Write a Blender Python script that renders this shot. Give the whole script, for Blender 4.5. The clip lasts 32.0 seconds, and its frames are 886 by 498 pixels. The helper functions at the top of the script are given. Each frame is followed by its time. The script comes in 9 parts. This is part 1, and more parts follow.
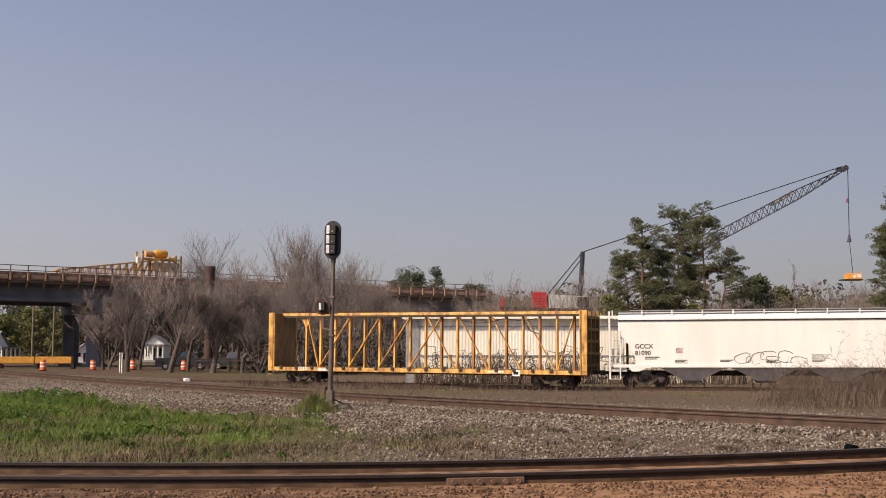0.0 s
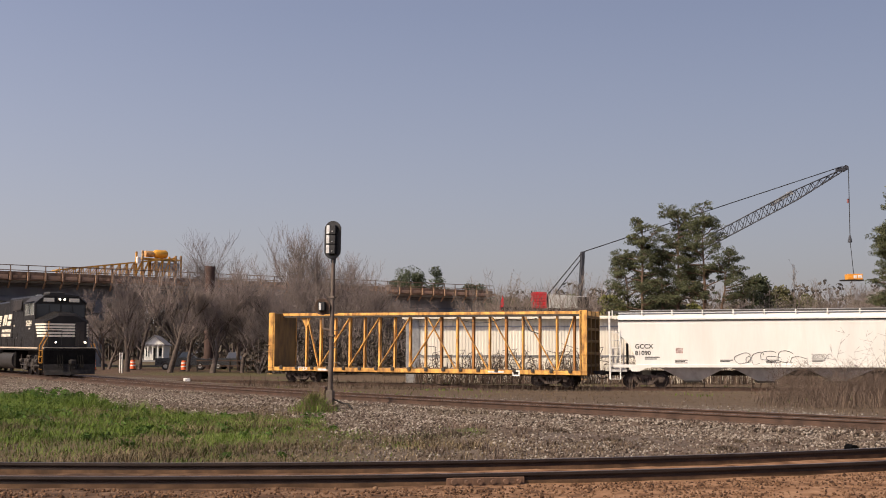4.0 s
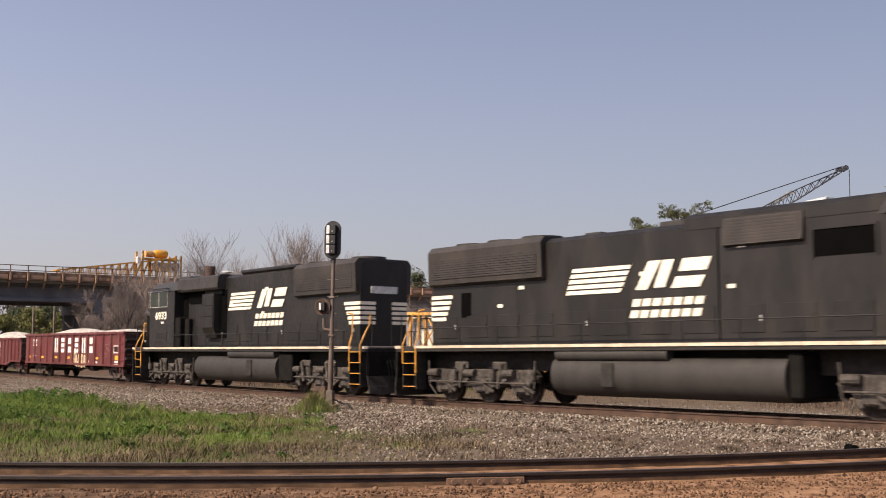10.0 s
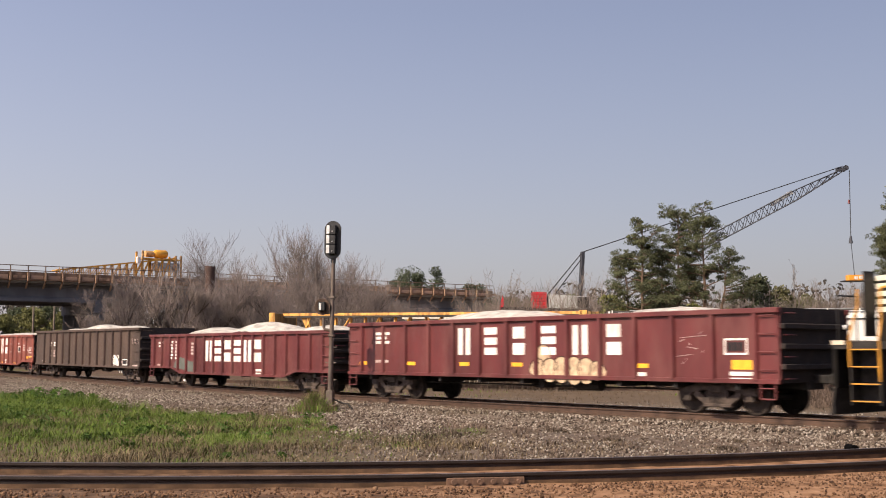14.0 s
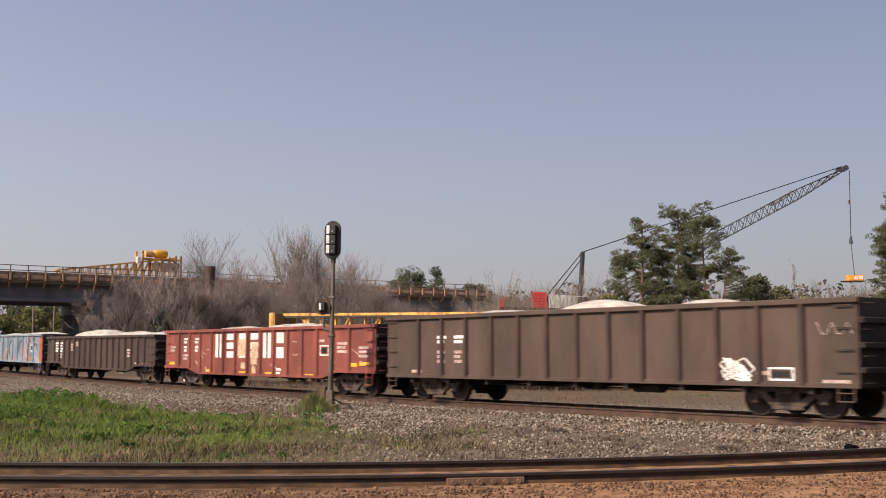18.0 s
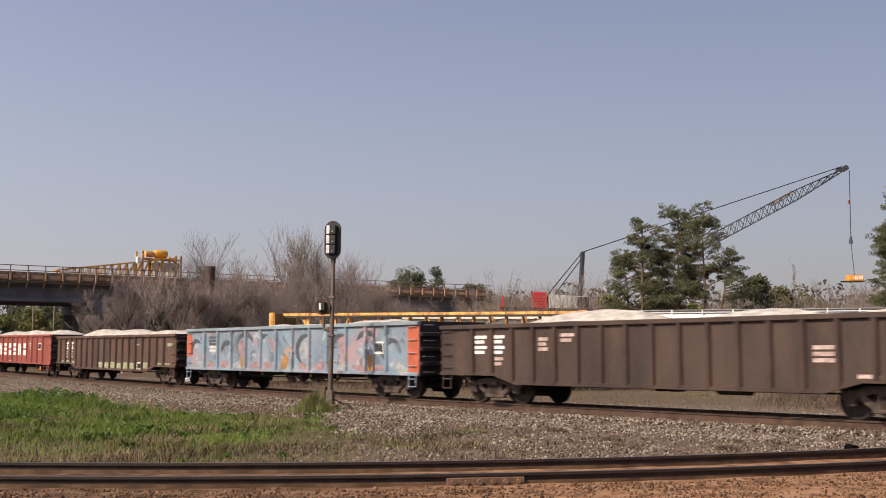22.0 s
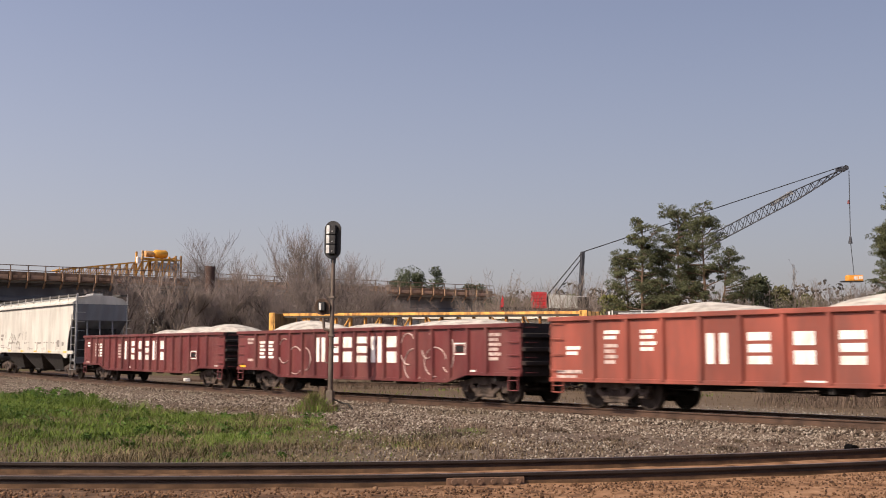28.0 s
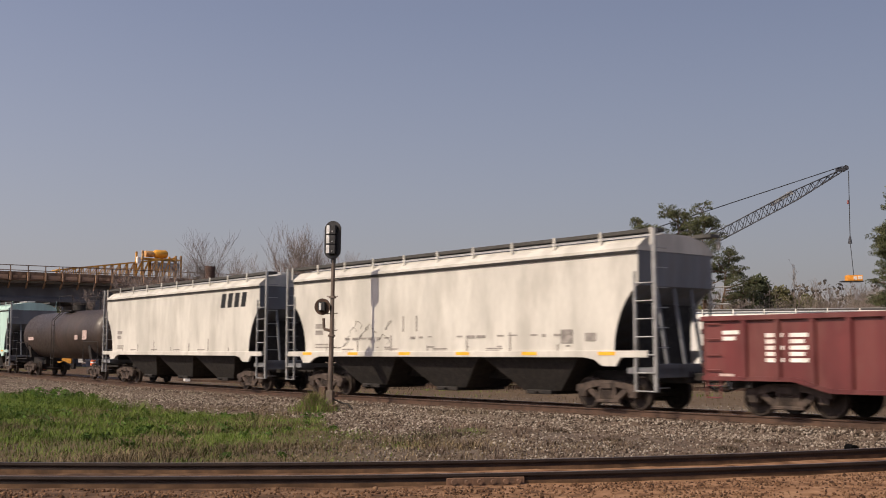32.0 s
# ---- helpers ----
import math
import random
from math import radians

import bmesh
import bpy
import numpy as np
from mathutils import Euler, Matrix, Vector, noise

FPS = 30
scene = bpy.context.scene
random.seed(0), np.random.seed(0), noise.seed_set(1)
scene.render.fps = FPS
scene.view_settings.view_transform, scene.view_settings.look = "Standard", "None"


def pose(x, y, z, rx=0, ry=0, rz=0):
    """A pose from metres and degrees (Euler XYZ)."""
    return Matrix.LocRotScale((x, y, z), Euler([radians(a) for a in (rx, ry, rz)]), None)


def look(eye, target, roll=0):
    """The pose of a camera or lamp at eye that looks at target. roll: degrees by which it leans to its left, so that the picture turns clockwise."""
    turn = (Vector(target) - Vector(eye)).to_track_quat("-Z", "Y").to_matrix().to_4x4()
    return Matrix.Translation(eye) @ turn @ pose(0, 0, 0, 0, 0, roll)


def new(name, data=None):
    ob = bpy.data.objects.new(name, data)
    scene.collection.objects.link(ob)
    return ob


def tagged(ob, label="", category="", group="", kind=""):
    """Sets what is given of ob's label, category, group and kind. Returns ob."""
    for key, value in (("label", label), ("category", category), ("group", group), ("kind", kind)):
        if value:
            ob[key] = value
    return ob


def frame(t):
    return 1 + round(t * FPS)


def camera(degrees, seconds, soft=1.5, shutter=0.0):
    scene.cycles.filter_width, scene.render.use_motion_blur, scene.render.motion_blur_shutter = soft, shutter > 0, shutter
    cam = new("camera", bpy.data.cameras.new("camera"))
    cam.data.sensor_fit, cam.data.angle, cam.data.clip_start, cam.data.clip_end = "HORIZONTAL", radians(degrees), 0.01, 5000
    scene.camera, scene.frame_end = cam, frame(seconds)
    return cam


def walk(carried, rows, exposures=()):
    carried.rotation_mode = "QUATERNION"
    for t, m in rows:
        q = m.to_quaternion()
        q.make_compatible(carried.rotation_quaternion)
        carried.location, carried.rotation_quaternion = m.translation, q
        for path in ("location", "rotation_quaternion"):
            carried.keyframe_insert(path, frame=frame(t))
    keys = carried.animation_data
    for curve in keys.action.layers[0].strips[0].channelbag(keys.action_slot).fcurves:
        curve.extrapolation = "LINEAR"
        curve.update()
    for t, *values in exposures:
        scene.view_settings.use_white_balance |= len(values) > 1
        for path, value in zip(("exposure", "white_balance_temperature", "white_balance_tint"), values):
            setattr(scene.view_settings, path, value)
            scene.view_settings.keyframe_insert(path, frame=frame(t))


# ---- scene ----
# ---------------------------------------------------------------- camera
EYE = 1.493
cam = camera(43.805, 32.0, soft=1.0, shutter=0.36)
walk(cam, [(0.0, pose(0, 0, EYE, 95.366, 0, 0)), (32.0, pose(0, 0, EYE, 95.366, 0, 0))],
     exposures=[(0, 0.12), (6.0, 0.12), (9.0, 0.3), (11.0, 0.44), (13.0, 0.47), (14.5, 0.38), (16.5, 0.32), (23.0, 0.27), (28.0, 0.24), (30.0, 0.24), (31.0, 0.2), (32.0, -0.1)])

# ---------------------------------------------------------------- world and sun
SUN_AZ = Vector((-0.81, -0.585, 0)).normalized()      # where the sun stands, on the plan
SUN_EL = radians(42)
world = bpy.data.worlds.new("sky")
scene.world = world
world.use_nodes = True
wn, wl = world.node_tree.nodes, world.node_tree.links
sky = wn.new("ShaderNodeTexSky")
sky.sky_type, sky.sun_disc = "NISHITA", False
sky.sun_elevation = SUN_EL
sky.sun_rotation = math.atan2(SUN_AZ.x, SUN_AZ.y)
sky.altitude, sky.air_density, sky.dust_density, sky.ozone_density = 0, 1.0, 2.2, 2.5
tint = wn.new("ShaderNodeMix")
tint.data_type, tint.blend_type = "RGBA", "MULTIPLY"
tint.inputs[0].default_value = 1.0
tint.inputs[7].default_value = (1.17, 0.96, 0.97, 1)
wl.new(sky.outputs[0], tint.inputs[6])
way = wn.new("ShaderNodeTexCoord")
height = wn.new("ShaderNodeSeparateXYZ")
wl.new(way.outputs["Generated"], height.inputs[0])
low = wn.new("ShaderNodeMapRange")                  # haze thickens towards the horizon
for slot, value in ((1, 0.0), (2, 0.30), (3, 0.62), (4, 0.26)):
    low.inputs[slot].default_value = value
wl.new(height.outputs[2], low.inputs[0])
haze = wn.new("ShaderNodeMix")
haze.data_type = "RGBA"
haze.inputs[7].default_value = (3.5, 3.38, 3.62, 1)
wl.new(low.outputs[0], haze.inputs[0])
wl.new(tint.outputs[2], haze.inputs[6])
side = wn.new("ShaderNodeVectorMath")               # hazy air is brighter on the sun's side
side.operation = "DOT_PRODUCT"
side.inputs[1].default_value = SUN_AZ
wl.new(way.outputs["Generated"], side.inputs[0])
glow = wn.new("ShaderNodeMapRange")
for slot, value in ((1, -1.0), (2, 1.0), (3, 0.80), (4, 1.72)):
    glow.inputs[slot].default_value = value
wl.new(side.outputs["Value"], glow.inputs[0])
bright = wn.new("ShaderNodeMix")
bright.data_type, bright.blend_type = "RGBA", "MULTIPLY"
bright.inputs[0].default_value = 1.0
wl.new(haze.outputs[2], bright.inputs[6])
wl.new(glow.outputs[0], bright.inputs[7])
wl.new(bright.outputs[2], wn["Background"].inputs[0])
wn["Background"].inputs[1].default_value = 0.106

sun = new("sun", bpy.data.lights.new("sun", "SUN"))
sun.data.energy, sun.data.angle, sun.data.color = 5.0, radians(0.6), (1.0, 0.85, 0.655)
sun_dir = Vector((SUN_AZ.x * math.cos(SUN_EL), SUN_AZ.y * math.cos(SUN_EL), math.sin(SUN_EL)))
sun.matrix_world = look(sun_dir * 100, (0, 0, 0))


# ---------------------------------------------------------------- mesh helpers
class Mesh:
    """Collects faces of one part."""

    def __init__(self):
        self.v, self.f = [], []

    def add(self, verts, faces):
        n = len(self.v)
        self.v += [tuple(p) for p in verts]
        self.f += [tuple(i + n for i in q) for q in faces]
        return self

    def box(self, x0, x1, y0, y1, z0, z1, c=0.0):
        if c <= 0:
            v = [(x, y, z) for x in (x0, x1) for y in (y0, y1) for z in (z0, z1)]
            return self.add(v, [(0, 1, 3, 2), (4, 6, 7, 5), (0, 4, 5, 1), (2, 3, 7, 6), (0, 2, 6, 4), (1, 5, 7, 3)])
        bm = bmesh.new()
        bmesh.ops.create_cube(bm, size=1)
        for p in bm.verts:
            p.co = ((x0 + x1) / 2 + p.co.x * (x1 - x0), (y0 + y1) / 2 + p.co.y * (y1 - y0), (z0 + z1) / 2 + p.co.z * (z1 - z0))
        bmesh.ops.bevel(bm, geom=bm.edges[:], offset=c, segments=1, affect="EDGES")
        bm.verts.index_update()
        self.add([p.co for p in bm.verts], [[p.index for p in q.verts] for q in bm.faces])
        bm.free()
        return self

    def beam(self, a, b, w, h=None, up=(0, 0, 1)):
        """A square bar from a to b, w wide and h high."""
        h = h or w
        a, b = Vector(a), Vector(b)
        d = (b - a).normalized()
        side = d.cross(Vector(up))
        if side.length < 1e-3:
            side = d.cross(Vector((1, 0, 0)))
        side.normalize()
        top = side.cross(d)
        v = [p + side * (i * w / 2) + top * (j * h / 2) for p in (a, b) for i, j in ((-1, -1), (1, -1), (1, 1), (-1, 1))]
        return self.add(v, [(3, 2, 1, 0), (4, 5, 6, 7), (0, 1, 5, 4), (1, 2, 6, 5), (2, 3, 7, 6), (3, 0, 4, 7)])

    def tube(self, a, b, r, r2=None, n=10):
        r2 = r if r2 is None else r2
        a, b = Vector(a), Vector(b)
        q = (b - a).to_track_quat("Z", "Y")
        ring = [Vector((math.cos(2 * math.pi * i / n), math.sin(2 * math.pi * i / n), 0)) for i in range(n)]
        v = [a + q @ (p * r) for p in ring] + [b + q @ (p * r2) for p in ring]
        f = [(i, (i + 1) % n, n + (i + 1) % n, n + i) for i in range(n)]
        return self.add(v, f + [tuple(range(n - 1, -1, -1)), tuple(range(n, 2 * n))])

    def path(self, points, r, n=6):
        for a, b in zip(points, points[1:]):
            self.tube(a, b, r, n=n)
        return self

    def prism(self, outline, x0, x1, axis="x"):
        """Extrudes an outline of (y, z) along x, or of (x, z) along y, or of (x, y) along z."""
        n = len(outline)
        place = {"x": lambda t, p: (t, p[0], p[1]), "y": lambda t, p: (p[0], t, p[1]), "z": lambda t, p: (p[0], p[1], t)}[axis]
        v = [place(x0, p) for p in outline] + [place(x1, p) for p in outline]
        f = [(i, (i + 1) % n, n + (i + 1) % n, n + i) for i in range(n)]
        return self.add(v, f + [tuple(range(n - 1, -1, -1)), tuple(range(n, 2 * n))])

    def loft(self, rings, caps=True):
        n = len(rings[0])
        v = [p for r in rings for p in r]
        f = [(k * n + i, k * n + (i + 1) % n, (k + 1) * n + (i + 1) % n, (k + 1) * n + i) for k in range(len(rings) - 1) for i in range(n)]
        if caps:
            f += [tuple(range(n - 1, -1, -1)), tuple(range((len(rings) - 1) * n, len(rings) * n))]
        return self.add(v, f)

    def lathe_y(self, cx, cz, profile, n=20):
        """Turns a profile of (radius, y) round the y axis through (cx, cz)."""
        rings = [[(cx + r * math.cos(2 * math.pi * i / n), y, cz + r * math.sin(2 * math.pi * i / n)) for i in range(n)] for r, y in profile]
        return self.loft(rings)

    def lathe_x(self, cy, cz, profile, n=28):
        rings = [[(x, cy + r * math.cos(2 * math.pi * i / n), cz + r * math.sin(2 * math.pi * i / n)) for i in range(n)] for r, x in profile]
        return self.loft(rings)

    def data(self, name, material, smooth=False):
        me = bpy.data.meshes.new(name)
        me.from_pydata(self.v, [], self.f)
        bm = bmesh.new()
        bm.from_mesh(me)
        bmesh.ops.recalc_face_normals(bm, faces=bm.faces)
        bm.to_mesh(me)
        bm.free()
        me.materials.append(material)
        if smooth:
            me.polygons.foreach_set("use_smooth", [True] * len(me.polygons))
            me.set_sharp_from_angle(angle=radians(40))
        return me


def part(name, mesh, material, parent, label="", smooth=False):
    ob = new(name, mesh.data(name, material, smooth) if isinstance(mesh, Mesh) else mesh)
    ob.parent = parent
    if label:
        tagged(ob, label)
    return ob


def thing(name, label, category, group="", m=None):
    ob = tagged(new(name), label, category, group)
    if m is not None:
        ob.matrix_world = m
    return ob


def quick(name, verts, faces, material, smooth=False):
    """A large joined mesh from arrays, with no normal repair."""
    me = bpy.data.meshes.new(name)
    me.from_pydata(verts, [], faces)
    me.materials.append(material)
    if smooth:
        me.polygons.foreach_set("use_smooth", [True] * len(me.polygons))
    return me


def arrays(name, v, quads, material, tris=False):
    """A mesh from numpy arrays of vertices and of quads or triangles."""
    k = 3 if tris else 4
    me = bpy.data.meshes.new(name)
    me.vertices.add(len(v))
    me.vertices.foreach_set("co", np.asarray(v, dtype=np.float32).ravel())
    me.loops.add(len(quads) * k)
    me.loops.foreach_set("vertex_index", np.asarray(quads, dtype=np.int32).ravel())
    me.polygons.add(len(quads))
    me.polygons.foreach_set("loop_start", np.arange(len(quads), dtype=np.int32) * k)
    me.update(calc_edges=True)
    me.materials.append(material)
    return me


def lettering(text, height, material, name="lettering"):
    """Raised letters of the built-in font as a mesh in the x-z plane, facing -y, its left foot at the origin."""
    cu = bpy.data.curves.new(name, "FONT")
    cu.body, cu.size, cu.extrude, cu.offset = text, height * 1.4, 0.004, height * 0.03
    ob = bpy.data.objects.new(name, cu)
    scene.collection.objects.link(ob)
    me = bpy.data.meshes.new_from_object(ob.evaluated_get(bpy.context.evaluated_depsgraph_get()))
    bpy.data.objects.remove(ob)
    me.transform(Matrix.Rotation(radians(90), 4, "X"))
    me.materials.clear()
    me.materials.append(material)
    return me


# ---------------------------------------------------------------- materials
def mat(name, color, rough=0.6, metal=0.0, vary=0.25, scale=2.0, grime=None, grime_amount=0.4, streak=1.0, bump=0.0, bump_scale=40.0, spread=0.0, spec=0.5):
    """Paint or stone with broad stains, fine grain and, where grime is given, dirt of that colour in patches (streak > 1: drawn out upright)."""
    m = bpy.data.materials.new(name)
    m.use_nodes = True
    nodes, links = m.node_tree.nodes, m.node_tree.links
    b = nodes["Principled BSDF"]
    b.inputs["Metallic"].default_value = metal
    b.inputs["Specular IOR Level"].default_value = spec
    co = nodes.new("ShaderNodeTexCoord")
    mp = nodes.new("ShaderNodeMapping")
    mp.inputs["Scale"].default_value = (1, 1, 1 / streak)
    links.new(co.outputs["Object"], mp.inputs[0])

    def nz(sc, detail):
        t = nodes.new("ShaderNodeTexNoise")
        t.inputs["Scale"].default_value, t.inputs["Detail"].default_value = sc, detail
        links.new(mp.outputs[0], t.inputs[0])
        return t

    def ramp(src, lo, hi, a=0.35, z=0.65):
        r = nodes.new("ShaderNodeMapRange")
        r.inputs[1].default_value, r.inputs[2].default_value, r.inputs[3].default_value, r.inputs[4].default_value = a, z, lo, hi
        links.new(src, r.inputs[0])
        return r.outputs[0]

    def mix(kind, fac, a, c):
        x = nodes.new("ShaderNodeMix")
        x.data_type, x.blend_type = "RGBA", kind
        for slot, val in ((0, fac), (6, a), (7, c)):
            if hasattr(val, "links"):
                links.new(val, x.inputs[slot])
            elif slot == 0:
                x.inputs[0].default_value = val
            else:
                x.inputs[slot].default_value = (*val[:3], 1)
        return x.outputs[2]

    broad, fine = nz(scale, 5), nz(scale * 14, 3)
    low = [c * (1 - vary) for c in color]
    high = [min(1, c * (1 + vary * 0.7)) for c in color]
    out = mix("MIX", ramp(broad.outputs[0], 0, 1), low, high)
    out = mix("MULTIPLY", 0.7, out, mix("MIX", ramp(fine.outputs[0], 0, 1), [1 - vary * 0.7] * 3, [1] * 3))
    if grime:
        patch = nz(scale * 1.7, 7)
        out = mix("MIX", ramp(patch.outputs[0], 0, grime_amount, 0.45, 0.68), out, grime)
    if spread:
        info = nodes.new("ShaderNodeObjectInfo")
        out = mix("MULTIPLY", 1.0, out, mix("MIX", info.outputs["Random"], [1 - spread] * 3, [1 + spread * 0.5] * 3))
    links.new(out, b.inputs["Base Color"])
    links.new(ramp(fine.outputs[0], max(0.05, rough - 0.12), min(1, rough + 0.12)), b.inputs["Roughness"])
    if bump:
        bp = nodes.new("ShaderNodeBump")
        bp.inputs["Strength"].default_value, bp.inputs["Distance"].default_value = bump, 0.02
        tx = nz(bump_scale, 4)
        links.new(tx.outputs[0], bp.inputs["Height"])
        links.new(bp.outputs[0], b.inputs["Normal"])
    return m


def glass_mat(name, color, rough=0.05, spec=0.8):
    m = bpy.data.materials.new(name)
    m.use_nodes = True
    b = m.node_tree.nodes["Principled BSDF"]
    b.inputs["Base Color"].default_value = (*color, 1)
    b.inputs["Roughness"].default_value = rough
    b.inputs["Specular IOR Level"].default_value = spec
    return m


def glow_mat(name, color, strength):
    m = bpy.data.materials.new(name)
    m.use_nodes = True
    b = m.node_tree.nodes["Principled BSDF"]
    b.inputs["Base Color"].default_value = (*color, 1)
    b.inputs["Emission Color"].default_value = (*color, 1)
    b.inputs["Emission Strength"].default_value = strength
    return m


M_RAIL = mat("rail steel, rusty", (0.085, 0.05, 0.034), 0.65, 0.3, 0.35, 3, bump=0.2)
M_RAILDUST = mat("rail caked with tan dust", (0.128, 0.078, 0.046), 0.9, 0, 0.45, 2.5, grime=(0.060, 0.035, 0.022), grime_amount=0.6, spec=0.2)
# the head's dark oxide, also used for its shadow on the upper web
M_RAILHEAD_SHADE = mat("dark oxidised rail head and shaded web", (0.028, 0.019, 0.016), 0.7, 0.1, 0.3, 4, spec=0.3)
M_RAILTOP = mat("worn rail head", (0.20, 0.17, 0.16), 0.42, 0.7, 0.2, 6)
M_RAILFG = mat("dull rail head", (0.085, 0.07, 0.068), 0.5, 0.5, 0.25, 6)
M_TIE = mat("weathered timber", (0.15, 0.095, 0.065), 0.9, 0, 0.4, 4, grime=(0.05, 0.04, 0.033), bump=0.5, bump_scale=25, spread=0.35)
M_BLACK = mat("black locomotive paint", (0.0118, 0.0106, 0.0098), 0.48, 0, 0.3, 1.0, grime=(0.032, 0.026, 0.022), grime_amount=0.5, streak=3, spec=0.36)
M_ROOF = mat("dusty black roof", (0.022, 0.02, 0.019), 0.6, 0, 0.3, 2, grime=(0.045, 0.038, 0.032))
M_UNDER = mat("rusty dusty running gear", (0.075, 0.054, 0.043), 0.8, 0.1, 0.5, 5, grime=(0.028, 0.02, 0.017), grime_amount=0.7, bump=0.3)
M_TANKGREY = mat("dusty fuel tank", (0.026, 0.023, 0.021), 0.7, 0.1, 0.3, 2, grime=(0.04, 0.033, 0.028), streak=2)
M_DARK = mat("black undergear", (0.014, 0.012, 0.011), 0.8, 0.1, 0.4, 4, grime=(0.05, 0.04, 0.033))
M_STRIPE = mat("cream white lettering paint", (0.80, 0.74, 0.60), 0.5, 0, 0.1, 4, grime=(0.45, 0.40, 0.32), grime_amount=0.3)
M_WHITE = mat("white lettering", (0.80, 0.78, 0.74), 0.55, 0, 0.12, 3, grime=(0.42, 0.25, 0.2), grime_amount=0.5, streak=3)
M_FADED = mat("faded white stencil", (0.50, 0.40, 0.37), 0.7, 0, 0.3, 6, grime=(0.22, 0.1, 0.08), grime_amount=0.7)
M_YELLOW = mat("yellow safety paint", (0.58, 0.27, 0.03), 0.5, 0, 0.2, 4, grime=(0.18, 0.10, 0.04))
M_REFLECT = mat("yellow reflector tape", (0.85, 0.42, 0.03), 0.4, 0, 0.15, 5)
M_GLASS = glass_mat("cab glass", (0.02, 0.025, 0.03))
M_ALU = mat("window frame aluminium", (0.43, 0.43, 0.40), 0.5, 0.1, 0.2, 6)
M_LAMP = glow_mat("headlight", (1.0, 0.88, 0.68), 4.0)
M_CABGLASS = glass_mat("pale cab side glass", (0.14, 0.15, 0.135), 0.12)
M_CABDARK = glass_mat("dark cab side glass", (0.035, 0.04, 0.036), 0.2, 0.25)
M_SILL = mat("dusty cream sill paint", (0.60, 0.50, 0.385), 0.6, 0, 0.2, 3, grime=(0.36, 0.28, 0.2), grime_amount=0.5)
M_WHEEL = mat("wheel steel", (0.045, 0.034, 0.028), 0.65, 0.5, 0.4, 6)
M_STONE = mat("grey limestone load", (0.46, 0.43, 0.385), 0.95, 0, 0.35, 3, bump=0.8, bump_scale=18)
M_POST = mat("dark rusted posts", (0.042, 0.022, 0.017), 0.8, 0, 0.35, 2, grime=(0.08, 0.04, 0.028), streak=3)
M_REDS = {
    "maroon": mat("maroon gondola paint", (0.113, 0.022, 0.022), 0.5, 0, 0.3, 1.1, grime=(0.150, 0.057, 0.048), grime_amount=0.6, streak=3, spread=0.1),
    "rose": mat("sun-faded red gondola paint", (0.22, 0.058, 0.04), 0.6, 0, 0.32, 1.1, grime=(0.10, 0.03, 0.022), grime_amount=0.7, streak=3, spread=0.1),
    "brick": mat("brick red gondola paint", (0.25, 0.06, 0.04), 0.6, 0, 0.3, 1.1, grime=(0.12, 0.04, 0.03), grime_amount=0.65, streak=4, spread=0.1),
    "brown": mat("weathered brown steel", (0.039, 0.024, 0.019), 0.75, 0, 0.4, 0.8, grime=(0.071, 0.041, 0.028), grime_amount=0.6, streak=3),
    "olive": mat("weathered olive-brown steel", (0.070, 0.044, 0.032), 0.75, 0, 0.3, 1.0, grime=(0.033, 0.022, 0.018), grime_amount=0.5, streak=3),
    "rust": mat("rusty brown steel", (0.072, 0.037, 0.026), 0.75, 0, 0.35, 1.3, grime=(0.106, 0.070, 0.044), grime_amount=0.45, streak=4),
}
M_HOPPER = mat("stained off-white hopper paint", (0.535, 0.52, 0.475), 0.6, 0, 0.16, 0.9, grime=(0.29, 0.275, 0.245), grime_amount=0.5, streak=3)
M_STENCIL = mat("faded grey stencil paint", (0.26, 0.24, 0.22), 0.7, 0, 0.3, 6)
M_DUST = mat("brown-dusted black paint", (0.024, 0.019, 0.016), 0.6, 0, 0.3, 1.2, grime=(0.045, 0.035, 0.029), grime_amount=0.5, streak=2)
M_PILOT = mat("sooty black pilot", (0.007, 0.0065, 0.006), 0.9, 0, 0.3, 3, grime=(0.02, 0.016, 0.013), grime_amount=0.4, spec=0.15)
M_HOPPERCLEAN = mat("clean white hopper paint", (0.73, 0.715, 0.67), 0.45, 0, 0.06, 0.8, grime=(0.6, 0.57, 0.5), grime_amount=0.3, streak=6)
# this grey carries the shade of ends turned away from the sun
M_HOPEND_SHADE = mat("hopper end grey darkened for shade", (0.15, 0.16, 0.175), 0.6, 0, 0.2, 1.5, grime=(0.12, 0.1, 0.09), streak=4)
M_TANK = mat("brown-black tank paint", (0.032, 0.022, 0.018), 0.5, 0, 0.3, 1.0, grime=(0.07, 0.046, 0.034), streak=4)
M_TEAL = mat("pale teal hopper paint", (0.42, 0.60, 0.55), 0.5, 0, 0.12, 1.0, grime=(0.25, 0.3, 0.28), streak=5)
M_BEAMY = mat("yellow centerbeam paint", (0.76, 0.40, 0.09), 0.55, 0, 0.3, 2.2, grime=(0.16, 0.065, 0.02), grime_amount=0.85, streak=3)
M_BEAMD = mat("dark rusted deck steel", (0.05, 0.04, 0.03), 0.8, 0, 0.4, 2)
M_CONC = mat("grey concrete", (0.30, 0.30, 0.30), 0.85, 0, 0.15, 0.6, grime=(0.2, 0.19, 0.18), bump=0.2, bump_scale=8)
M_GIRDER = mat("weathered dark girder concrete", (0.13, 0.135, 0.15), 0.8, 0, 0.2, 0.5, grime=(0.08, 0.08, 0.085), streak=3)
M_RUSTB = mat("rusty tan falsework", (0.36, 0.225, 0.14), 0.8, 0, 0.4, 2)
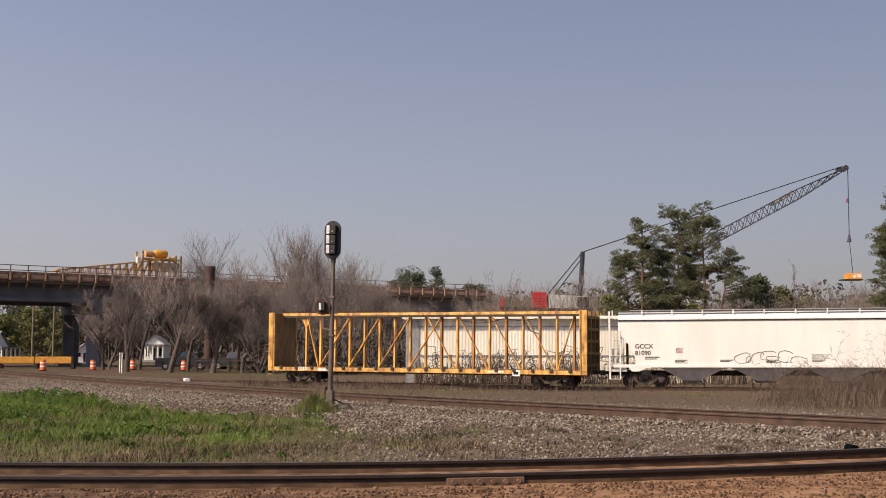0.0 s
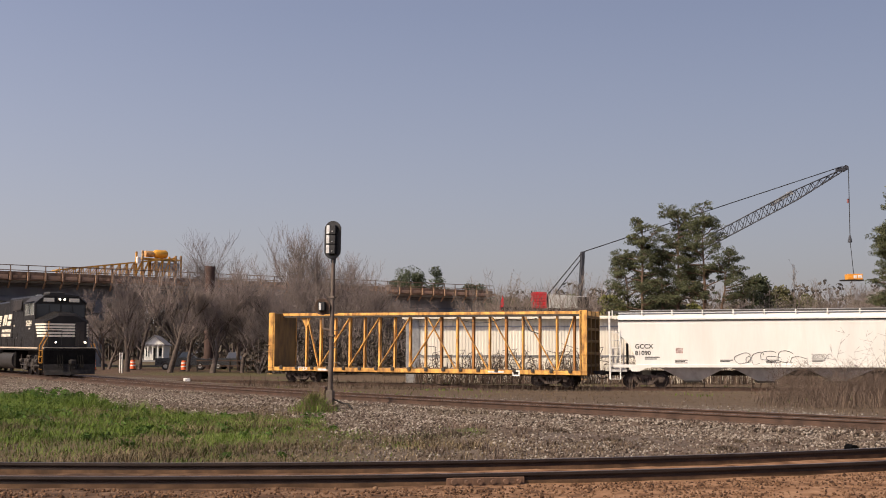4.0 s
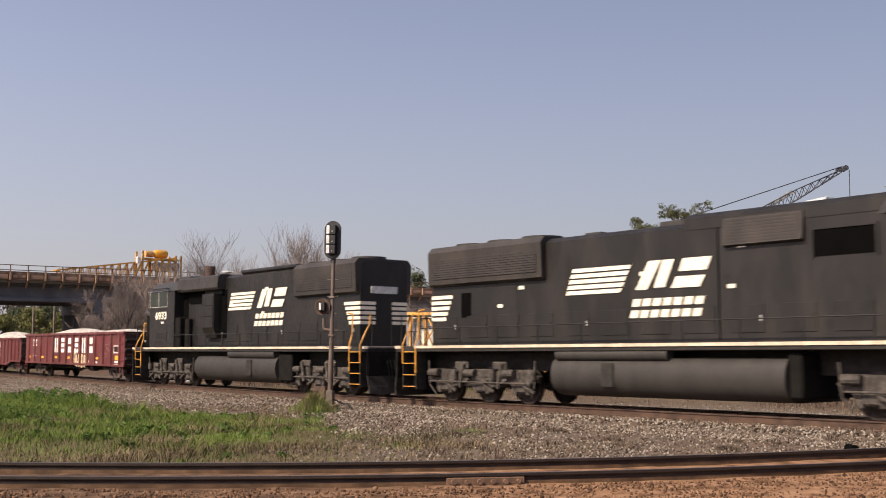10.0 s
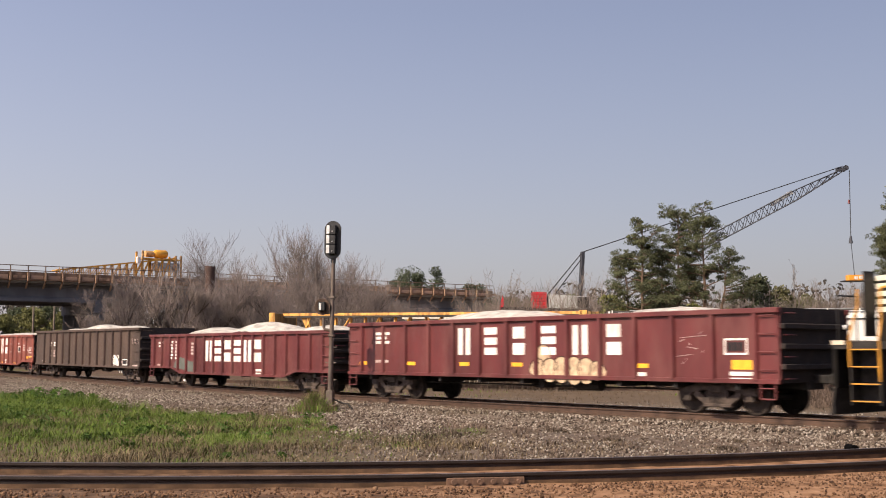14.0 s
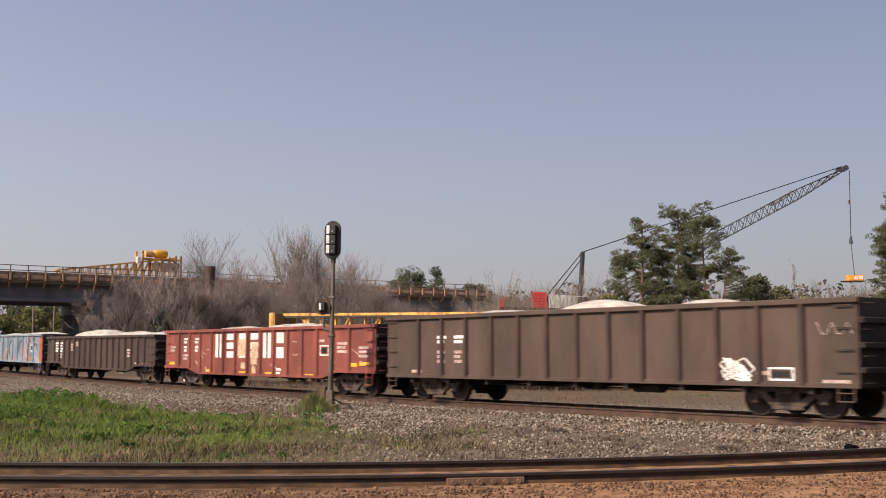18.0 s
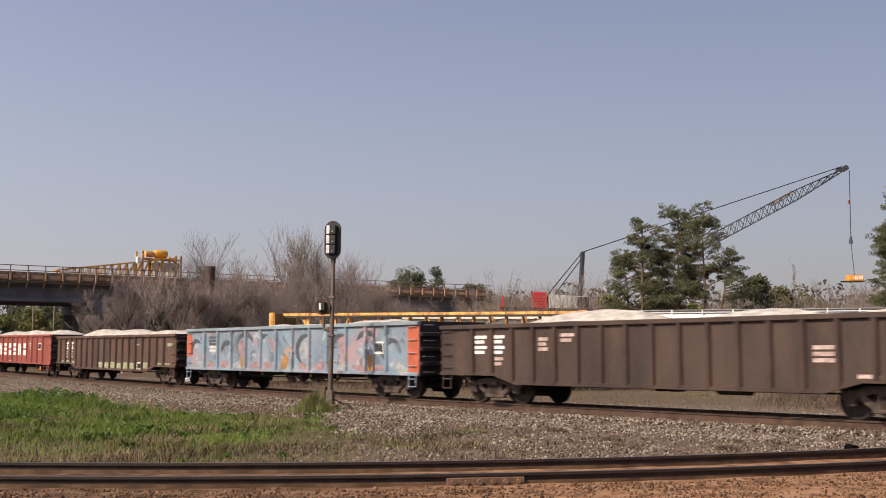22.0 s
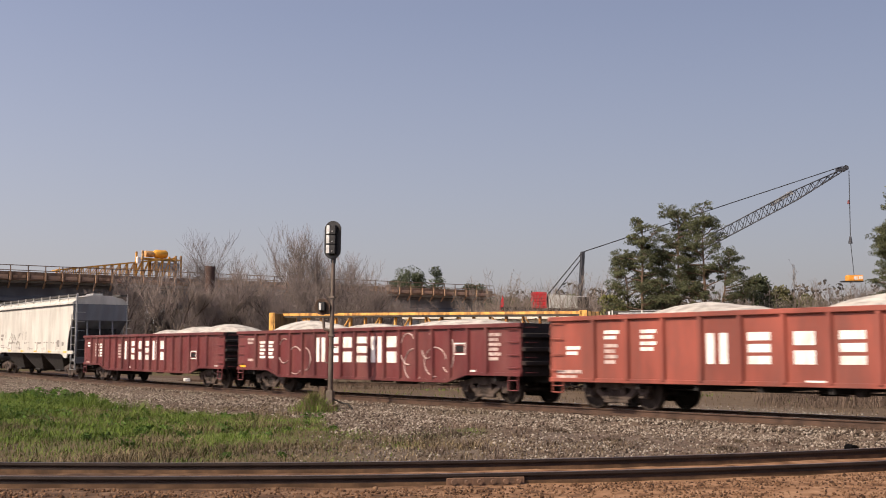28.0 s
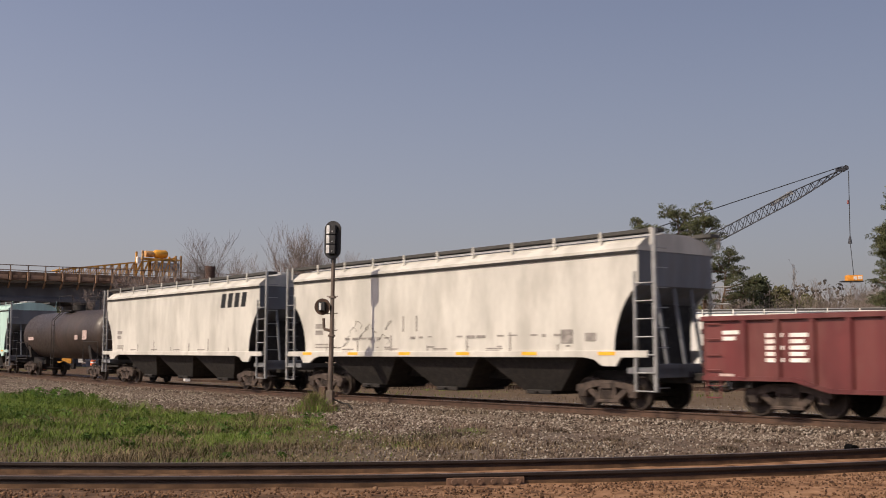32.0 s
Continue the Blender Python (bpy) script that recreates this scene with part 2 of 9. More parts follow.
M_GALV = mat("galvanised steel", (0.40, 0.40, 0.39), 0.5, 0.6, 0.2, 4)
M_SIGNAL = mat("black signal paint", (0.009, 0.009, 0.0095), 0.5, 0, 0.3, 6)
M_MAST = mat("weathered grey-brown mast", (0.135, 0.105, 0.085), 0.65, 0.2, 0.35, 4, grime=(0.07, 0.038, 0.024), grime_amount=0.6, streak=3)
M_SILVER = mat("aluminium paint", (0.6, 0.6, 0.58), 0.45, 0.4, 0.2, 8)
M_RED = mat("red machine paint", (0.55, 0.02, 0.03), 0.45, 0, 0.15, 1)
M_CRANEY = mat("yellow machine paint", (0.62, 0.30, 0.03), 0.5, 0, 0.2, 1, grime=(0.25, 0.12, 0.03))
M_CRANE = mat("dark grey lattice steel", (0.05, 0.052, 0.06), 0.5, 0.3, 0.2, 2)
M_CRANEBODY = mat("pale grey machine housing", (0.5, 0.5, 0.47), 0.5, 0, 0.15, 1)
M_SHED = mat("white corrugated wall", (0.86, 0.80, 0.67), 0.55, 0, 0.12, 0.5, grime=(0.62, 0.54, 0.42), grime_amount=0.4, streak=5)
M_BARREL = mat("orange traffic drum", (0.75, 0.13, 0.03), 0.5, 0, 0.15, 5)
M_BAND = mat("white reflective band", (0.75, 0.73, 0.7), 0.4, 0, 0.1, 5)
M_HOUSE = mat("white house siding", (0.74, 0.72, 0.66), 0.6, 0, 0.1, 1.5)
M_SHINGLE = mat("grey shingles", (0.20, 0.19, 0.19), 0.9, 0, 0.3, 2, bump=0.4)
M_BARK = mat("grey-brown bark", (0.105, 0.08, 0.066), 0.95, 0, 0.35, 3, bump=0.5, bump_scale=12, spread=0.2)
M_TWIG = mat("bare twigs", (0.235, 0.19, 0.168), 0.95, 0, 0.3, 0.6, spread=0.2)
M_PINEBARK = mat("pine bark", (0.12, 0.075, 0.05), 0.95, 0, 0.3, 3)
M_CABLE = mat("steel cable", (0.03, 0.03, 0.032), 0.6, 0.5, 0.2, 5)


def leaf_mat(name, color, vary=0.35):
    m = mat(name, color, 0.75, 0, vary, 0.35, spread=0.15, spec=0.2)
    nodes, links = m.node_tree.nodes, m.node_tree.links
    b = nodes["Principled BSDF"]
    geo = nodes.new("ShaderNodeNewGeometry")
    x = nodes.new("ShaderNodeMix")
    x.data_type, x.blend_type = "RGBA", "MULTIPLY"
    x.inputs[0].default_value = 1.0
    src = b.inputs["Base Color"].links[0].from_socket
    r = nodes.new("ShaderNodeMapRange")
    r.inputs[3].default_value, r.inputs[4].default_value = 0.6, 1.35
    links.new(geo.outputs["Random Per Island"], r.inputs[0])
    links.new(src, x.inputs[6])
    links.new(r.outputs[0], x.inputs[7])
    links.new(x.outputs[2], b.inputs["Base Color"])
    return m


M_PINE = leaf_mat("pine needles", (0.092, 0.100, 0.050))
M_PINE2 = leaf_mat("dark evergreen leaves", (0.075, 0.088, 0.048))
M_OLIVE = leaf_mat("yellow-green spring leaves", (0.17, 0.17, 0.06))
M_GRASS = leaf_mat("fresh green grass", (0.118, 0.168, 0.028), 0.3)
M_HERB = leaf_mat("dark green broad weeds", (0.07, 0.125, 0.022))
M_STRAW = leaf_mat("grey-brown dead grass", (0.168, 0.128, 0.074))
M_BRUSH = leaf_mat("bare grey-brown brush", (0.24, 0.20, 0.17))
M_LIMB = mat("grey-brown limbs", (0.19, 0.15, 0.13), 0.95, 0, 0.3, 2, spread=0.2)
M_DRY = leaf_mat("dry straw grass", (0.125, 0.092, 0.057))
M_DEADDARK = leaf_mat("dark dead weeds", (0.095, 0.07, 0.048))
# grime colour taken darker to hold the shade between coupled cars
M_END_SHADE_GRIME = mat("car end blackened by shade and grime", (0.022, 0.016, 0.014), 0.85, 0, 0.4, 2, grime=(0.05, 0.028, 0.022), grime_amount=0.5)
M_WEED = leaf_mat("dead brown weeds", (0.145, 0.105, 0.08))


def stone_mat(name, *tones):
    """Broken stone whose pieces differ in colour."""
    m = mat(name, tones[0], 0.9, 0, 0.3, 9, spec=0.2)
    nodes, links = m.node_tree.nodes, m.node_tree.links
    b = nodes["Principled BSDF"]
    src = b.inputs["Base Color"].links[0].from_socket
    geo = nodes.new("ShaderNodeNewGeometry")
    r = nodes.new("ShaderNodeValToRGB")
    e = r.color_ramp.elements
    while len(e) < len(tones):
        e.new(0.5)
    for i, (k, c) in enumerate(zip(e, tones)):
        k.position, k.color = i / (len(tones) - 1), (*c, 1)
    links.new(geo.outputs["Random Per Island"], r.inputs[0])
    x = nodes.new("ShaderNodeMix")
    x.data_type = "RGBA"
    x.inputs[0].default_value = 0.8
    links.new(src, x.inputs[6])
    links.new(r.outputs[0], x.inputs[7])
    links.new(x.outputs[2], b.inputs["Base Color"])
    return m


M_BALLAST = stone_mat("grey-brown ballast stone", (0.030, 0.022, 0.017), (0.092, 0.068, 0.052), (0.160, 0.126, 0.098), (0.235, 0.195, 0.158), (0.42, 0.372, 0.318))
M_GAPSTONE = stone_mat("brown dusty gravel", (0.032, 0.023, 0.017), (0.085, 0.062, 0.047), (0.155, 0.118, 0.088), (0.229, 0.190, 0.152), (0.43, 0.388, 0.332))
M_REDSTONE = stone_mat("rust-stained ballast stone", (0.032, 0.017, 0.010), (0.105, 0.056, 0.030), (0.155, 0.085, 0.046), (0.27, 0.168, 0.102))
M_PALE = stone_mat("pale new gravel", (0.10, 0.085, 0.07), (0.18, 0.155, 0.13), (0.24, 0.215, 0.185), (0.31, 0.285, 0.25))
M_RUSTBAR = mat("orange rust", (0.14, 0.08, 0.05), 0.85, 0, 0.35, 12, bump=0.3)

# ---------------------------------------------------------------- the two tracks on the plan
STEP = 0.25
SS = np.arange(-260.0, 140.0 + STEP, STEP)
_u = np.clip(SS, -75, 60) / 100
HEAD = -0.89506 + 0.1755 * _u - 0.0101 * _u ** 2 - 0.20838 * _u ** 3
_x, _y = np.cumsum(np.cos(HEAD)) * STEP, np.cumsum(np.sin(HEAD)) * STEP
_i0 = int(np.argmin(abs(SS)))
PX, PY = _x - _x[_i0] - 1.3413, _y - _y[_i0] + 37.7727
_v = np.clip(SS, -60, 24) / 100
PZ = 0.02434 * _v + 0.87588 * _v ** 2


def on_track(s, lateral=0.0, z=0.0):
    """A point of the main line; lateral counts towards the camera's side."""
    x, y, h, g = (np.interp(s, SS, a) for a in (PX, PY, HEAD, PZ))
    return x + lateral * np.sin(h), y - lateral * np.cos(h), z + g


def run(t):
    """Metres that the train has gone at t seconds, counted from 16 s."""
    u = (t - 16) / 10
    return 92.0551 * u + 0.8954 * u ** 2 + 1.53344 * u ** 3 - 0.18538 * u ** 4


# the near track bends gently across the foreground and runs straight on beyond
FGZ = 0.11


def near_track(x, lateral=0.0):
    """y of the foreground track's middle at x, and its heading."""
    c = np.clip(np.asarray(x, dtype=float), -9.0, 7.0)
    y = 13.3 + 0.022 * (c + 3.5) ** 2
    slope = 0.044 * (c + 3.5)
    y = y + slope * (np.asarray(x, dtype=float) - c)
    h = np.arctan(slope)
    return np.asarray(x, dtype=float) + lateral * np.sin(h), y - lateral * np.cos(h), h


# the siding: a line through the parked cars, bending to run across the view
SIDE = [(-150.0, 150.0), (-60.0, 97.0), (-32.0, 82.7), (-10.8, 73.3), (-1.0, 69.1), (8.8, 65.4), (18.5, 63.8), (28.0, 61.7), (80.0, 52.0), (200.0, 36.0)]


def side_z(x):
    """Rail height of the siding, which falls slightly."""
    return -0.46 - 0.0075 * np.clip(np.asarray(x, dtype=float) + 1.5, -12, 10)



def smooth(a, b, x):
    t = np.clip((np.asarray(x, dtype=float) - a) / (b - a), 0, 1)
    return t * t * (3 - 2 * t)


# sampled lines for distances
_k = (SS > -150) & (SS < 70)
LINE_S, LINE_X, LINE_Y, LINE_H, LINE_Z = SS[_k][::4], PX[_k][::4], PY[_k][::4], HEAD[_k][::4], PZ[_k][::4]


def resample(pts, step=1.0):
    """A smooth line through corner points, as x, y and heading."""
    p = np.array(pts)
    t = np.concatenate([[0], np.cumsum(np.hypot(*np.diff(p, axis=0).T))])
    q = np.arange(0, t[-1], step)
    x, y = np.interp(q, t, p[:, 0]), np.interp(q, t, p[:, 1])
    for _ in range(3):
        k = np.ones(9) / 9
        x[4:-4], y[4:-4] = np.convolve(x, k, "valid"), np.convolve(y, k, "valid")
    return x, y, np.arctan2(np.gradient(y), np.gradient(x))


SIDE_X, SIDE_Y, SIDE_H = resample(SIDE)


def lateral(x, y, lx, ly, lh):
    """Signed distance from a sampled line (positive on the camera's side) and the index of the nearest sample."""
    x, y = np.ravel(x), np.ravel(y)
    out, idx = np.empty(len(x)), np.empty(len(x), dtype=int)
    for a in range(0, len(x), 20000):
        dx, dy = x[a:a + 20000, None] - lx[None], y[a:a + 20000, None] - ly[None]
        i = np.argmin(dx * dx + dy * dy, axis=1)
        r = np.arange(len(i))
        out[a:a + 20000] = dx[r, i] * np.sin(lh[i]) - dy[r, i] * np.cos(lh[i])
        idx[a:a + 20000] = i
    return out, idx


def wave(x, y, s):
    return np.sin(x * s * 1.3 + 1.7 * np.sin(y * s * 0.9)) * np.cos(y * s * 1.1 + 1.3 * np.sin(x * s * 0.7))


def ground_at(x, y):
    """Height of the ground and the weights of ballast, green grass, red dirt and dry grass."""
    x, y = np.asarray(x, dtype=float).ravel(), np.asarray(y, dtype=float).ravel()
    dm, im = lateral(x, y, LINE_X, LINE_Y, LINE_H)
    ds, _ = lateral(x, y, SIDE_X, SIDE_Y, SIDE_H)
    _, ny, nh = near_track(x)
    df = (y - ny) * np.cos(nh)
    zm, s = LINE_Z[im], LINE_S[im]
    left = 1 - smooth(-30, -8, x)
    near = -0.33 + 0.05 * wave(x, y, 0.5)
    far = (-0.72 + 0.66 * left) * (1 - smooth(66, 95, y)) + (-0.72 + 0.66 * (1 - smooth(-60, 30, x))) * smooth(66, 95, y)
    base = np.where(dm > 0, near, far) * smooth(1.5, 5, abs(dm)) + (zm - 0.34) * (1 - smooth(1.5, 5, abs(dm)))
    # main line's ballast bed
    bed = zm - 0.215 - 0.38 * np.clip(abs(dm) - 1.75, 0, 3)
    z = np.maximum(base, bed)
    # siding bed
    z = np.maximum(z, side_z(x) - 0.2 - 0.35 * np.clip(abs(ds) - 1.6, 0, 3))
    # foreground bed
    z = np.maximum(z, FGZ - 0.135 - 0.22 * np.clip(abs(df) - 1.5, 0, 9) * (df > 0) - 0.05 * np.clip(-df - 1.5, 0, 8))
    z = z + 0.012 * wave(x, y, 2.3)
    w = 3.4 + 4.2 * smooth(0, -30, s)                     # the ballast spreads wider towards the bridge
    ballast = np.where(dm > 0, 1 - smooth(w - 0.5, w + 0.4, dm + 0.5 * wave(x, y, 1.2)), 1 - smooth(2.0, 2.8, -dm))
    ballast = np.maximum(ballast, 1 - smooth(1.6, 2.4, abs(ds)))
    right = smooth(-2.6, 0.5, x + 0.6 * wave(x, y, 0.8))
    gap = (dm > 0) & (df > 0)
    ballast = np.maximum(ballast, np.where(gap, 0.75 * right, 0))
    # the grass lot between the tracks: its far edge falls back from the ballast towards the signal
    edge = np.interp(x, [-19.5, -16.4, -10.0, -6.1, -3.5, -2.4, -1.5], [48.6, 46.7, 35.1, 31.6, 30.8, 26.0, 20.0]) + 0.7 * wave(x, y, 1.3)
    lot = np.where(gap & (x < 0.6), (1 - smooth(-1.0, 0.6, y - edge)) * (1 - smooth(-4.2, 0.2, x + 1.1 * wave(x, y, 0.9) + 0.5 * wave(x, y, 2.1))), 0)
    ballast = np.where(gap, np.maximum(ballast * (1 - lot), 0.6 * (1 - lot)), ballast)
    # fresh growth away from the near rail, dead grass towards it
    fresh = smooth(21.5, 27.0, y + 2.2 * wave(x, y, 0.55) + 0.9 * wave(x, y, 1.4) + 2.5 * smooth(-6.3, -7.4, x))
    lush = np.maximum(fresh, 0.22 + 0.3 * smooth(0.1, 0.6, wave(x, y, 1.9))) * (0.55 + 0.45 * smooth(-0.6, 0.1, wave(x, y, 0.75))) * (0.55 + 0.45 * smooth(0.3, -2.5, y - edge))
    green = lot * lush * smooth(1.8, 3.2, df)
    green = np.maximum(green, np.where((dm < -6) & (y > 60), 0.35 * smooth(0, 0.6, wave(x, y, 0.13)) * smooth(2.5, 5, abs(ds)), 0))
    # low tufts in the gravel beyond the signal
    for cx, cy, cr in ((-0.55, 24.3, 0.8), (-2.3, 24.5, 1.1), (0.5, 25.5, 0.7), (-0.9, 22.2, 0.6)):
        green = np.maximum(green, np.where(gap, 0.5 * np.exp(-((x - cx) ** 2 + ((y - cy) * 0.5) ** 2) / cr ** 2 * 2), 0))
    red = np.where(abs(df) < 9, (1 - smooth(1.3, 2.3, df)) * (y < 40), 0)
    dry = np.clip(np.where(gap, np.maximum(lot * (1.0 - 0.75 * green), np.maximum(0.3 * smooth(0.2, 0.8, wave(x, y, 0.5)), 0.75 * np.exp(-((x + 0.6) ** 2 / 3 + (y - 21) ** 2 / 4))) ), (dm < -2.5) * 0.6 * smooth(-18, -6, x)), 0, 1)
    return z, ballast, green, red, dry


def pale_at(x, y):
    """Weight of the pale new gravel spread beyond the main line."""
    dm, im = lateral(x, y, LINE_X, LINE_Y, LINE_H)
    x, y = np.ravel(x), np.ravel(y)
    return (0.12 + 0.88 * smooth(-8, 12, LINE_S[im])) * np.exp(-((dm + 10.0 + 1.2 * wave(x, y, 0.3)) / 2.8) ** 2) * (y < 60) * smooth(-22, -6, LINE_S[im])


def ground_material():
    m = bpy.data.materials.new("ground: dirt, gravel and grass")
    m.use_nodes = True
    nodes, links = m.node_tree.nodes, m.node_tree.links
    b = nodes["Principled BSDF"]
    b.inputs["Roughness"].default_value = 0.95
    b.inputs["Specular IOR Level"].default_value = 0.2
    co = nodes.new("ShaderNodeTexCoord")

    def nz(sc, det=6):
        t = nodes.new("ShaderNodeTexNoise")
        t.inputs["Scale"].default_value, t.inputs["Detail"].default_value = sc, det
        links.new(co.outputs["Object"], t.inputs[0])
        return t.outputs[0]

    def ramp(src, *stops):
        r = nodes.new("ShaderNodeValToRGB")
        e = r.color_ramp.elements
        while len(e) < len(stops):
            e.new(0.5)
        for k, (pos, col) in zip(e, stops):
            k.position, k.color = pos, (*col, 1)
        links.new(src, r.inputs[0])
        return r.outputs[0]

    def mix(fac, a, c):
        x = nodes.new("ShaderNodeMix")
        x.data_type = "RGBA"
        links.new(fac, x.inputs[0])
        links.new(a, x.inputs[6])
        links.new(c, x.inputs[7])
        return x.outputs[2]

    def attr(name):
        a = nodes.new("ShaderNodeAttribute")
        a.attribute_name = name
        sep = nodes.new("ShaderNodeSeparateColor")
        links.new(a.outputs["Color"], sep.inputs[0])
        return sep.outputs

    zone, zone2 = attr("zone"), attr("zone_two")
    vor = nodes.new("ShaderNodeTexVoronoi")
    vor.inputs["Scale"].default_value = 16
    links.new(co.outputs["Object"], vor.inputs[0])
    dirt = ramp(nz(2.2, 10), (0.3, (0.048, 0.030, 0.021)), (0.5, (0.080, 0.051, 0.035)), (0.7, (0.122, 0.081, 0.055)))
    dry = ramp(nz(3.5), (0.3, (0.064, 0.046, 0.029)), (0.7, (0.120, 0.090, 0.058)))
    stone = ramp(vor.outputs["Color"], (0.0, (0.042, 0.032, 0.026)), (0.5, (0.105, 0.083, 0.066)), (1.0, (0.245, 0.207, 0.170)))
    green = ramp(nz(5), (0.3, (0.040, 0.052, 0.013)), (0.7, (0.096, 0.128, 0.024)))
    red = ramp(nz(3.5, 9), (0.32, (0.078, 0.040, 0.021)), (0.46, (0.190, 0.102, 0.054)), (0.72, (0.310, 0.188, 0.112)))
    loam = ramp(nz(3.5, 9), (0.32, (0.038, 0.021, 0.013)), (0.5, (0.090, 0.052, 0.031)), (0.72, (0.165, 0.102, 0.064)))
    c = mix(zone2[0], dirt, dry)
    # brown dirt works up through the stone in blotches
    bare = ramp(nz(0.55, 8), (0.40, (1, 1, 1)), (0.62, (0.35, 0.35, 0.35)))
    cover = nodes.new("ShaderNodeMath")
    cover.operation = "MULTIPLY"
    links.new(zone[0], cover.inputs[0])
    links.new(bare, cover.inputs[1])
    c = mix(cover.outputs[0], c, stone)
    pale = ramp(vor.outputs["Color"], (0.0, (0.11, 0.095, 0.08)), (0.5, (0.22, 0.195, 0.165)), (1.0, (0.33, 0.305, 0.27)))
    c = mix(zone2[2], c, pale)
    c = mix(zone[1], c, green)
    c = mix(zone[2], c, mix(zone2[1], red, loam))
    links.new(c, b.inputs["Base Color"])
    bp = nodes.new("ShaderNodeBump")
    bp.inputs["Strength"].default_value, bp.inputs["Distance"].default_value = 0.9, 0.03
    links.new(nz(14, 5), bp.inputs["Height"])
    links.new(bp.outputs[0], b.inputs["Normal"])
    return m


def build_ground():
    def line(lo, hi, step, far):
        g = np.geomspace(1, far, 22)
        return np.concatenate([(lo - g * 3)[::-1], np.arange(lo, hi + step, step), hi + g * 3])
    gx, gy = line(-62, 44, 0.4, 900), line(2, 112, 0.4, 900)
    X, Y = np.meshgrid(gx, gy)
    z, ballast, green, red, dry = ground_at(X, Y)
    v = np.stack([X.ravel(), Y.ravel(), z], axis=1)
    nx, ny = len(gx), len(gy)
    i = (np.arange(ny - 1)[:, None] * nx + np.arange(nx - 1)[None]).ravel()
    me = arrays("ground", v, np.stack([i, i + 1, i + nx + 1, i + nx], axis=1), ground_material())
    for name, cols in (("zone", (ballast, green, red)), ("zone_two", (dry, 1 - smooth(-3.5, 1.5, X.ravel() + 0.8 * wave(X.ravel(), Y.ravel(), 0.7)), pale_at(X, Y)))):
        a = me.color_attributes.new(name, "FLOAT_COLOR", "POINT")
        a.data.foreach_set("color", np.stack([*cols, np.ones(len(z))], axis=1).astype(np.float32).ravel())
    me.polygons.foreach_set("use_smooth", [True] * len(me.polygons))
    tagged(new("ground", me), "dry dirt, gravel and patchy grass beside the tracks", "ground", kind="structure")


build_ground()


def scatter_stones(name, label, px, py, size, material, lift=0.3, seed=1, zs=None):
    """Joined small angular stones lying on the ground."""
    rng = np.random.default_rng(seed)
    n = len(px)
    z = ground_at(px, py)[0] if zs is None else zs
    base = np.array([(1, 0, 0), (-1, 0, 0), (0, 1, 0), (0, -1, 0), (0, 0, 1), (0, 0, -1)], dtype=float)
    tri = np.array([(0, 2, 4), (2, 1, 4), (1, 3, 4), (3, 0, 4), (2, 0, 5), (1, 2, 5), (3, 1, 5), (0, 3, 5)])
    q = rng.normal(size=(n, 4))
    q /= np.linalg.norm(q, axis=1)[:, None]
    w, a, b, c = q.T
    R = np.stack([1 - 2 * (b * b + c * c), 2 * (a * b - c * w), 2 * (a * c + b * w), 2 * (a * b + c * w), 1 - 2 * (a * a + c * c), 2 * (b * c - a * w),
                  2 * (a * c - b * w), 2 * (b * c + a * w), 1 - 2 * (a * a + b * b)], axis=1).reshape(n, 3, 3)
    shape = base[None] * rng.uniform(0.55, 1.25, size=(n, 6, 1)) * (size * rng.uniform(0.6, 1.5, n))[:, None, None]
    v = np.einsum("nij,nkj->nki", R, shape) + np.stack([px, py, z + size * lift], axis=1)[:, None]
    f = (np.arange(n) * 6)[:, None, None] + tri[None]
    return tagged(new(name, arrays(name, v.reshape(-1, 3), f.reshape(-1, 3), material, tris=True)), label, "gravel", kind="stuff")


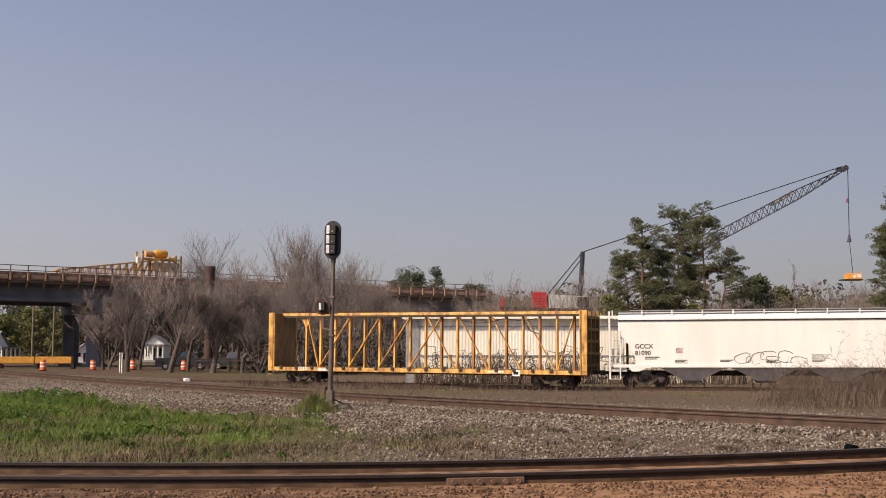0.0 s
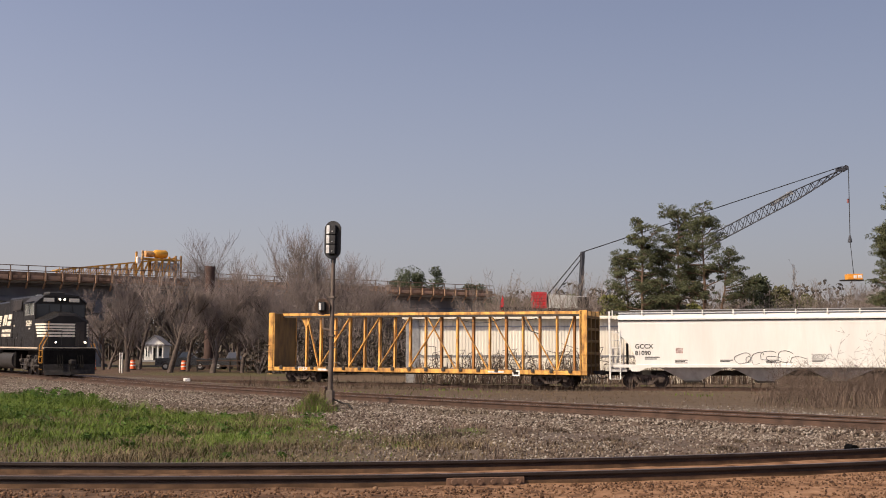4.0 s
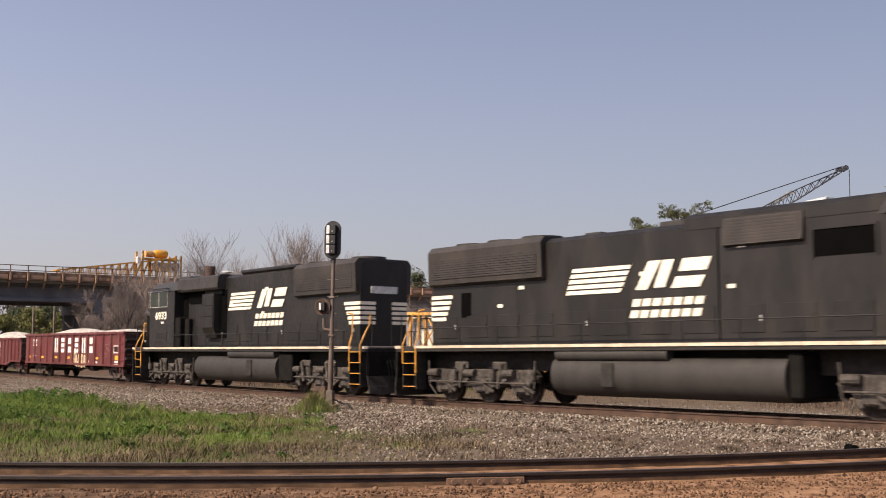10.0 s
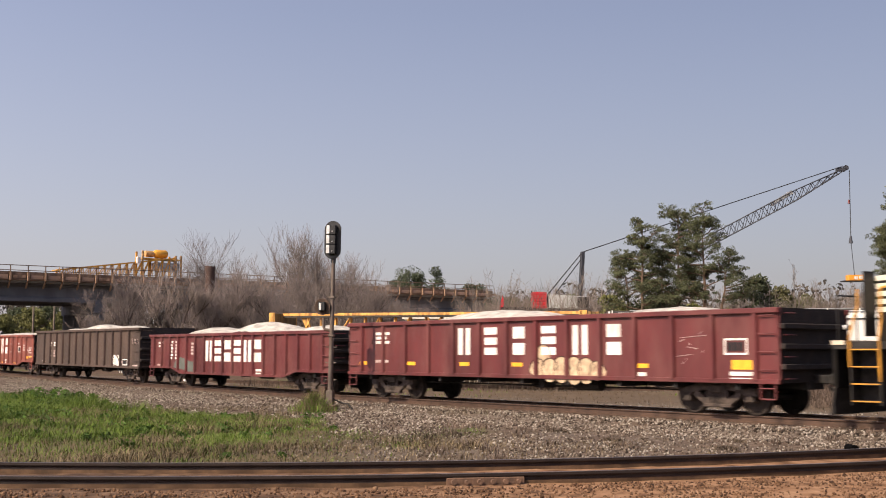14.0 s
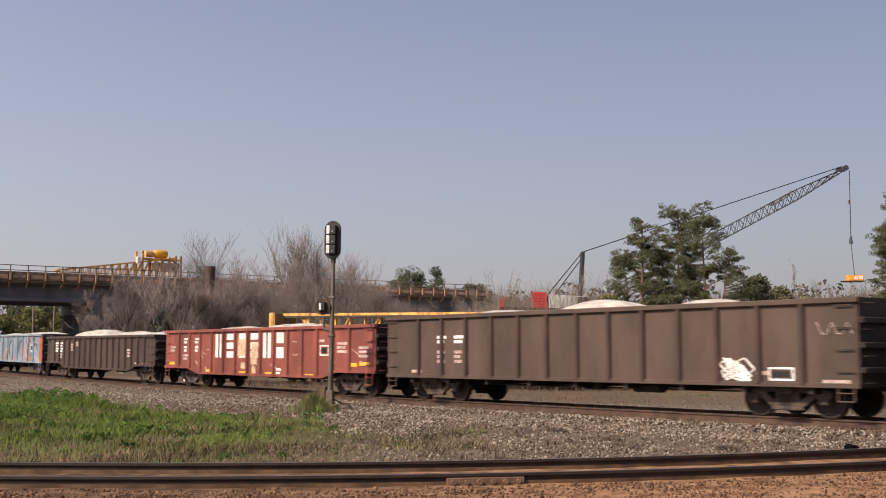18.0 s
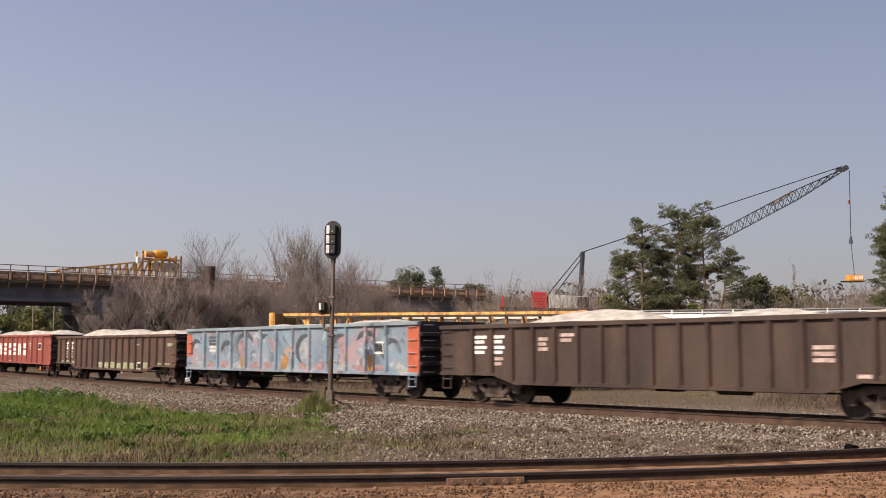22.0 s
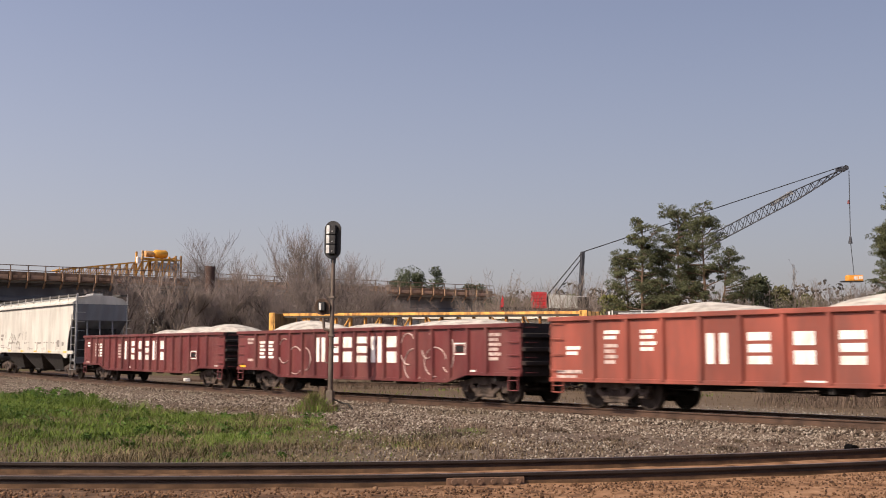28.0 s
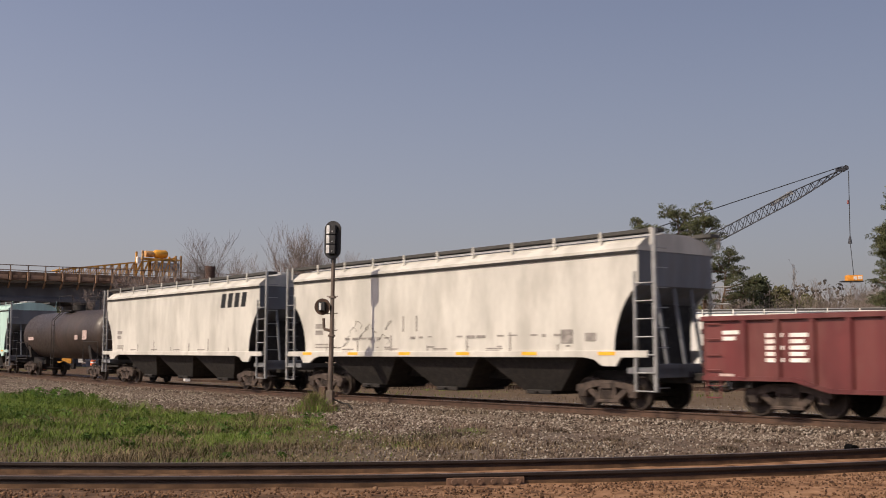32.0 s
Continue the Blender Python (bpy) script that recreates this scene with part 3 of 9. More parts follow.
def build_ballast():
    rng = np.random.default_rng(5)
    s = rng.uniform(-62, 26, 60000)
    w = 3.6 + 4.2 * smooth(0, -30, s)
    lat = rng.uniform(-2.4, 1, 60000) * 1.0
    lat = np.where(rng.random(60000) < 0.75, rng.uniform(0.9, 1, 60000) * 0 + rng.uniform(0.8, w), lat)
    x, y, _ = on_track(s, lat)
    keep = rng.random(60000) < np.clip(1.25 - 0.012 * y, 0.4, 1)
    scatter_stones("ballast", "grey-brown crushed stone ballast along the main line", x[keep], y[keep], 0.034, M_BALLAST)
    x, y = rng.uniform(-3.5, 13, 62000), rng.uniform(14.6, 36, 62000)
    _, bal, *_ = ground_at(x, y)
    _, ny, nh = near_track(x)
    bal = bal * ((y - ny) * np.cos(nh) > 2.0)
    keep = rng.random(62000) < bal * (0.55 + 0.35 * wave(x, y, 0.55) + 0.2 * wave(x, y, 1.6))
    scatter_stones("loose_gravel", "loose grey gravel between the two tracks", x[keep], y[keep], 0.027, M_GAPSTONE, seed=2)
    x, y = rng.uniform(-24, 0, 60000), rng.uniform(25, 58, 60000)
    dm, _ = lateral(x, y, LINE_X, LINE_Y, LINE_H)
    bal = ground_at(x, y)[1]
    keep = (dm > 2.5) & (rng.random(60000) < bal * 0.85)
    scatter_stones("spread_ballast", "spread ballast between the main line and the grass", x[keep], y[keep], 0.038, M_BALLAST, seed=9)
    s, lat = rng.uniform(-16, 30, 40000), -rng.uniform(4.0, 17.0, 40000)
    x, y, _ = on_track(s, lat)
    k = rng.random(40000) < pale_at(x, y) * (0.6 + 0.4 * wave(x, y, 0.9))
    scatter_stones("pale_gravel", "pale new gravel along the far side of the main line", x[k], y[k], 0.04, M_PALE, seed=8)
    x = rng.uniform(-8, 9, 17000)
    _, ny, nh = near_track(x)
    off = np.concatenate([rng.uniform(-3.2, -0.95, 14000), rng.uniform(0.95, 1.9, 3000)])
    k = rng.random(17000) < 0.62 + 0.5 * wave(x, ny + off, 1.9)
    scatter_stones("red_ballast", "rust-stained stones and dirt beside the near rail", x[k], (ny + off)[k], 0.0165, M_REDSTONE, 0.15, seed=3)
    k = rng.random(17000) < 0.035
    scatter_stones("red_clods", "rust-brown clods lying in the dirt", x[k], (ny + off)[k], 0.028, M_REDSTONE, 0.1, seed=4)


build_ballast()


# ---------------------------------------------------------------- rails and ties
def rail_profile(h=0.18):
    """Half outlines of a flat-bottomed rail as (offset, height below the top), head face first."""
    right = [(0.036, 0.0), (0.037, -0.03), (0.03, -0.042), (0.010, -0.052), (0.0095, -0.088), (0.009, -h + 0.035), (0.025, -h + 0.024), (0.072, -h + 0.011), (0.072, -h)]
    return right + [(-a, b) for a, b in reversed(right)]


def sweep_rail(name, pts, heads, zs, off, parent, top_material, label):
    prof = rail_profile()
    rings = [[(x + (off + a) * math.sin(h), y - (off + a) * math.cos(h), z + b) for a, b in prof] for x, y, h, z in zip(*pts, heads, zs)]
    me = Mesh().loft(rings).data(name, M_RAIL)
    me.materials.append(top_material)
    if top_material is M_RAILFG:              # the foreground rails: dark heads, their shadow painted below, dusty lower webs and bases
        me.materials[0] = M_RAILDUST
        me.materials.append(M_RAILHEAD_SHADE)
        for p in me.polygons:
            if p.center.z > FGZ - 0.088:
                p.material_index = 2
    for p in me.polygons:
        if p.normal.z > 0.9 and p.center.z > np.interp(p.center.x, sorted(pts[0]), [z for _, z in sorted(zip(pts[0], zs))]) - 0.03:
            p.material_index = 1
    ob = new(name, me)
    ob.parent = parent
    tagged(ob, label)
    return ob


def tie_mesh(length=2.59, w=0.23, h=0.16):
    return Mesh().box(-w / 2, w / 2, -length / 2, length / 2, -h, 0, 0.012).data("tie", M_TIE)


def track(name, label, pts, heads, zs, tops, tie_spots, tie_z, material, plates=True):
    root = tagged(new(name), label, "railway track", kind="structure")
    for off in (-0.754, 0.754):
        sweep_rail("rail", pts, heads, zs, off, root, material, "steel rail, rusty with a worn running face")
    me = tie_mesh()
    for x, y, h, z in tie_spots:
        ob = new("tie", me)
        ob.parent = root
        ob.matrix_basis = pose(x, y, z - tie_z, random.uniform(-0.6, 0.6), 0, math.degrees(h) + random.uniform(-1.5, 1.5))
    return root


def build_tracks():
    s = np.concatenate([np.arange(-240, -70, 6.0), np.arange(-70, 40, 1.5), np.arange(40, 130, 6.0)])
    x, y, z = on_track(s)
    h = np.interp(s, SS, HEAD)
    ts = np.arange(-68, 34, 0.51)
    tx, ty, tz = on_track(ts)
    track("main_track", "main line track with rusty rails on worn timber ties", (x, y), h, z, None,
          list(zip(tx, ty, np.interp(ts, SS, HEAD), tz)), 0.185, M_RAILTOP)
    x = np.concatenate([np.arange(-60, -10, 5.0), np.arange(-10, 8, 0.5), np.arange(8, 40, 4.0)])
    _, y, h = near_track(x)
    tx = np.arange(-14, 12, 0.5)
    _, ty, th = near_track(tx)
    near = track("near_track", "rusty foreground track half buried in red dirt", (x, y), h, [FGZ] * len(x), None,
                 [(a, b, c, FGZ) for a, b, c in zip(tx, ty, th)], 0.165, M_RAILFG)
    # bolted joint bar on the near rail
    jx, jy, jh = near_track(0.36, 0.754)
    bar = Mesh().box(-0.457, 0.457, -0.045, -0.012, -0.155, -0.045, 0.008).box(-0.457, 0.457, 0.012, 0.045, -0.155, -0.045, 0.008)
    jb = part("joint_bar", bar, M_RUSTBAR, near, "rusty six-bolt joint bar")
    jb.matrix_basis = pose(float(jx), float(jy), FGZ, 0, 0, math.degrees(float(jh)))
    for i in range(6):
        b = Mesh().tube((-0.38 + i * 0.152, -0.10, -0.092), (-0.38 + i * 0.152, -0.03, -0.092), 0.025 if i % 2 else 0.031, n=10)
        part("bolt", b, M_RUSTBAR, jb)
    # spikes and short debris by the near rail
    sx, sy, sh = SIDE_X[::2], SIDE_Y[::2], SIDE_H[::2]
    k = (SIDE_X > -45) & (SIDE_X < 45)
    spots = []
    dist = 0
    for a, b, c in zip(SIDE_X[k], SIDE_Y[k], SIDE_H[k]):
        spots += [(a, b, c, side_z(a)), (a + 0.5 * math.cos(c), b + 0.5 * math.sin(c), c, side_z(a))]
    track("siding_track", "weedy siding track under the parked cars", (sx, sy), sh, side_z(sx), None, spots, 0.185, M_RAIL)


build_tracks()


# ---------------------------------------------------------------- rolling stock: x forwards, -y towards the camera, z up from the rail
WHEELSETS = []          # every wheelset that turns
_SHARED = {}


def shared(key, make):
    if key not in _SHARED:
        _SHARED[key] = make()
    return _SHARED[key]


def wheelset_mesh(r):
    m = Mesh()
    for s in (-1, 1):
        m.lathe_y(0, 0, [(0.06, s * 0.66), (0.10, s * 0.67), (0.11, s * 0.70), (r - 0.09, s * 0.72), (r - 0.075, s * 0.69), (r + 0.025, s * 0.685),
                         (r + 0.022, s * 0.715), (r, s * 0.72), (r - 0.006, s * 0.815), (r - 0.06, s * 0.82), (r - 0.075, s * 0.79), (0.12, s * 0.80), (0.09, s * 0.84)], 22)
        m.tube((0, s * 0.82, 0), (0, s * 1.02, 0), 0.075, n=10)
        for k in range(3):                       # bolt heads of the bearing cap
            a = k * 2.094
            m.tube((0.045 * math.cos(a), s * 1.02, 0.045 * math.sin(a)), (0.045 * math.cos(a), s * 1.05, 0.045 * math.sin(a)), 0.014, n=6)
    m.tube((0, -0.7, 0), (0, 0.7, 0), 0.085, n=10)
    return m.data("wheelset", M_WHEEL, True)


def side_frame_mesh(half=0.9, r=0.42):
    """Cast side frame of a two-axle truck."""
    m = Mesh()
    for s in (-1, 1):
        y0, y1 = sorted((s * 0.93, s * 1.09))
        out = [(-half - 0.22, r + 0.03), (-half - 0.2, r + 0.2), (-half + 0.05, r + 0.24), (-0.42, r + 0.34), (0.42, r + 0.34), (half - 0.05, r + 0.24), (half + 0.2, r + 0.2),
               (half + 0.22, r + 0.03), (half - 0.12, r + 0.02), (half - 0.2, r + 0.1), (0.34, r + 0.17), (0.30, r + 0.17), (-0.30, r + 0.17), (-0.34, r + 0.17), (-half + 0.2, r + 0.1), (-half + 0.12, r + 0.02)]
        m.prism(out, y0, y1, "y")
        for k in (-1, 1):
            m.beam((k * (half - 0.24), s * 1.01, r + 0.1), (k * 0.26, s * 1.01, r - 0.17), 0.15, 0.11, (0, 1, 0))
            m.beam((k * 0.25, s * 1.01, r + 0.25), (k * 0.25, s * 1.01, r - 0.2), 0.1, 0.12, (0, 1, 0))
            m.box(k * half - 0.13, k * half + 0.13, y0 - 0.01, y1 + 0.02, r - 0.12, r + 0.12, 0.03)
        m.box(-0.4, 0.4, y0, y1, r - 0.25, r - 0.16, 0.02)
        for k in (-0.13, 0, 0.13):
            m.tube((k, s * 1.02, r - 0.16), (k, s * 1.02, r + 0.1), 0.055, n=8)
    m.box(-0.2, 0.2, -1.12, 1.12, r + 0.1, r + 0.3, 0.03)
    return m.data("side_frame", M_UNDER)


def add_truck(car, x, half=0.9, r=0.42):
    frame_ob = part("truck", shared(("frame", half), lambda: side_frame_mesh(half, r)), None, car, "cast steel two-axle truck")
    frame_ob.matrix_basis = pose(x, 0, 0)
    for k in (-1, 1):
        w = part("wheelset", shared(("wheel", r), lambda: wheelset_mesh(r)), None, frame_ob)
        w.matrix_basis = pose(k * half, 0, r)
        WHEELSETS.append((w, k * half, r))


def add_coupler(car, x, s):
    m = Mesh().box(min(x, x + s * 0.5), max(x, x + s * 0.5), -0.09, 0.09, 0.76, 0.96, 0.02)
    m.box(min(x + s * 0.42, x + s * 0.68), max(x + s * 0.42, x + s * 0.68), -0.17, 0.15, 0.72, 1.0, 0.05)
    m.path([(x, 0.3, 0.85), (x + s * 0.2, 0.32, 0.6), (x + s * 0.5, 0.2, 0.5), (x + s * 0.62, 0.05, 0.55)], 0.028)
    part("coupler", m, M_DARK, car, "knuckle coupler with a hanging air hose")


def ladder(m, x, y, z0, z1, w=0.4, n=5, r=0.016, along="x"):
    """Rungs on brackets; along x on a side, along y on an end."""
    for i in range(n):
        z = z0 + (z1 - z0) * i / (n - 1)
        a, b = ((x - w / 2, y, z), (x + w / 2, y, z)) if along == "x" else ((x, y - w / 2, z), (x, y + w / 2, z))
        m.tube(a, b, r, n=6)
    return m


def plate(m, x0, x1, z0, z1, y):
    """A thin raised marking on the camera's side."""
    lo, hi = sorted((y, y - 0.006))
    return m.box(x0, x1, lo, hi, z0, z1)


def word_bars(m, x, z, w, rows, y, h=0.09, gap=0.05):
    """Writing too small to read: short bars."""
    for r in range(rows):
        plate(m, x, x + w * (1.0 if r % 2 == 0 else 0.8), z - r * (h + gap) - h, z - r * (h + gap), y)
    return m


def big_block(m, x, z0, z1, w, y, kind):
    """One plain white painted shape of a large sign: a pair of upright bars, three level bars, or two stacked blocks."""
    h = z1 - z0
    if kind == "pair":
        plate(m, x, x + w * 0.38, z0, z1, y)
        plate(m, x + w * 0.62, x + w, z0, z1, y)
    elif kind == "levels":
        for k in range(3):
            plate(m, x, x + w, z0 + h * 0.37 * k, z0 + h * (0.37 * k + 0.26), y)
    else:
        plate(m, x + w * 0.06, x + w * 0.94, z0, z0 + h * 0.42, y)
        plate(m, x + w * 0.06, x + w * 0.94, z0 + h * 0.58, z1, y)
    return m


def stencil_frame(car, x0, x1, z0, z1, y):
    """A white stencilled frame round a dark panel."""
    t = 0.045
    m = Mesh()
    plate(m, x0, x1, z0, z0 + t, y)
    plate(m, x0, x1, z1 - t, z1, y)
    plate(m, x0, x0 + t, z0 + t, z1 - t, y)
    plate(m, x1 - t, x1, z0 + t, z1 - t, y)
    fr = part("notice_frame", m, M_WHITE, car, "white stencilled frame")
    inner = Mesh()
    for k in range(3):
        w = (x1 - x0 - 0.2) / 3
        plate(inner, x0 + 0.1 + k * w, x0 + 0.1 + k * w + w * 0.85, z0 + 0.09, z1 - 0.09, y)
    part("notice_panel", inner, M_SIGNAL, fr, "black notice panel")


GONDOLA_W = 1.42


def gondola(label, length, paint, z0, z1, posts, belly=0.0, sign=None, load=((0, 4, 0.4),), marks=(), seed=0, group="gondolas of the train", rail_paint=None, extra=None, post_paint=None, notices=()):
    """An open gondola: sides with posts, ends with ribs, floor, top rail, trucks and a stone load. belly: depth of the dropped middle of the sides.
    posts: the first one's x, their pitch and number. sign: x of its first block's middle, pitch, width, foot and top."""
    rng = random.Random(seed)
    car = thing("gondola", label, "gondola car", group)
    hl, w = length / 2, GONDOLA_W
    bx = hl - 3.3
    for s in (-1, 1):
        out = [(-hl, z0), (-bx - 0.9, z0), (-bx, z0 - belly), (bx, z0 - belly), (bx + 0.9, z0), (hl, z0), (hl, z1), (-hl, z1)] if belly else [(-hl, z0), (hl, z0), (hl, z1), (-hl, z1)]
        a, b = sorted((s * w, s * (w - 0.035)))
        part("side", Mesh().prism(out, a, b, "y"), paint, car)
        top = Mesh().box(-hl - 0.02, hl + 0.02, min(s * (w - 0.07), s * (w + 0.085)), max(s * (w - 0.07), s * (w + 0.085)), z1 - 0.1, z1 + 0.025, 0.015)
        part("top_rail", top, rail_paint or paint, car)
        sill = Mesh()
        if belly:
            for (xa, za), (xb, zb) in zip(out[:5], out[1:6]):
                sill.beam((xa, s * (w + 0.02), za + 0.05), (xb, s * (w + 0.02), zb + 0.05), 0.07, 0.1, (0, 0, 1))
        else:
            sill.box(-hl, hl, min(s * (w - 0.05), s * (w + 0.05)), max(s * (w - 0.05), s * (w + 0.05)), z0 - 0.02, z0 + 0.09, 0.01)
        part("side_sill", sill, paint, car)
        for i in range(posts[2]):
            x = posts[0] + posts[1] * i
            low = z0 - (belly if abs(x) < bx else belly * max(0, 1 - (abs(x) - bx) / 0.9)) + 0.06
            yo, yi = s * (w + 0.082), s * (w - 0.005)
            post = Mesh().loft([[(x - 0.085, yi, low), (x - 0.05, yo, low), (x + 0.05, yo, low), (x + 0.085, yi, low)],
                                [(x - 0.085, yi, z1 - 0.09), (x - 0.05, yo, z1 - 0.09), (x + 0.05, yo, z1 - 0.09), (x + 0.085, yi, z1 - 0.09)]])
            part("side_post", post, post_paint or paint, car)
    for s in (-1, 1):
        e = s * (hl - 0.02)
        m = Mesh().box(min(e, e - s * 0.04), max(e, e - s * 0.04), -w, w, z0, z1 + 0.02)
        part("end", m, M_END_SHADE_GRIME, car)
        ribs = Mesh()
        for k in range(3):
            z = z0 + 0.3 + k * (z1 - z0 - 0.3) / 3
            ribs.box(min(e, e + s * 0.12), max(e, e + s * 0.12), -w + 0.03, w - 0.03, z, z + 0.13, 0.02)
        part("end_ribs", ribs, M_END_SHADE_GRIME, car)
        m = Mesh()
        for i in range(5):
            z = z0 - 0.12 + (z1 - z0 - 0.03) * i / 4
            for q in (-1, 1):
                part("grab_iron", Mesh().tube((s * (hl - 0.32) - 0.21, q * (w + 0.06), z), (s * (hl - 0.32) + 0.21, q * (w + 0.06), z), 0.016, n=6), paint, car)
        for i in range(4):
            z = z0 + 0.1 + (z1 - z0 - 0.2) * i / 3
            part("grab_iron", Mesh().tube((e + s * 0.07, -w + 0.14, z), (e + s * 0.07, -w + 0.56, z), 0.016, n=6), paint, car)
        m.path([(s * (hl - 0.5), -w - 0.03, z0), (s * (hl - 0.5), -w - 0.05, 0.42), (s * (hl - 0.12), -w - 0.05, 0.42), (s * (hl - 0.12), -w - 0.03, z0)], 0.02)
        part("sill_step", m, paint, car)
        add_coupler(car, s * hl, s)
        add_truck(car, s * (hl - 2.0))
        if s < 0:
            b = Mesh().box(e - 0.16, e - 0.06, 0.25, 0.33, z0 + 0.3, z1 - 0.2, 0.01)
            b.lathe_x(0.29, z1 - 0.45, [(0.02, e - 0.2), (0.2, e - 0.2), (0.22, e - 0.18), (0.2, e - 0.17), (0.02, e - 0.17)], 14)
            part("hand_brake", b, M_DARK, car)
    fl = Mesh().box(-hl + 0.03, hl - 0.03, -w + 0.04, w - 0.04, z0 + 0.04, z0 + 0.12)
    fl.box(-hl, hl, -0.33, 0.33, 0.62, z0 + 0.05)
    for i in range(9):
        x = -hl + 1.2 + (length - 2.4) * i / 8
        fl.box(x - 0.06, x + 0.06, -w + 0.05, w - 0.05, z0 - 0.16, z0 + 0.04)
    part("underframe", fl, M_DARK, car)
    g = Mesh().tube((1.6, -0.75, 0.62), (2.5, -0.75, 0.62), 0.17).tube((-1.5, 0.7, 0.6), (-0.8, 0.7, 0.6), 0.17)
    g.path([(-hl + 3.2, -0.55, 0.55), (hl - 3.2, -0.55, 0.55)], 0.025)
    g.box(0.3, 0.55, -1.0, -0.7, 0.5, 0.75, 0.02)
    part("brake_gear", g, M_DARK, car)
    # stone load in heaps
    nx, ny = 64, 13
    verts, faces = [], []
    for i in range(nx):
        x = -hl + 0.1 + (length - 0.2) * i / (nx - 1)
        for j in range(ny):
            y = -w + 0.05 + (2 * w - 0.1) * j / (ny - 1)
            h = max((ph * max(0, 1 - ((x - cx) / (ln / 2)) ** 2 - (y / (w * 1.25)) ** 2) for cx, ln, ph in load), default=0)
            edge = 1 - (abs(y) / w) ** 3
            verts.append((x, y, z1 - 0.16 + h + 0.05 * edge + 0.05 * noise.noise((x * 1.1 + seed, y * 1.4, 0)) + 0.03 * noise.noise((x * 5 + seed, y * 5, 3))))
    for i in range(nx - 1):
        for j in range(ny - 1):
            a = i * ny + j
            faces.append((a, a + ny, a + ny + 1, a + 1))
    part("stone_load", quick("stone_load", verts, faces, M_STONE, True), None, car, "heaped load of pale grey crushed stone")
    y = -w - 0.004
    if sign:
        c0, pitch, width, foot, head = sign
        for i, kind in enumerate(("pair", "levels", "stack", "levels", "pair", "stack")):
            part("painted_sign", big_block(Mesh(), c0 + i * pitch - width / 2, foot, head, width, y, kind), M_WHITE, car, "large plain white painted block")
    for x, z, wd, rows, material in marks:
        part("stencils", word_bars(Mesh(), x, z, wd, rows, y), material, car)
    for notice in notices:
        stencil_frame(car, *notice, y)
    if extra:
        extra(car, hl, y, z0, z1)
    return car


# walkway steel darkened to hold the shadow band above the roof
M_BOARD_SHADE = mat("walkway grating darkened for shade", (0.07, 0.067, 0.062), 0.7, 0.3, 0.2, 6)


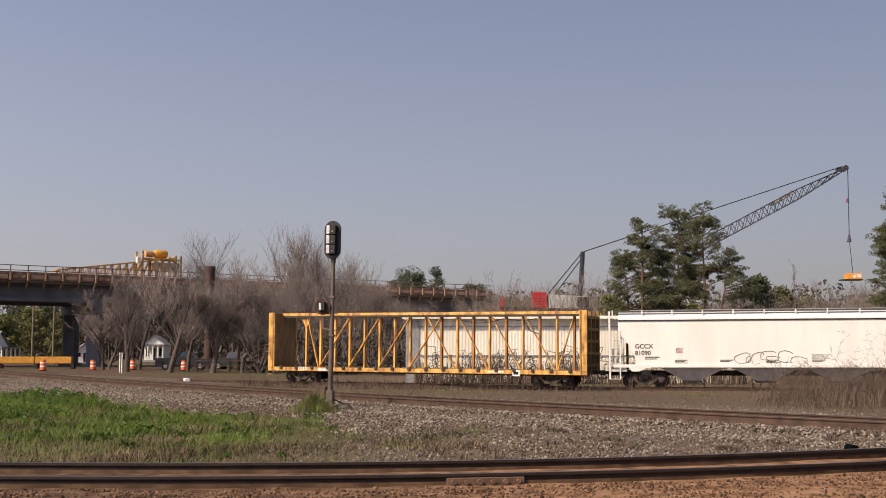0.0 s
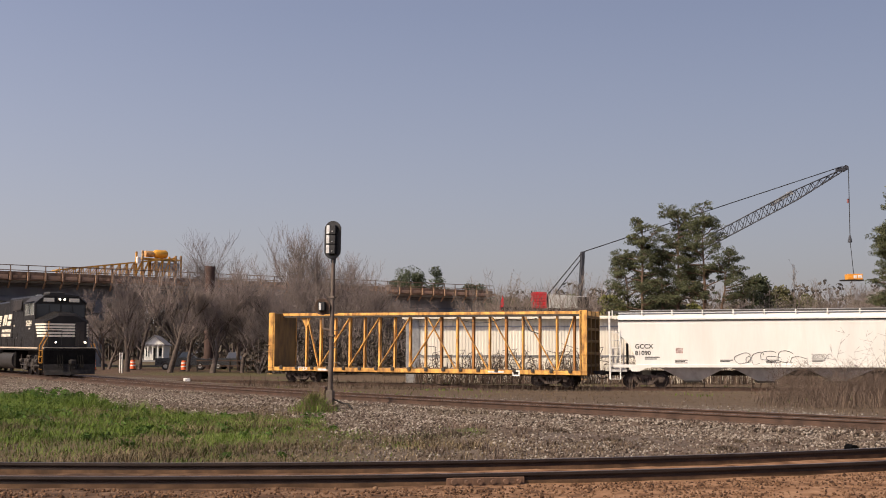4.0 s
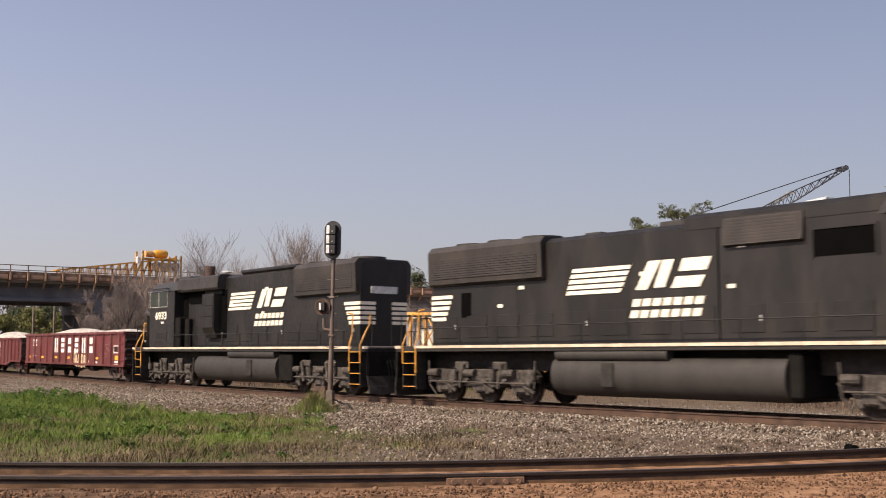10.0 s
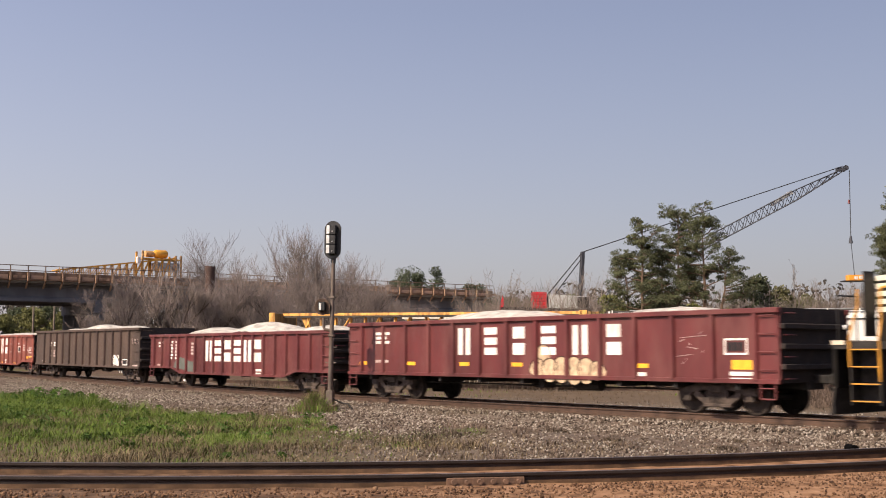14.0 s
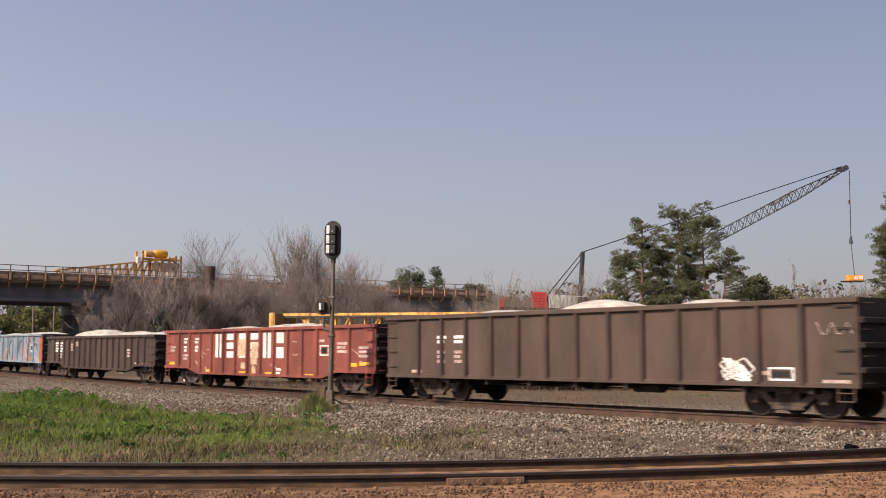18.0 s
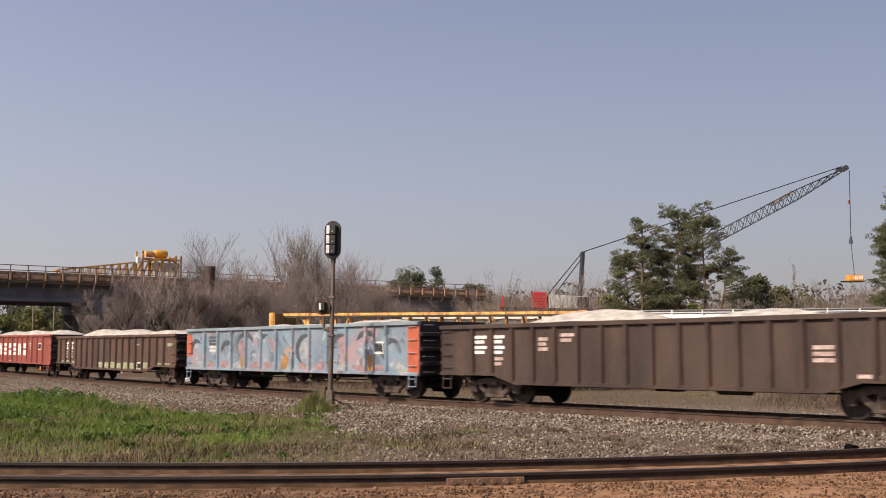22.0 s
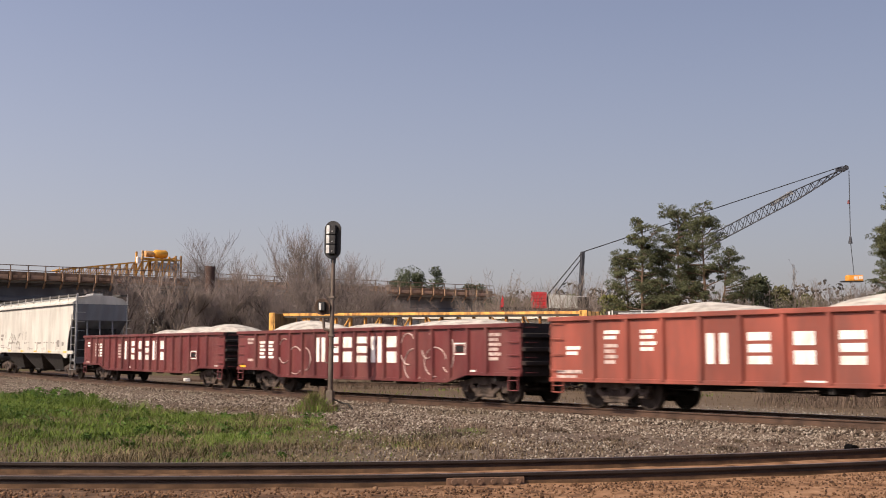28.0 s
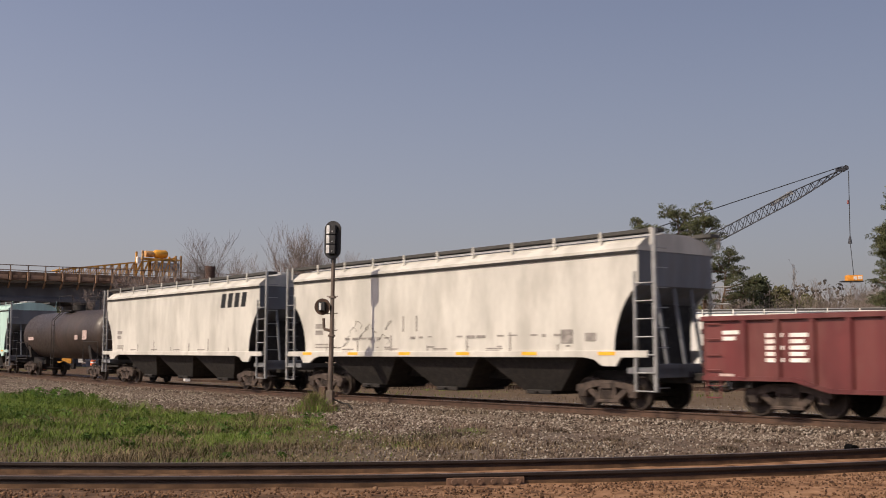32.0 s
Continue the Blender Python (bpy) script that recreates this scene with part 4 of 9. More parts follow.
def covered_hopper(label, length, paint, end_paint, sign=False, group="covered hoppers of the train", name="covered_hopper", reflect=False, number=None, clean=False):
    car = thing(name, label, "hopper car", group)
    hl, w = length / 2, 1.5
    zs, zr = (1.3, 3.98) if clean else (1.47, 4.13)
    a = hl - 0.55
    bow = 0.06

    def side_ring(x, lift=0.0):
        return [(x, -w + 0.02, zs), (x, -w - bow * 0.6, (zs + zr) / 2), (x, -w, zr), (x, -w + 0.28, zr + 0.26), (x, -0.55, zr + 0.42), (x, 0.55, zr + 0.42), (x, w - 0.28, zr + 0.26), (x, w, zr), (x, w + bow * 0.6, (zs + zr) / 2), (x, w - 0.02, zs)]

    # body with sloped end sheets: the lower end corners are cut back in a curve
    n = 7
    for s in (-1, 1):
        out = [(-a, zr)]
        for i in range(n + 1):
            t = i / n
            out.append((-a + (1.0 if clean else 0.85) * math.sin(t * math.pi / 2) ** 1.5, zr - 0.95 - (zr - zs - 0.95) * (1 - math.cos(t * math.pi / 2))))
        out += [(-p, q) for p, q in reversed(out)]
        m = Mesh()
        ya, yb = sorted((s * w, s * (w - 0.03)))
        m.prism(out, ya, yb, "y")
        part("side", m, paint, car, "smooth curved steel side")
    for s in (-1, 1):
        sheets = Mesh()
        sheets.add([(s * a, -w + 0.02, zr + 0.02), (s * a, w - 0.02, zr + 0.02), (s * a, w - 0.02, zr - 0.95), (s * a, -w + 0.02, zr - 0.95), (s * (a - 2.6), w - 0.02, zs - 0.05), (s * (a - 2.6), -w + 0.02, zs - 0.05)],
                   [(0, 1, 2, 3), (3, 2, 4, 5)])
        part("end_sheet", sheets, end_paint, car, "sloped end sheet")
    roof = Mesh()
    prof = [(-w - 0.03, zr - 0.06), (-w - 0.03, zr + 0.02), (-w + 0.3, zr + 0.27), (-0.5, zr + 0.42), (0.5, zr + 0.42), (w - 0.3, zr + 0.27), (w + 0.03, zr + 0.02), (w + 0.03, zr - 0.06)]
    roof.prism(prof, -a - 0.02, a + 0.02)
    part("roof", roof, paint, car)
    # black strips draw the seam and the shadow under the roof edge
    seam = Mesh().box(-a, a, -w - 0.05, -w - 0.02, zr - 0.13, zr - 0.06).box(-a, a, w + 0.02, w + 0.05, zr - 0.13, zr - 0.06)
    part("roof_angle", seam, M_DARK, car, "dark strip painted as the shadow line under the roof edge")
    for s in (-1, 1):
        m = Mesh()
        ya = s * 1.14
        m.box(-hl + 0.15, hl - 0.15, ya - 0.2, ya + 0.2, zr + 0.39, zr + 0.48)
        part("running_board", m, M_BOARD_SHADE, car, "roof walkway painted dark as its shadow side")
        for i in range(11):
            x = -hl + 0.22 + (2 * hl - 0.44) * i / 10
            o = s * 0.225
            part("walkway_bracket", Mesh().box(x - 0.035, x + 0.035, ya + o - 0.02, ya + o + 0.02, zr + 0.05, zr + 0.5), paint, car)
    hatch = Mesh().box(-a + 0.6, a - 0.6, -0.3, 0.3, zr + 0.42, zr + 0.55, 0.03)
    part("hatch_trough", hatch, M_GALV, car)
    for s in (-1, 1):
        ya, yb = sorted((s * (w - 0.02), s * (w + 0.06)))
        sill = Mesh().box(-hl + 0.25, hl - 0.25, ya, yb, zs - 0.12, zs + 0.06, 0.012)
        for k in (-1, 1):
            p = [(k * (hl - 1.1), zs - 0.1), (k * (hl - 2.5), zs - 0.1), (k * (hl - 2.05), zs - 0.17), (k * (hl - 1.75), zs - 0.34), (k * (hl - 1.3), zs - 0.34), (k * (hl - 1.2), zs - 0.2)]
            sill.prism(p if k > 0 else p[::-1], ya, yb, "y")
        part("side_sill", sill, paint, car)
    for k in (-1, 1):
        cav = Mesh()
        cav.box(min(k * hl, k * (hl - 1.0)) if k > 0 else -hl, hl if k > 0 else -hl + 1.0, -w + 0.05, w - 0.05, 0.95, 1.1)
        cav.box(k * hl - 0.06 if k > 0 else -hl, hl if k > 0 else -hl + 0.06, -w + 0.02, w - 0.02, 0.85, 1.2, 0.01)
        part("end_platform", cav, end_paint, car)
    for k in (-1, 1):
        for s in (-1, 1):
            fr = Mesh()
            fr.box(min(k * hl, k * (hl - 0.1)), max(k * hl, k * (hl - 0.1)), s * (w - 0.04) - 0.04, s * (w - 0.04) + 0.04, 0.5, zr + (0.45 if s < 0 else -1.7))
            fr.box(min(k * (hl - 0.62), k * (hl - 0.68)), max(k * (hl - 0.62), k * (hl - 0.68)), s * (w + 0.02) - 0.03, s * (w + 0.02) + 0.03, 0.5, zr - 0.6)
            for i in range(7):
                z = 0.52 + i * 0.45
                fr.tube((k * (hl - 0.05), s * (w + 0.03), z), (k * (hl - 0.65), s * (w + 0.03), z), 0.018, n=6)
            for i in range(8 if s < 0 else 4):
                z = 0.6 + i * 0.5
                fr.tube((k * (hl - 0.03), s * (w - 0.05), z), (k * (hl - 0.03), s * (w - 0.5), z), 0.015, n=6)
            part("end_ladder", fr, M_GALV if not clean else paint, car, "corner post with ladder rungs")
        m = Mesh()
        for i in range(3):
            m.beam((k * (hl - 0.3), (-0.7 + 0.7 * i), 1.1), (k * (a - 0.1), (-0.7 + 0.7 * i), zr - 0.95), 0.07)
        part("end_brace", m, end_paint, car)
        # added black panel: puts shade under the end slope and closes the view through
        part("end_panel", Mesh().box(min(k * (hl - 0.95), k * (hl - 1.0)), max(k * (hl - 0.95), k * (hl - 1.0)), -1.05, 1.05, 1.1, zr - 1.4), M_DARK, car, "black panel added to shade the end under the slope")
        add_coupler(car, k * hl, k)
        add_truck(car, k * (hl - 2.05), 0.88)
    for i in range(3):
        x, k = (i - 1) * (length - 7.0) / 2.6, 0.42 if clean else 0.75
        m = Mesh()
        hw = (length - 6.4) / 5.3
        m.loft([[(x - hw, -w + 0.06, zs), (x + hw, -w + 0.06, zs), (x + hw, w - 0.06, zs), (x - hw, w - 0.06, zs)],
                [(x - k, -0.85, 0.42), (x + k, -0.85, 0.42), (x + k, 0.85, 0.42), (x - k, 0.85, 0.42)]])
        # the train's hoppers get undergear black here for their dark undersides
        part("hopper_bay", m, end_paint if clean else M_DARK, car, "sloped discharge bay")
        g = Mesh().box(x - 0.5, x + 0.5, -1.0, 1.0, 0.32, 0.44, 0.02).tube((x, -1.15, 0.38), (x, 1.15, 0.38), 0.03)
        part("outlet_gate", g, M_DARK, car)
    part("centre_sill", Mesh().box(-hl, hl, -0.28, 0.28, 0.7, 1.0), M_DARK, car)
    y = -w - 0.004
    if reflect:
        for i in range(6):
            x = -hl + 1.6 + (length - 3.2) * i / 5
            part("reflector", plate(Mesh(), x - 0.3, x + 0.3, zs - 0.06, zs + 0.03, -w - 0.062), M_REFLECT, car)
    m = Mesh()
    if not clean:
        word_bars(m, -a + 1.5, 2.5, 0.6, 2, y, 0.16, 0.07)
    word_bars(m, -a + 1.5, 1.8, 0.85, 2, y, 0.05, 0.05)
    for i in range(4):
        word_bars(m, -a + 3.2 + i * 2.5, 1.62, 0.7, 2 if i % 2 else 3, y, 0.04, 0.035)
    for i in range(0 if clean else 7):
        plate(m, -a + 2.2 + i * 1.9, -a + 2.26 + i * 1.9, 1.5, 1.5 + 0.2 + 0.35 * (i * 7 % 3) / 2, y)
    part("stencils", m, M_SIGNAL if clean else M_STENCIL, car)
    return car


def tank_car(label, length):
    car = thing("tank_car", label, "tank car", "tank car of the train")
    hl, r, zc = length / 2, 1.36, 2.42
    prof = [(0.02, -hl + 0.55), (0.6, -hl + 0.6), (1.0, -hl + 0.75), (1.25, -hl + 0.98), (r, -hl + 1.3), (r, -2.0), (r + 0.012, -1.98), (r + 0.012, 1.98), (r, 2.0), (r, hl - 1.3), (1.25, hl - 0.98), (1.0, hl - 0.75), (0.6, hl - 0.6), (0.02, hl - 0.55)]
    part("tank", Mesh().lathe_x(0, zc, prof, 40), M_TANK, car, "round tank with dished ends", True)
    m = Mesh().box(-0.9, 0.9, -0.75, 0.75, zc + r - 0.03, zc + r + 0.02)
    m.tube((0, 0, zc + r), (0, 0, zc + r + 0.35), 0.35, n=18)
    for s in (-1, 1):
        m.path([(-1.2, s * 0.8, zc + r - 0.2), (-1.2, s * 0.8, zc + r + 0.85), (1.2, s * 0.8, zc + r + 0.85), (1.2, s * 0.8, zc + r - 0.2)], 0.02)
    part("dome_platform", m, M_DARK, car, "manway dome with railing")
    for s in (-1, 1):
        u = Mesh().box(min(s * hl, s * (hl - 2.6)), max(s * hl, s * (hl - 2.6)), -0.35, 0.35, 0.68, 1.12, 0.02)
        u.box(min(s * hl, s * (hl - 0.08)), max(s * hl, s * (hl - 0.08)), -1.4, 1.4, 0.8, 1.1, 0.01)
        u.prism([(-1.1, 1.1), (1.1, 1.1), (1.25, 2.0), (-1.25, 2.0)], s * (hl - 2.3), s * (hl - 1.9))
        part("stub_sill", u, M_DARK, car)
        h = Mesh().path([(s * (hl - 0.1), -1.42, 1.1), (s * (hl - 0.1), -1.42, 2.0), (s * (hl - 2.4), -1.42, 2.0), (s * (hl - 2.4), -1.42, 1.0), (s * (hl - 0.1), -1.42, 1.0)], 0.022)
        ladder(h, s * (hl - 0.3), -1.42, 0.5, 1.1, 0.4, 3)
        part("handrail", h, M_DARK, car)
        add_coupler(car, s * hl, s)
        add_truck(car, s * (hl - 1.75), 0.88)
    lad = ladder(Mesh(), 0, -r - 0.12, 0.7, zc + 0.9, 0.45, 8)
    lad.path([(-0.23, -r - 0.12, 0.6), (-0.23, -r - 0.12, zc + 0.8), (-0.23, -0.9, zc + r)], 0.02).path([(0.23, -r - 0.12, 0.6), (0.23, -r - 0.12, zc + 0.8), (0.23, -0.9, zc + r)], 0.02)
    part("side_ladder", lad, M_DARK, car)
    for x, w, h in ((-5.3, 1.1, 0.2), (4.9, 0.7, 0.5), (3.6, 0.5, 0.25)):
        m = Mesh()
        ya = -math.sqrt(r * r - 0.04) - 0.012
        plate(m, x, x + w, zc - 0.3, zc - 0.3 + h, ya - 0.01)
        part("stencils", m, M_FADED, car)
    return car



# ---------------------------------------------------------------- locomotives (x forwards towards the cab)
# flat black that paints the unlit depth of vents, recesses and gaps
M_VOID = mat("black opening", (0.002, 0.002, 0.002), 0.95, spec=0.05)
M_LOCOTRUCK = mat("dust-coated cast truck frame", (0.074, 0.062, 0.053), 0.75, 0.1, 0.45, 6, grime=(0.022, 0.018, 0.015), grime_amount=0.8, bump=0.4)


def loco_truck(car, x, flip):
    """Three-axle truck: cast frame with pedestals, springs, brake cylinders."""
    r, sp = 0.52, 1.68
    m = Mesh()
    for s in (-1, 1):
        ya, yb = sorted((s * 0.95, s * 1.12))
        top = [(-2.45, 0.78), (-2.3, 1.0), (-1.2, 0.98), (-0.9, 0.86), (0.5, 0.86), (0.8, 0.98), (2.2, 1.0), (2.4, 0.8), (2.3, 0.62), (1.2, 0.6), (0.85, 0.48), (-0.85, 0.48), (-1.2, 0.6), (-2.3, 0.62)]
        m.prism(top, ya, yb, "y")
        for k in (-1, 0, 1):
            cx = k * sp
            m.box(cx - 0.2, cx + 0.2, ya - 0.03, yb + 0.05, r - 0.2, r + 0.2, 0.05)
            for e in (-1, 1):
                m.loft([[(cx + e * 0.32 - 0.1, s * 1.0, 0.62), (cx + e * 0.32 + 0.1, s * 1.0, 0.62), (cx + e * 0.32 + 0.1, s * 1.14, 0.62), (cx + e * 0.32 - 0.1, s * 1.14, 0.62)],
                        [(cx + e * 0.26 - 0.07, s * 1.0, 0.28), (cx + e * 0.26 + 0.07, s * 1.0, 0.28), (cx + e * 0.26 + 0.07, s * 1.12, 0.28), (cx + e * 0.26 - 0.07, s * 1.12, 0.28)]])
            m.tube((cx + 0.55, s * 1.2, 0.7), (cx + 0.55, s * 1.2, 0.98), 0.11)
            m.tube((cx - 0.6, s * 1.22, 0.88), (cx - 0.15, s * 1.22, 0.88), 0.12)
            m.beam((cx + 0.2, s * 1.2, 0.55), (cx + 0.62, s * 1.2, 0.35), 0.07)
            for q in (-0.09, 0.09):
                m.tube((cx + q, s * 1.1, 0.66), (cx + q, s * 1.1, 0.9), 0.07)
        m.tube((-2.2, s * 1.25, 0.62), (2.2, s * 1.25, 0.6), 0.028)
        for k in (-0.84, 0.84):
            m.box(k - 0.3, k + 0.3, min(s * 1.1, s * 1.2), max(s * 1.1, s * 1.2), 0.98, 1.22, 0.04)
            m.tube((k, s * 1.24, 0.45), (k + 0.18, s * 1.24, 1.15), 0.06)
            m.beam((k - 0.35, s * 1.17, 0.5), (k + 0.35, s * 1.17, 0.72), 0.09)
        m.path([(-2.35, s * 1.2, 1.25), (-2.3, s * 1.2, 0.5), (-2.1, s * 1.1, 0.2)], 0.03).path([(2.35, s * 1.2, 1.25), (2.3, s * 1.2, 0.5), (2.1, s * 1.1, 0.2)], 0.03)
        m.beam((-1.0, s * 1.16, 1.0), (0.3, s * 1.16, 0.62), 0.1)
    m.box(-0.4, 0.4, -1.15, 1.15, 0.75, 1.0, 0.03)
    tr = part("truck", m, M_LOCOTRUCK, car, "dusty three-axle power truck")
    tr.matrix_basis = pose(x, 0, 0)
    for k in (-1, 0, 1):
        w = part("wheelset", shared(("wheel", r), lambda: wheelset_mesh(r)), None, tr)
        w.matrix_basis = pose(k * sp, 0, r)
        WHEELSETS.append((w, k * sp, r))


def steps(car, x, s, side, w=0.62, tall=False, low=False):
    """A stepwell at a corner with treads and a bent yellow handrail pair."""
    m = Mesh()
    for i in range(4):
        z = 0.42 + i * 0.36
        m.box(x - w / 2, x + w / 2, min(side * 1.49, side * 1.2), max(side * 1.49, side * 1.2), z, z + 0.03)
        part("tread_edge", Mesh().box(x - w / 2, x + w / 2, min(side * 1.52, side * 1.49), max(side * 1.52, side * 1.49), z + 0.005, z + 0.03), M_YELLOW, car, "yellow tread edge")
    part("step_treads", m, M_DARK, car)
    well = Mesh().box(x - w / 2 - 0.03, x - w / 2, min(side * 1.52, side * 1.1), max(side * 1.52, side * 1.1), 0.35, 1.65)
    well.box(x + w / 2, x + w / 2 + 0.03, min(side * 1.52, side * 1.1), max(side * 1.52, side * 1.1), 0.35, 1.65)
    well.box(x - w / 2, x + w / 2, min(side * 1.14, side * 1.1), max(side * 1.14, side * 1.1), 0.35, 1.65)
    part("stepwell", well, M_DARK, car)
    for e in (-1, 1):
        xx = x + e * (w / 2 + 0.02)
        if tall and e == s:
            pts = [(xx, side * 1.53, 0.8), (xx, side * 1.53, 1.75), (xx + s * 0.08, side * 1.32, 2.2), (xx + s * 0.12, side * 1.2, 2.5)]
        elif tall:
            pts = [(xx, side * 1.53, 0.8), (xx, side * 1.53, 1.8), (xx + s * 0.36, side * 1.27, 2.45), (xx + s * 0.42, side * 1.16, 2.7), (xx + s * 0.42, side * 1.14, 3.2)]
        elif low:
            pts = [(xx, side * 1.53, 0.8), (xx, side * 1.53, 1.75), (xx, side * 1.45, 1.95)]
        elif e == s:
            pts = [(xx, side * 1.53, 1.15), (xx, side * 1.53, 1.75), (xx, side * 1.3, 2.2), (xx, side * 1.14, 2.45), (xx, side * 1.12, 2.8)]
        else:
            pts = [(xx, side * 1.53, 0.85), (xx, side * 1.53, 1.75), (xx, side * 1.42, 2.1), (xx, side * 1.4, 2.8), (xx - s * 0.3, side * 1.4, 2.84)]
        part("handrail", Mesh().path(pts, 0.025, 8), M_YELLOW, car, "bent yellow grab rail")


def turned(mesh, flip):
    """Carries marks made for the -y side over to the +y side of a car that runs backwards."""
    if flip:
        mesh.v = [(-a, -b, c) for a, b, c in mesh.v]
    return mesh


def grown(mesh, x, z, k):
    mesh.v = [(x + (a - x) * k * 1.06, b, z + (c - z) * k * 0.74) for a, b, c in mesh.v]
    return mesh


def speed_emblem(car, x, z, y, flip):
    """Five tapering cream bars and a pair of plain blocks, with two rows of small bars below."""
    for i in range(5):
        zz = z + 0.62 - i * 0.17
        lean, cut = (4 - i) * 0.045, i * 0.065
        m = Mesh().prism([(x + lean, zz), (x + 1.8 - cut, zz), (x + 1.8 - cut + 0.05, zz + 0.12), (x + lean + 0.045, zz + 0.12)], y - 0.008, y, "y")
        part("speed_bar", turned(grown(m, x, z, 1.2), flip), M_STRIPE, car, "cream speed bar")
    for shape in (((1.95, -0.02), (2.25, -0.02), (2.62, 0.8), (2.3, 0.8)), ((2.42, 0.02), (2.7, 0.02), (2.95, 0.8), (2.66, 0.8)), ((2.85, -0.02), (3.55, -0.02), (3.68, 0.3), (2.98, 0.3)), ((3.04, 0.44), (3.72, 0.44), (3.84, 0.8), (3.16, 0.8))):
        m = Mesh().prism([(x + a, z + b) for a, b in shape], y - 0.008, y, "y")
        part("emblem_block", turned(grown(m, x, z, 1.2), flip), M_STRIPE, car, "plain cream emblem block")
    for k in range(2):
        for i in range(7):
            xx, zz = x + 1.85 + i * 0.26 - k * 0.06, z - 0.5 - k * 0.33
            m = Mesh().prism([(xx, zz), (xx + 0.2, zz), (xx + 0.25, zz + 0.22), (xx + 0.05, zz + 0.22)], y - 0.008, y, "y")
            part("name_bar", turned(grown(m, x, z, 1.2), flip), M_STRIPE, car)


def locomotive(label, number, wide_cab, length):
    car = thing("locomotive", label, "locomotive", "locomotives of the train")
    hl = length / 2 - 0.75                      # half length of the frame
    yw = 1.53
    deck = 1.68
    # frame, walkway edge and white stripe
    fr = Mesh().box(-hl, hl, -yw + 0.03, yw - 0.03, deck - 0.16, deck, 0.01).box(-hl + 0.4, hl - 0.4, -0.6, 0.6, 0.95, deck - 0.16)
    part("frame", fr, M_DARK, car, "black frame and walkway")
    for s in (-1, 1):
        st = Mesh().box(-hl + 1.0, hl - 1.35, min(s * yw, s * (yw - 0.05)), max(s * yw, s * (yw - 0.05)), deck - 0.055, deck + 0.025)
        part("sill_stripe", st, M_SILL, car, "cream stripe along the walkway edge")
    # long hood
    hw, ht = 0.98, 4.69
    flip = not wide_cab
    cab_x0 = hl - (4.75 if wide_cab else 4.45)
    hood = Mesh()
    hood.prism([(-hw, deck), (-hw, ht - 0.12), (-hw + 0.16, ht), (hw - 0.16, ht), (hw, ht - 0.12), (hw, deck)], -hl + 1.25, cab_x0)
    part("long_hood", hood, M_BLACK, car, "long black engine hood")
    # panel lines, doors and latches on the hood's near side
    for i in range(11):
        x = (-hl + 2.0 + i * (cab_x0 + hl - 3.0) / 10) * (-1 if flip else 1)
        d = turned(Mesh().box(x - 0.46, x + 0.46, -hw - 0.018, -hw, deck + 0.25, 2.6, 0.008), flip)
        door = part("engine_door", d, M_BLACK, car)
        part("latch", turned(Mesh().box(x + 0.36, x + 0.4, -hw - 0.035, -hw - 0.018, 2.2, 2.34), flip), M_SILVER if i % 4 == 0 else M_DARK, door)
    # flared radiator section at the rear, full body width
    rad = Mesh().prism([(-hw - 0.02, 3.52), (-1.16, 3.6), (-1.2, ht - 0.1), (-1.05, ht + 0.08), (1.05, ht + 0.08), (1.2, ht - 0.1), (1.16, 3.6), (hw + 0.02, 3.52)], -hl + 1.28, -hl + (6.3 if wide_cab else 5.5))
    part("radiator_housing", rad, M_DUST, car, "flared dusty radiator housing")
    for s in (-1, 1):
        g = Mesh()
        for i in range(9):
            z = 3.68 + i * 0.07
            g.box(-hl + 1.5, -hl + (6.1 if wide_cab else 5.3), min(s * 1.18, s * 1.196), max(s * 1.18, s * 1.196), z + 0.08, z + 0.135)
        part("radiator_grille", g, M_DUST, car)
    for k in range(3):
        f = Mesh().tube((-hl + 2.2 + k * 1.5, 0, ht + 0.08), (-hl + 2.2 + k * 1.5, 0, ht + 0.2), 0.62, n=24)
        part("roof_fan", f, M_ROOF, car, "round cooling fan", True)
    if wide_cab:
        part("dynamic_brake_housing", Mesh().prism([(-hw - 0.015, ht - 0.2), (-hw - 0.015, ht + 0.08), (-hw + 0.12, ht + 0.19), (hw - 0.12, ht + 0.19), (hw + 0.015, ht + 0.08), (hw + 0.015, ht - 0.2)], 0.45, cab_x0), M_BLACK, car, "raised black roof section")
        for s in (-1, 1):
            lv = part("intake_louvre", Mesh().prism([(s * hw, 3.97), (s * (hw + 0.14), 4.02), (s * (hw + 0.06), 4.66), (s * hw, 4.7)], 1.65, 3.8), M_DUST, car, "dusty brown intake louvre")
            for k in range(8):
                zz = 4.06 + k * 0.075
                yy = s * (hw + 0.14 - 0.08 * (zz - 4.02) / 0.64)
                part("slat", Mesh().box(1.7, 3.75, *sorted((yy - s * 0.02, yy + s * 0.006)), zz, zz + 0.05), M_DUST, lv)
            vt = part("hood_vent", Mesh().box(4.02, 5.5, *sorted((s * hw, s * (hw + 0.012))), 3.6, 4.2), M_VOID, car, "black plate painted as the unlit inside of a screened opening")
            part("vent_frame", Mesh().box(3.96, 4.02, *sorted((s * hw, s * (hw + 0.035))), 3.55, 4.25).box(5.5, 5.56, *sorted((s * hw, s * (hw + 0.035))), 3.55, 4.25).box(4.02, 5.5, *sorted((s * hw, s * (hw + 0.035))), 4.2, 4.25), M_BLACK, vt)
            part("door_window", Mesh().box(-8.05, -7.6, *sorted((s * hw, s * (hw + 0.012))), 2.55, 3.3), M_VOID, car, "black plate painted as the shade of a recessed door window")
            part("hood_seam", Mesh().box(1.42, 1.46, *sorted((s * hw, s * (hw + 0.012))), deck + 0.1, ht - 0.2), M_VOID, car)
    else:
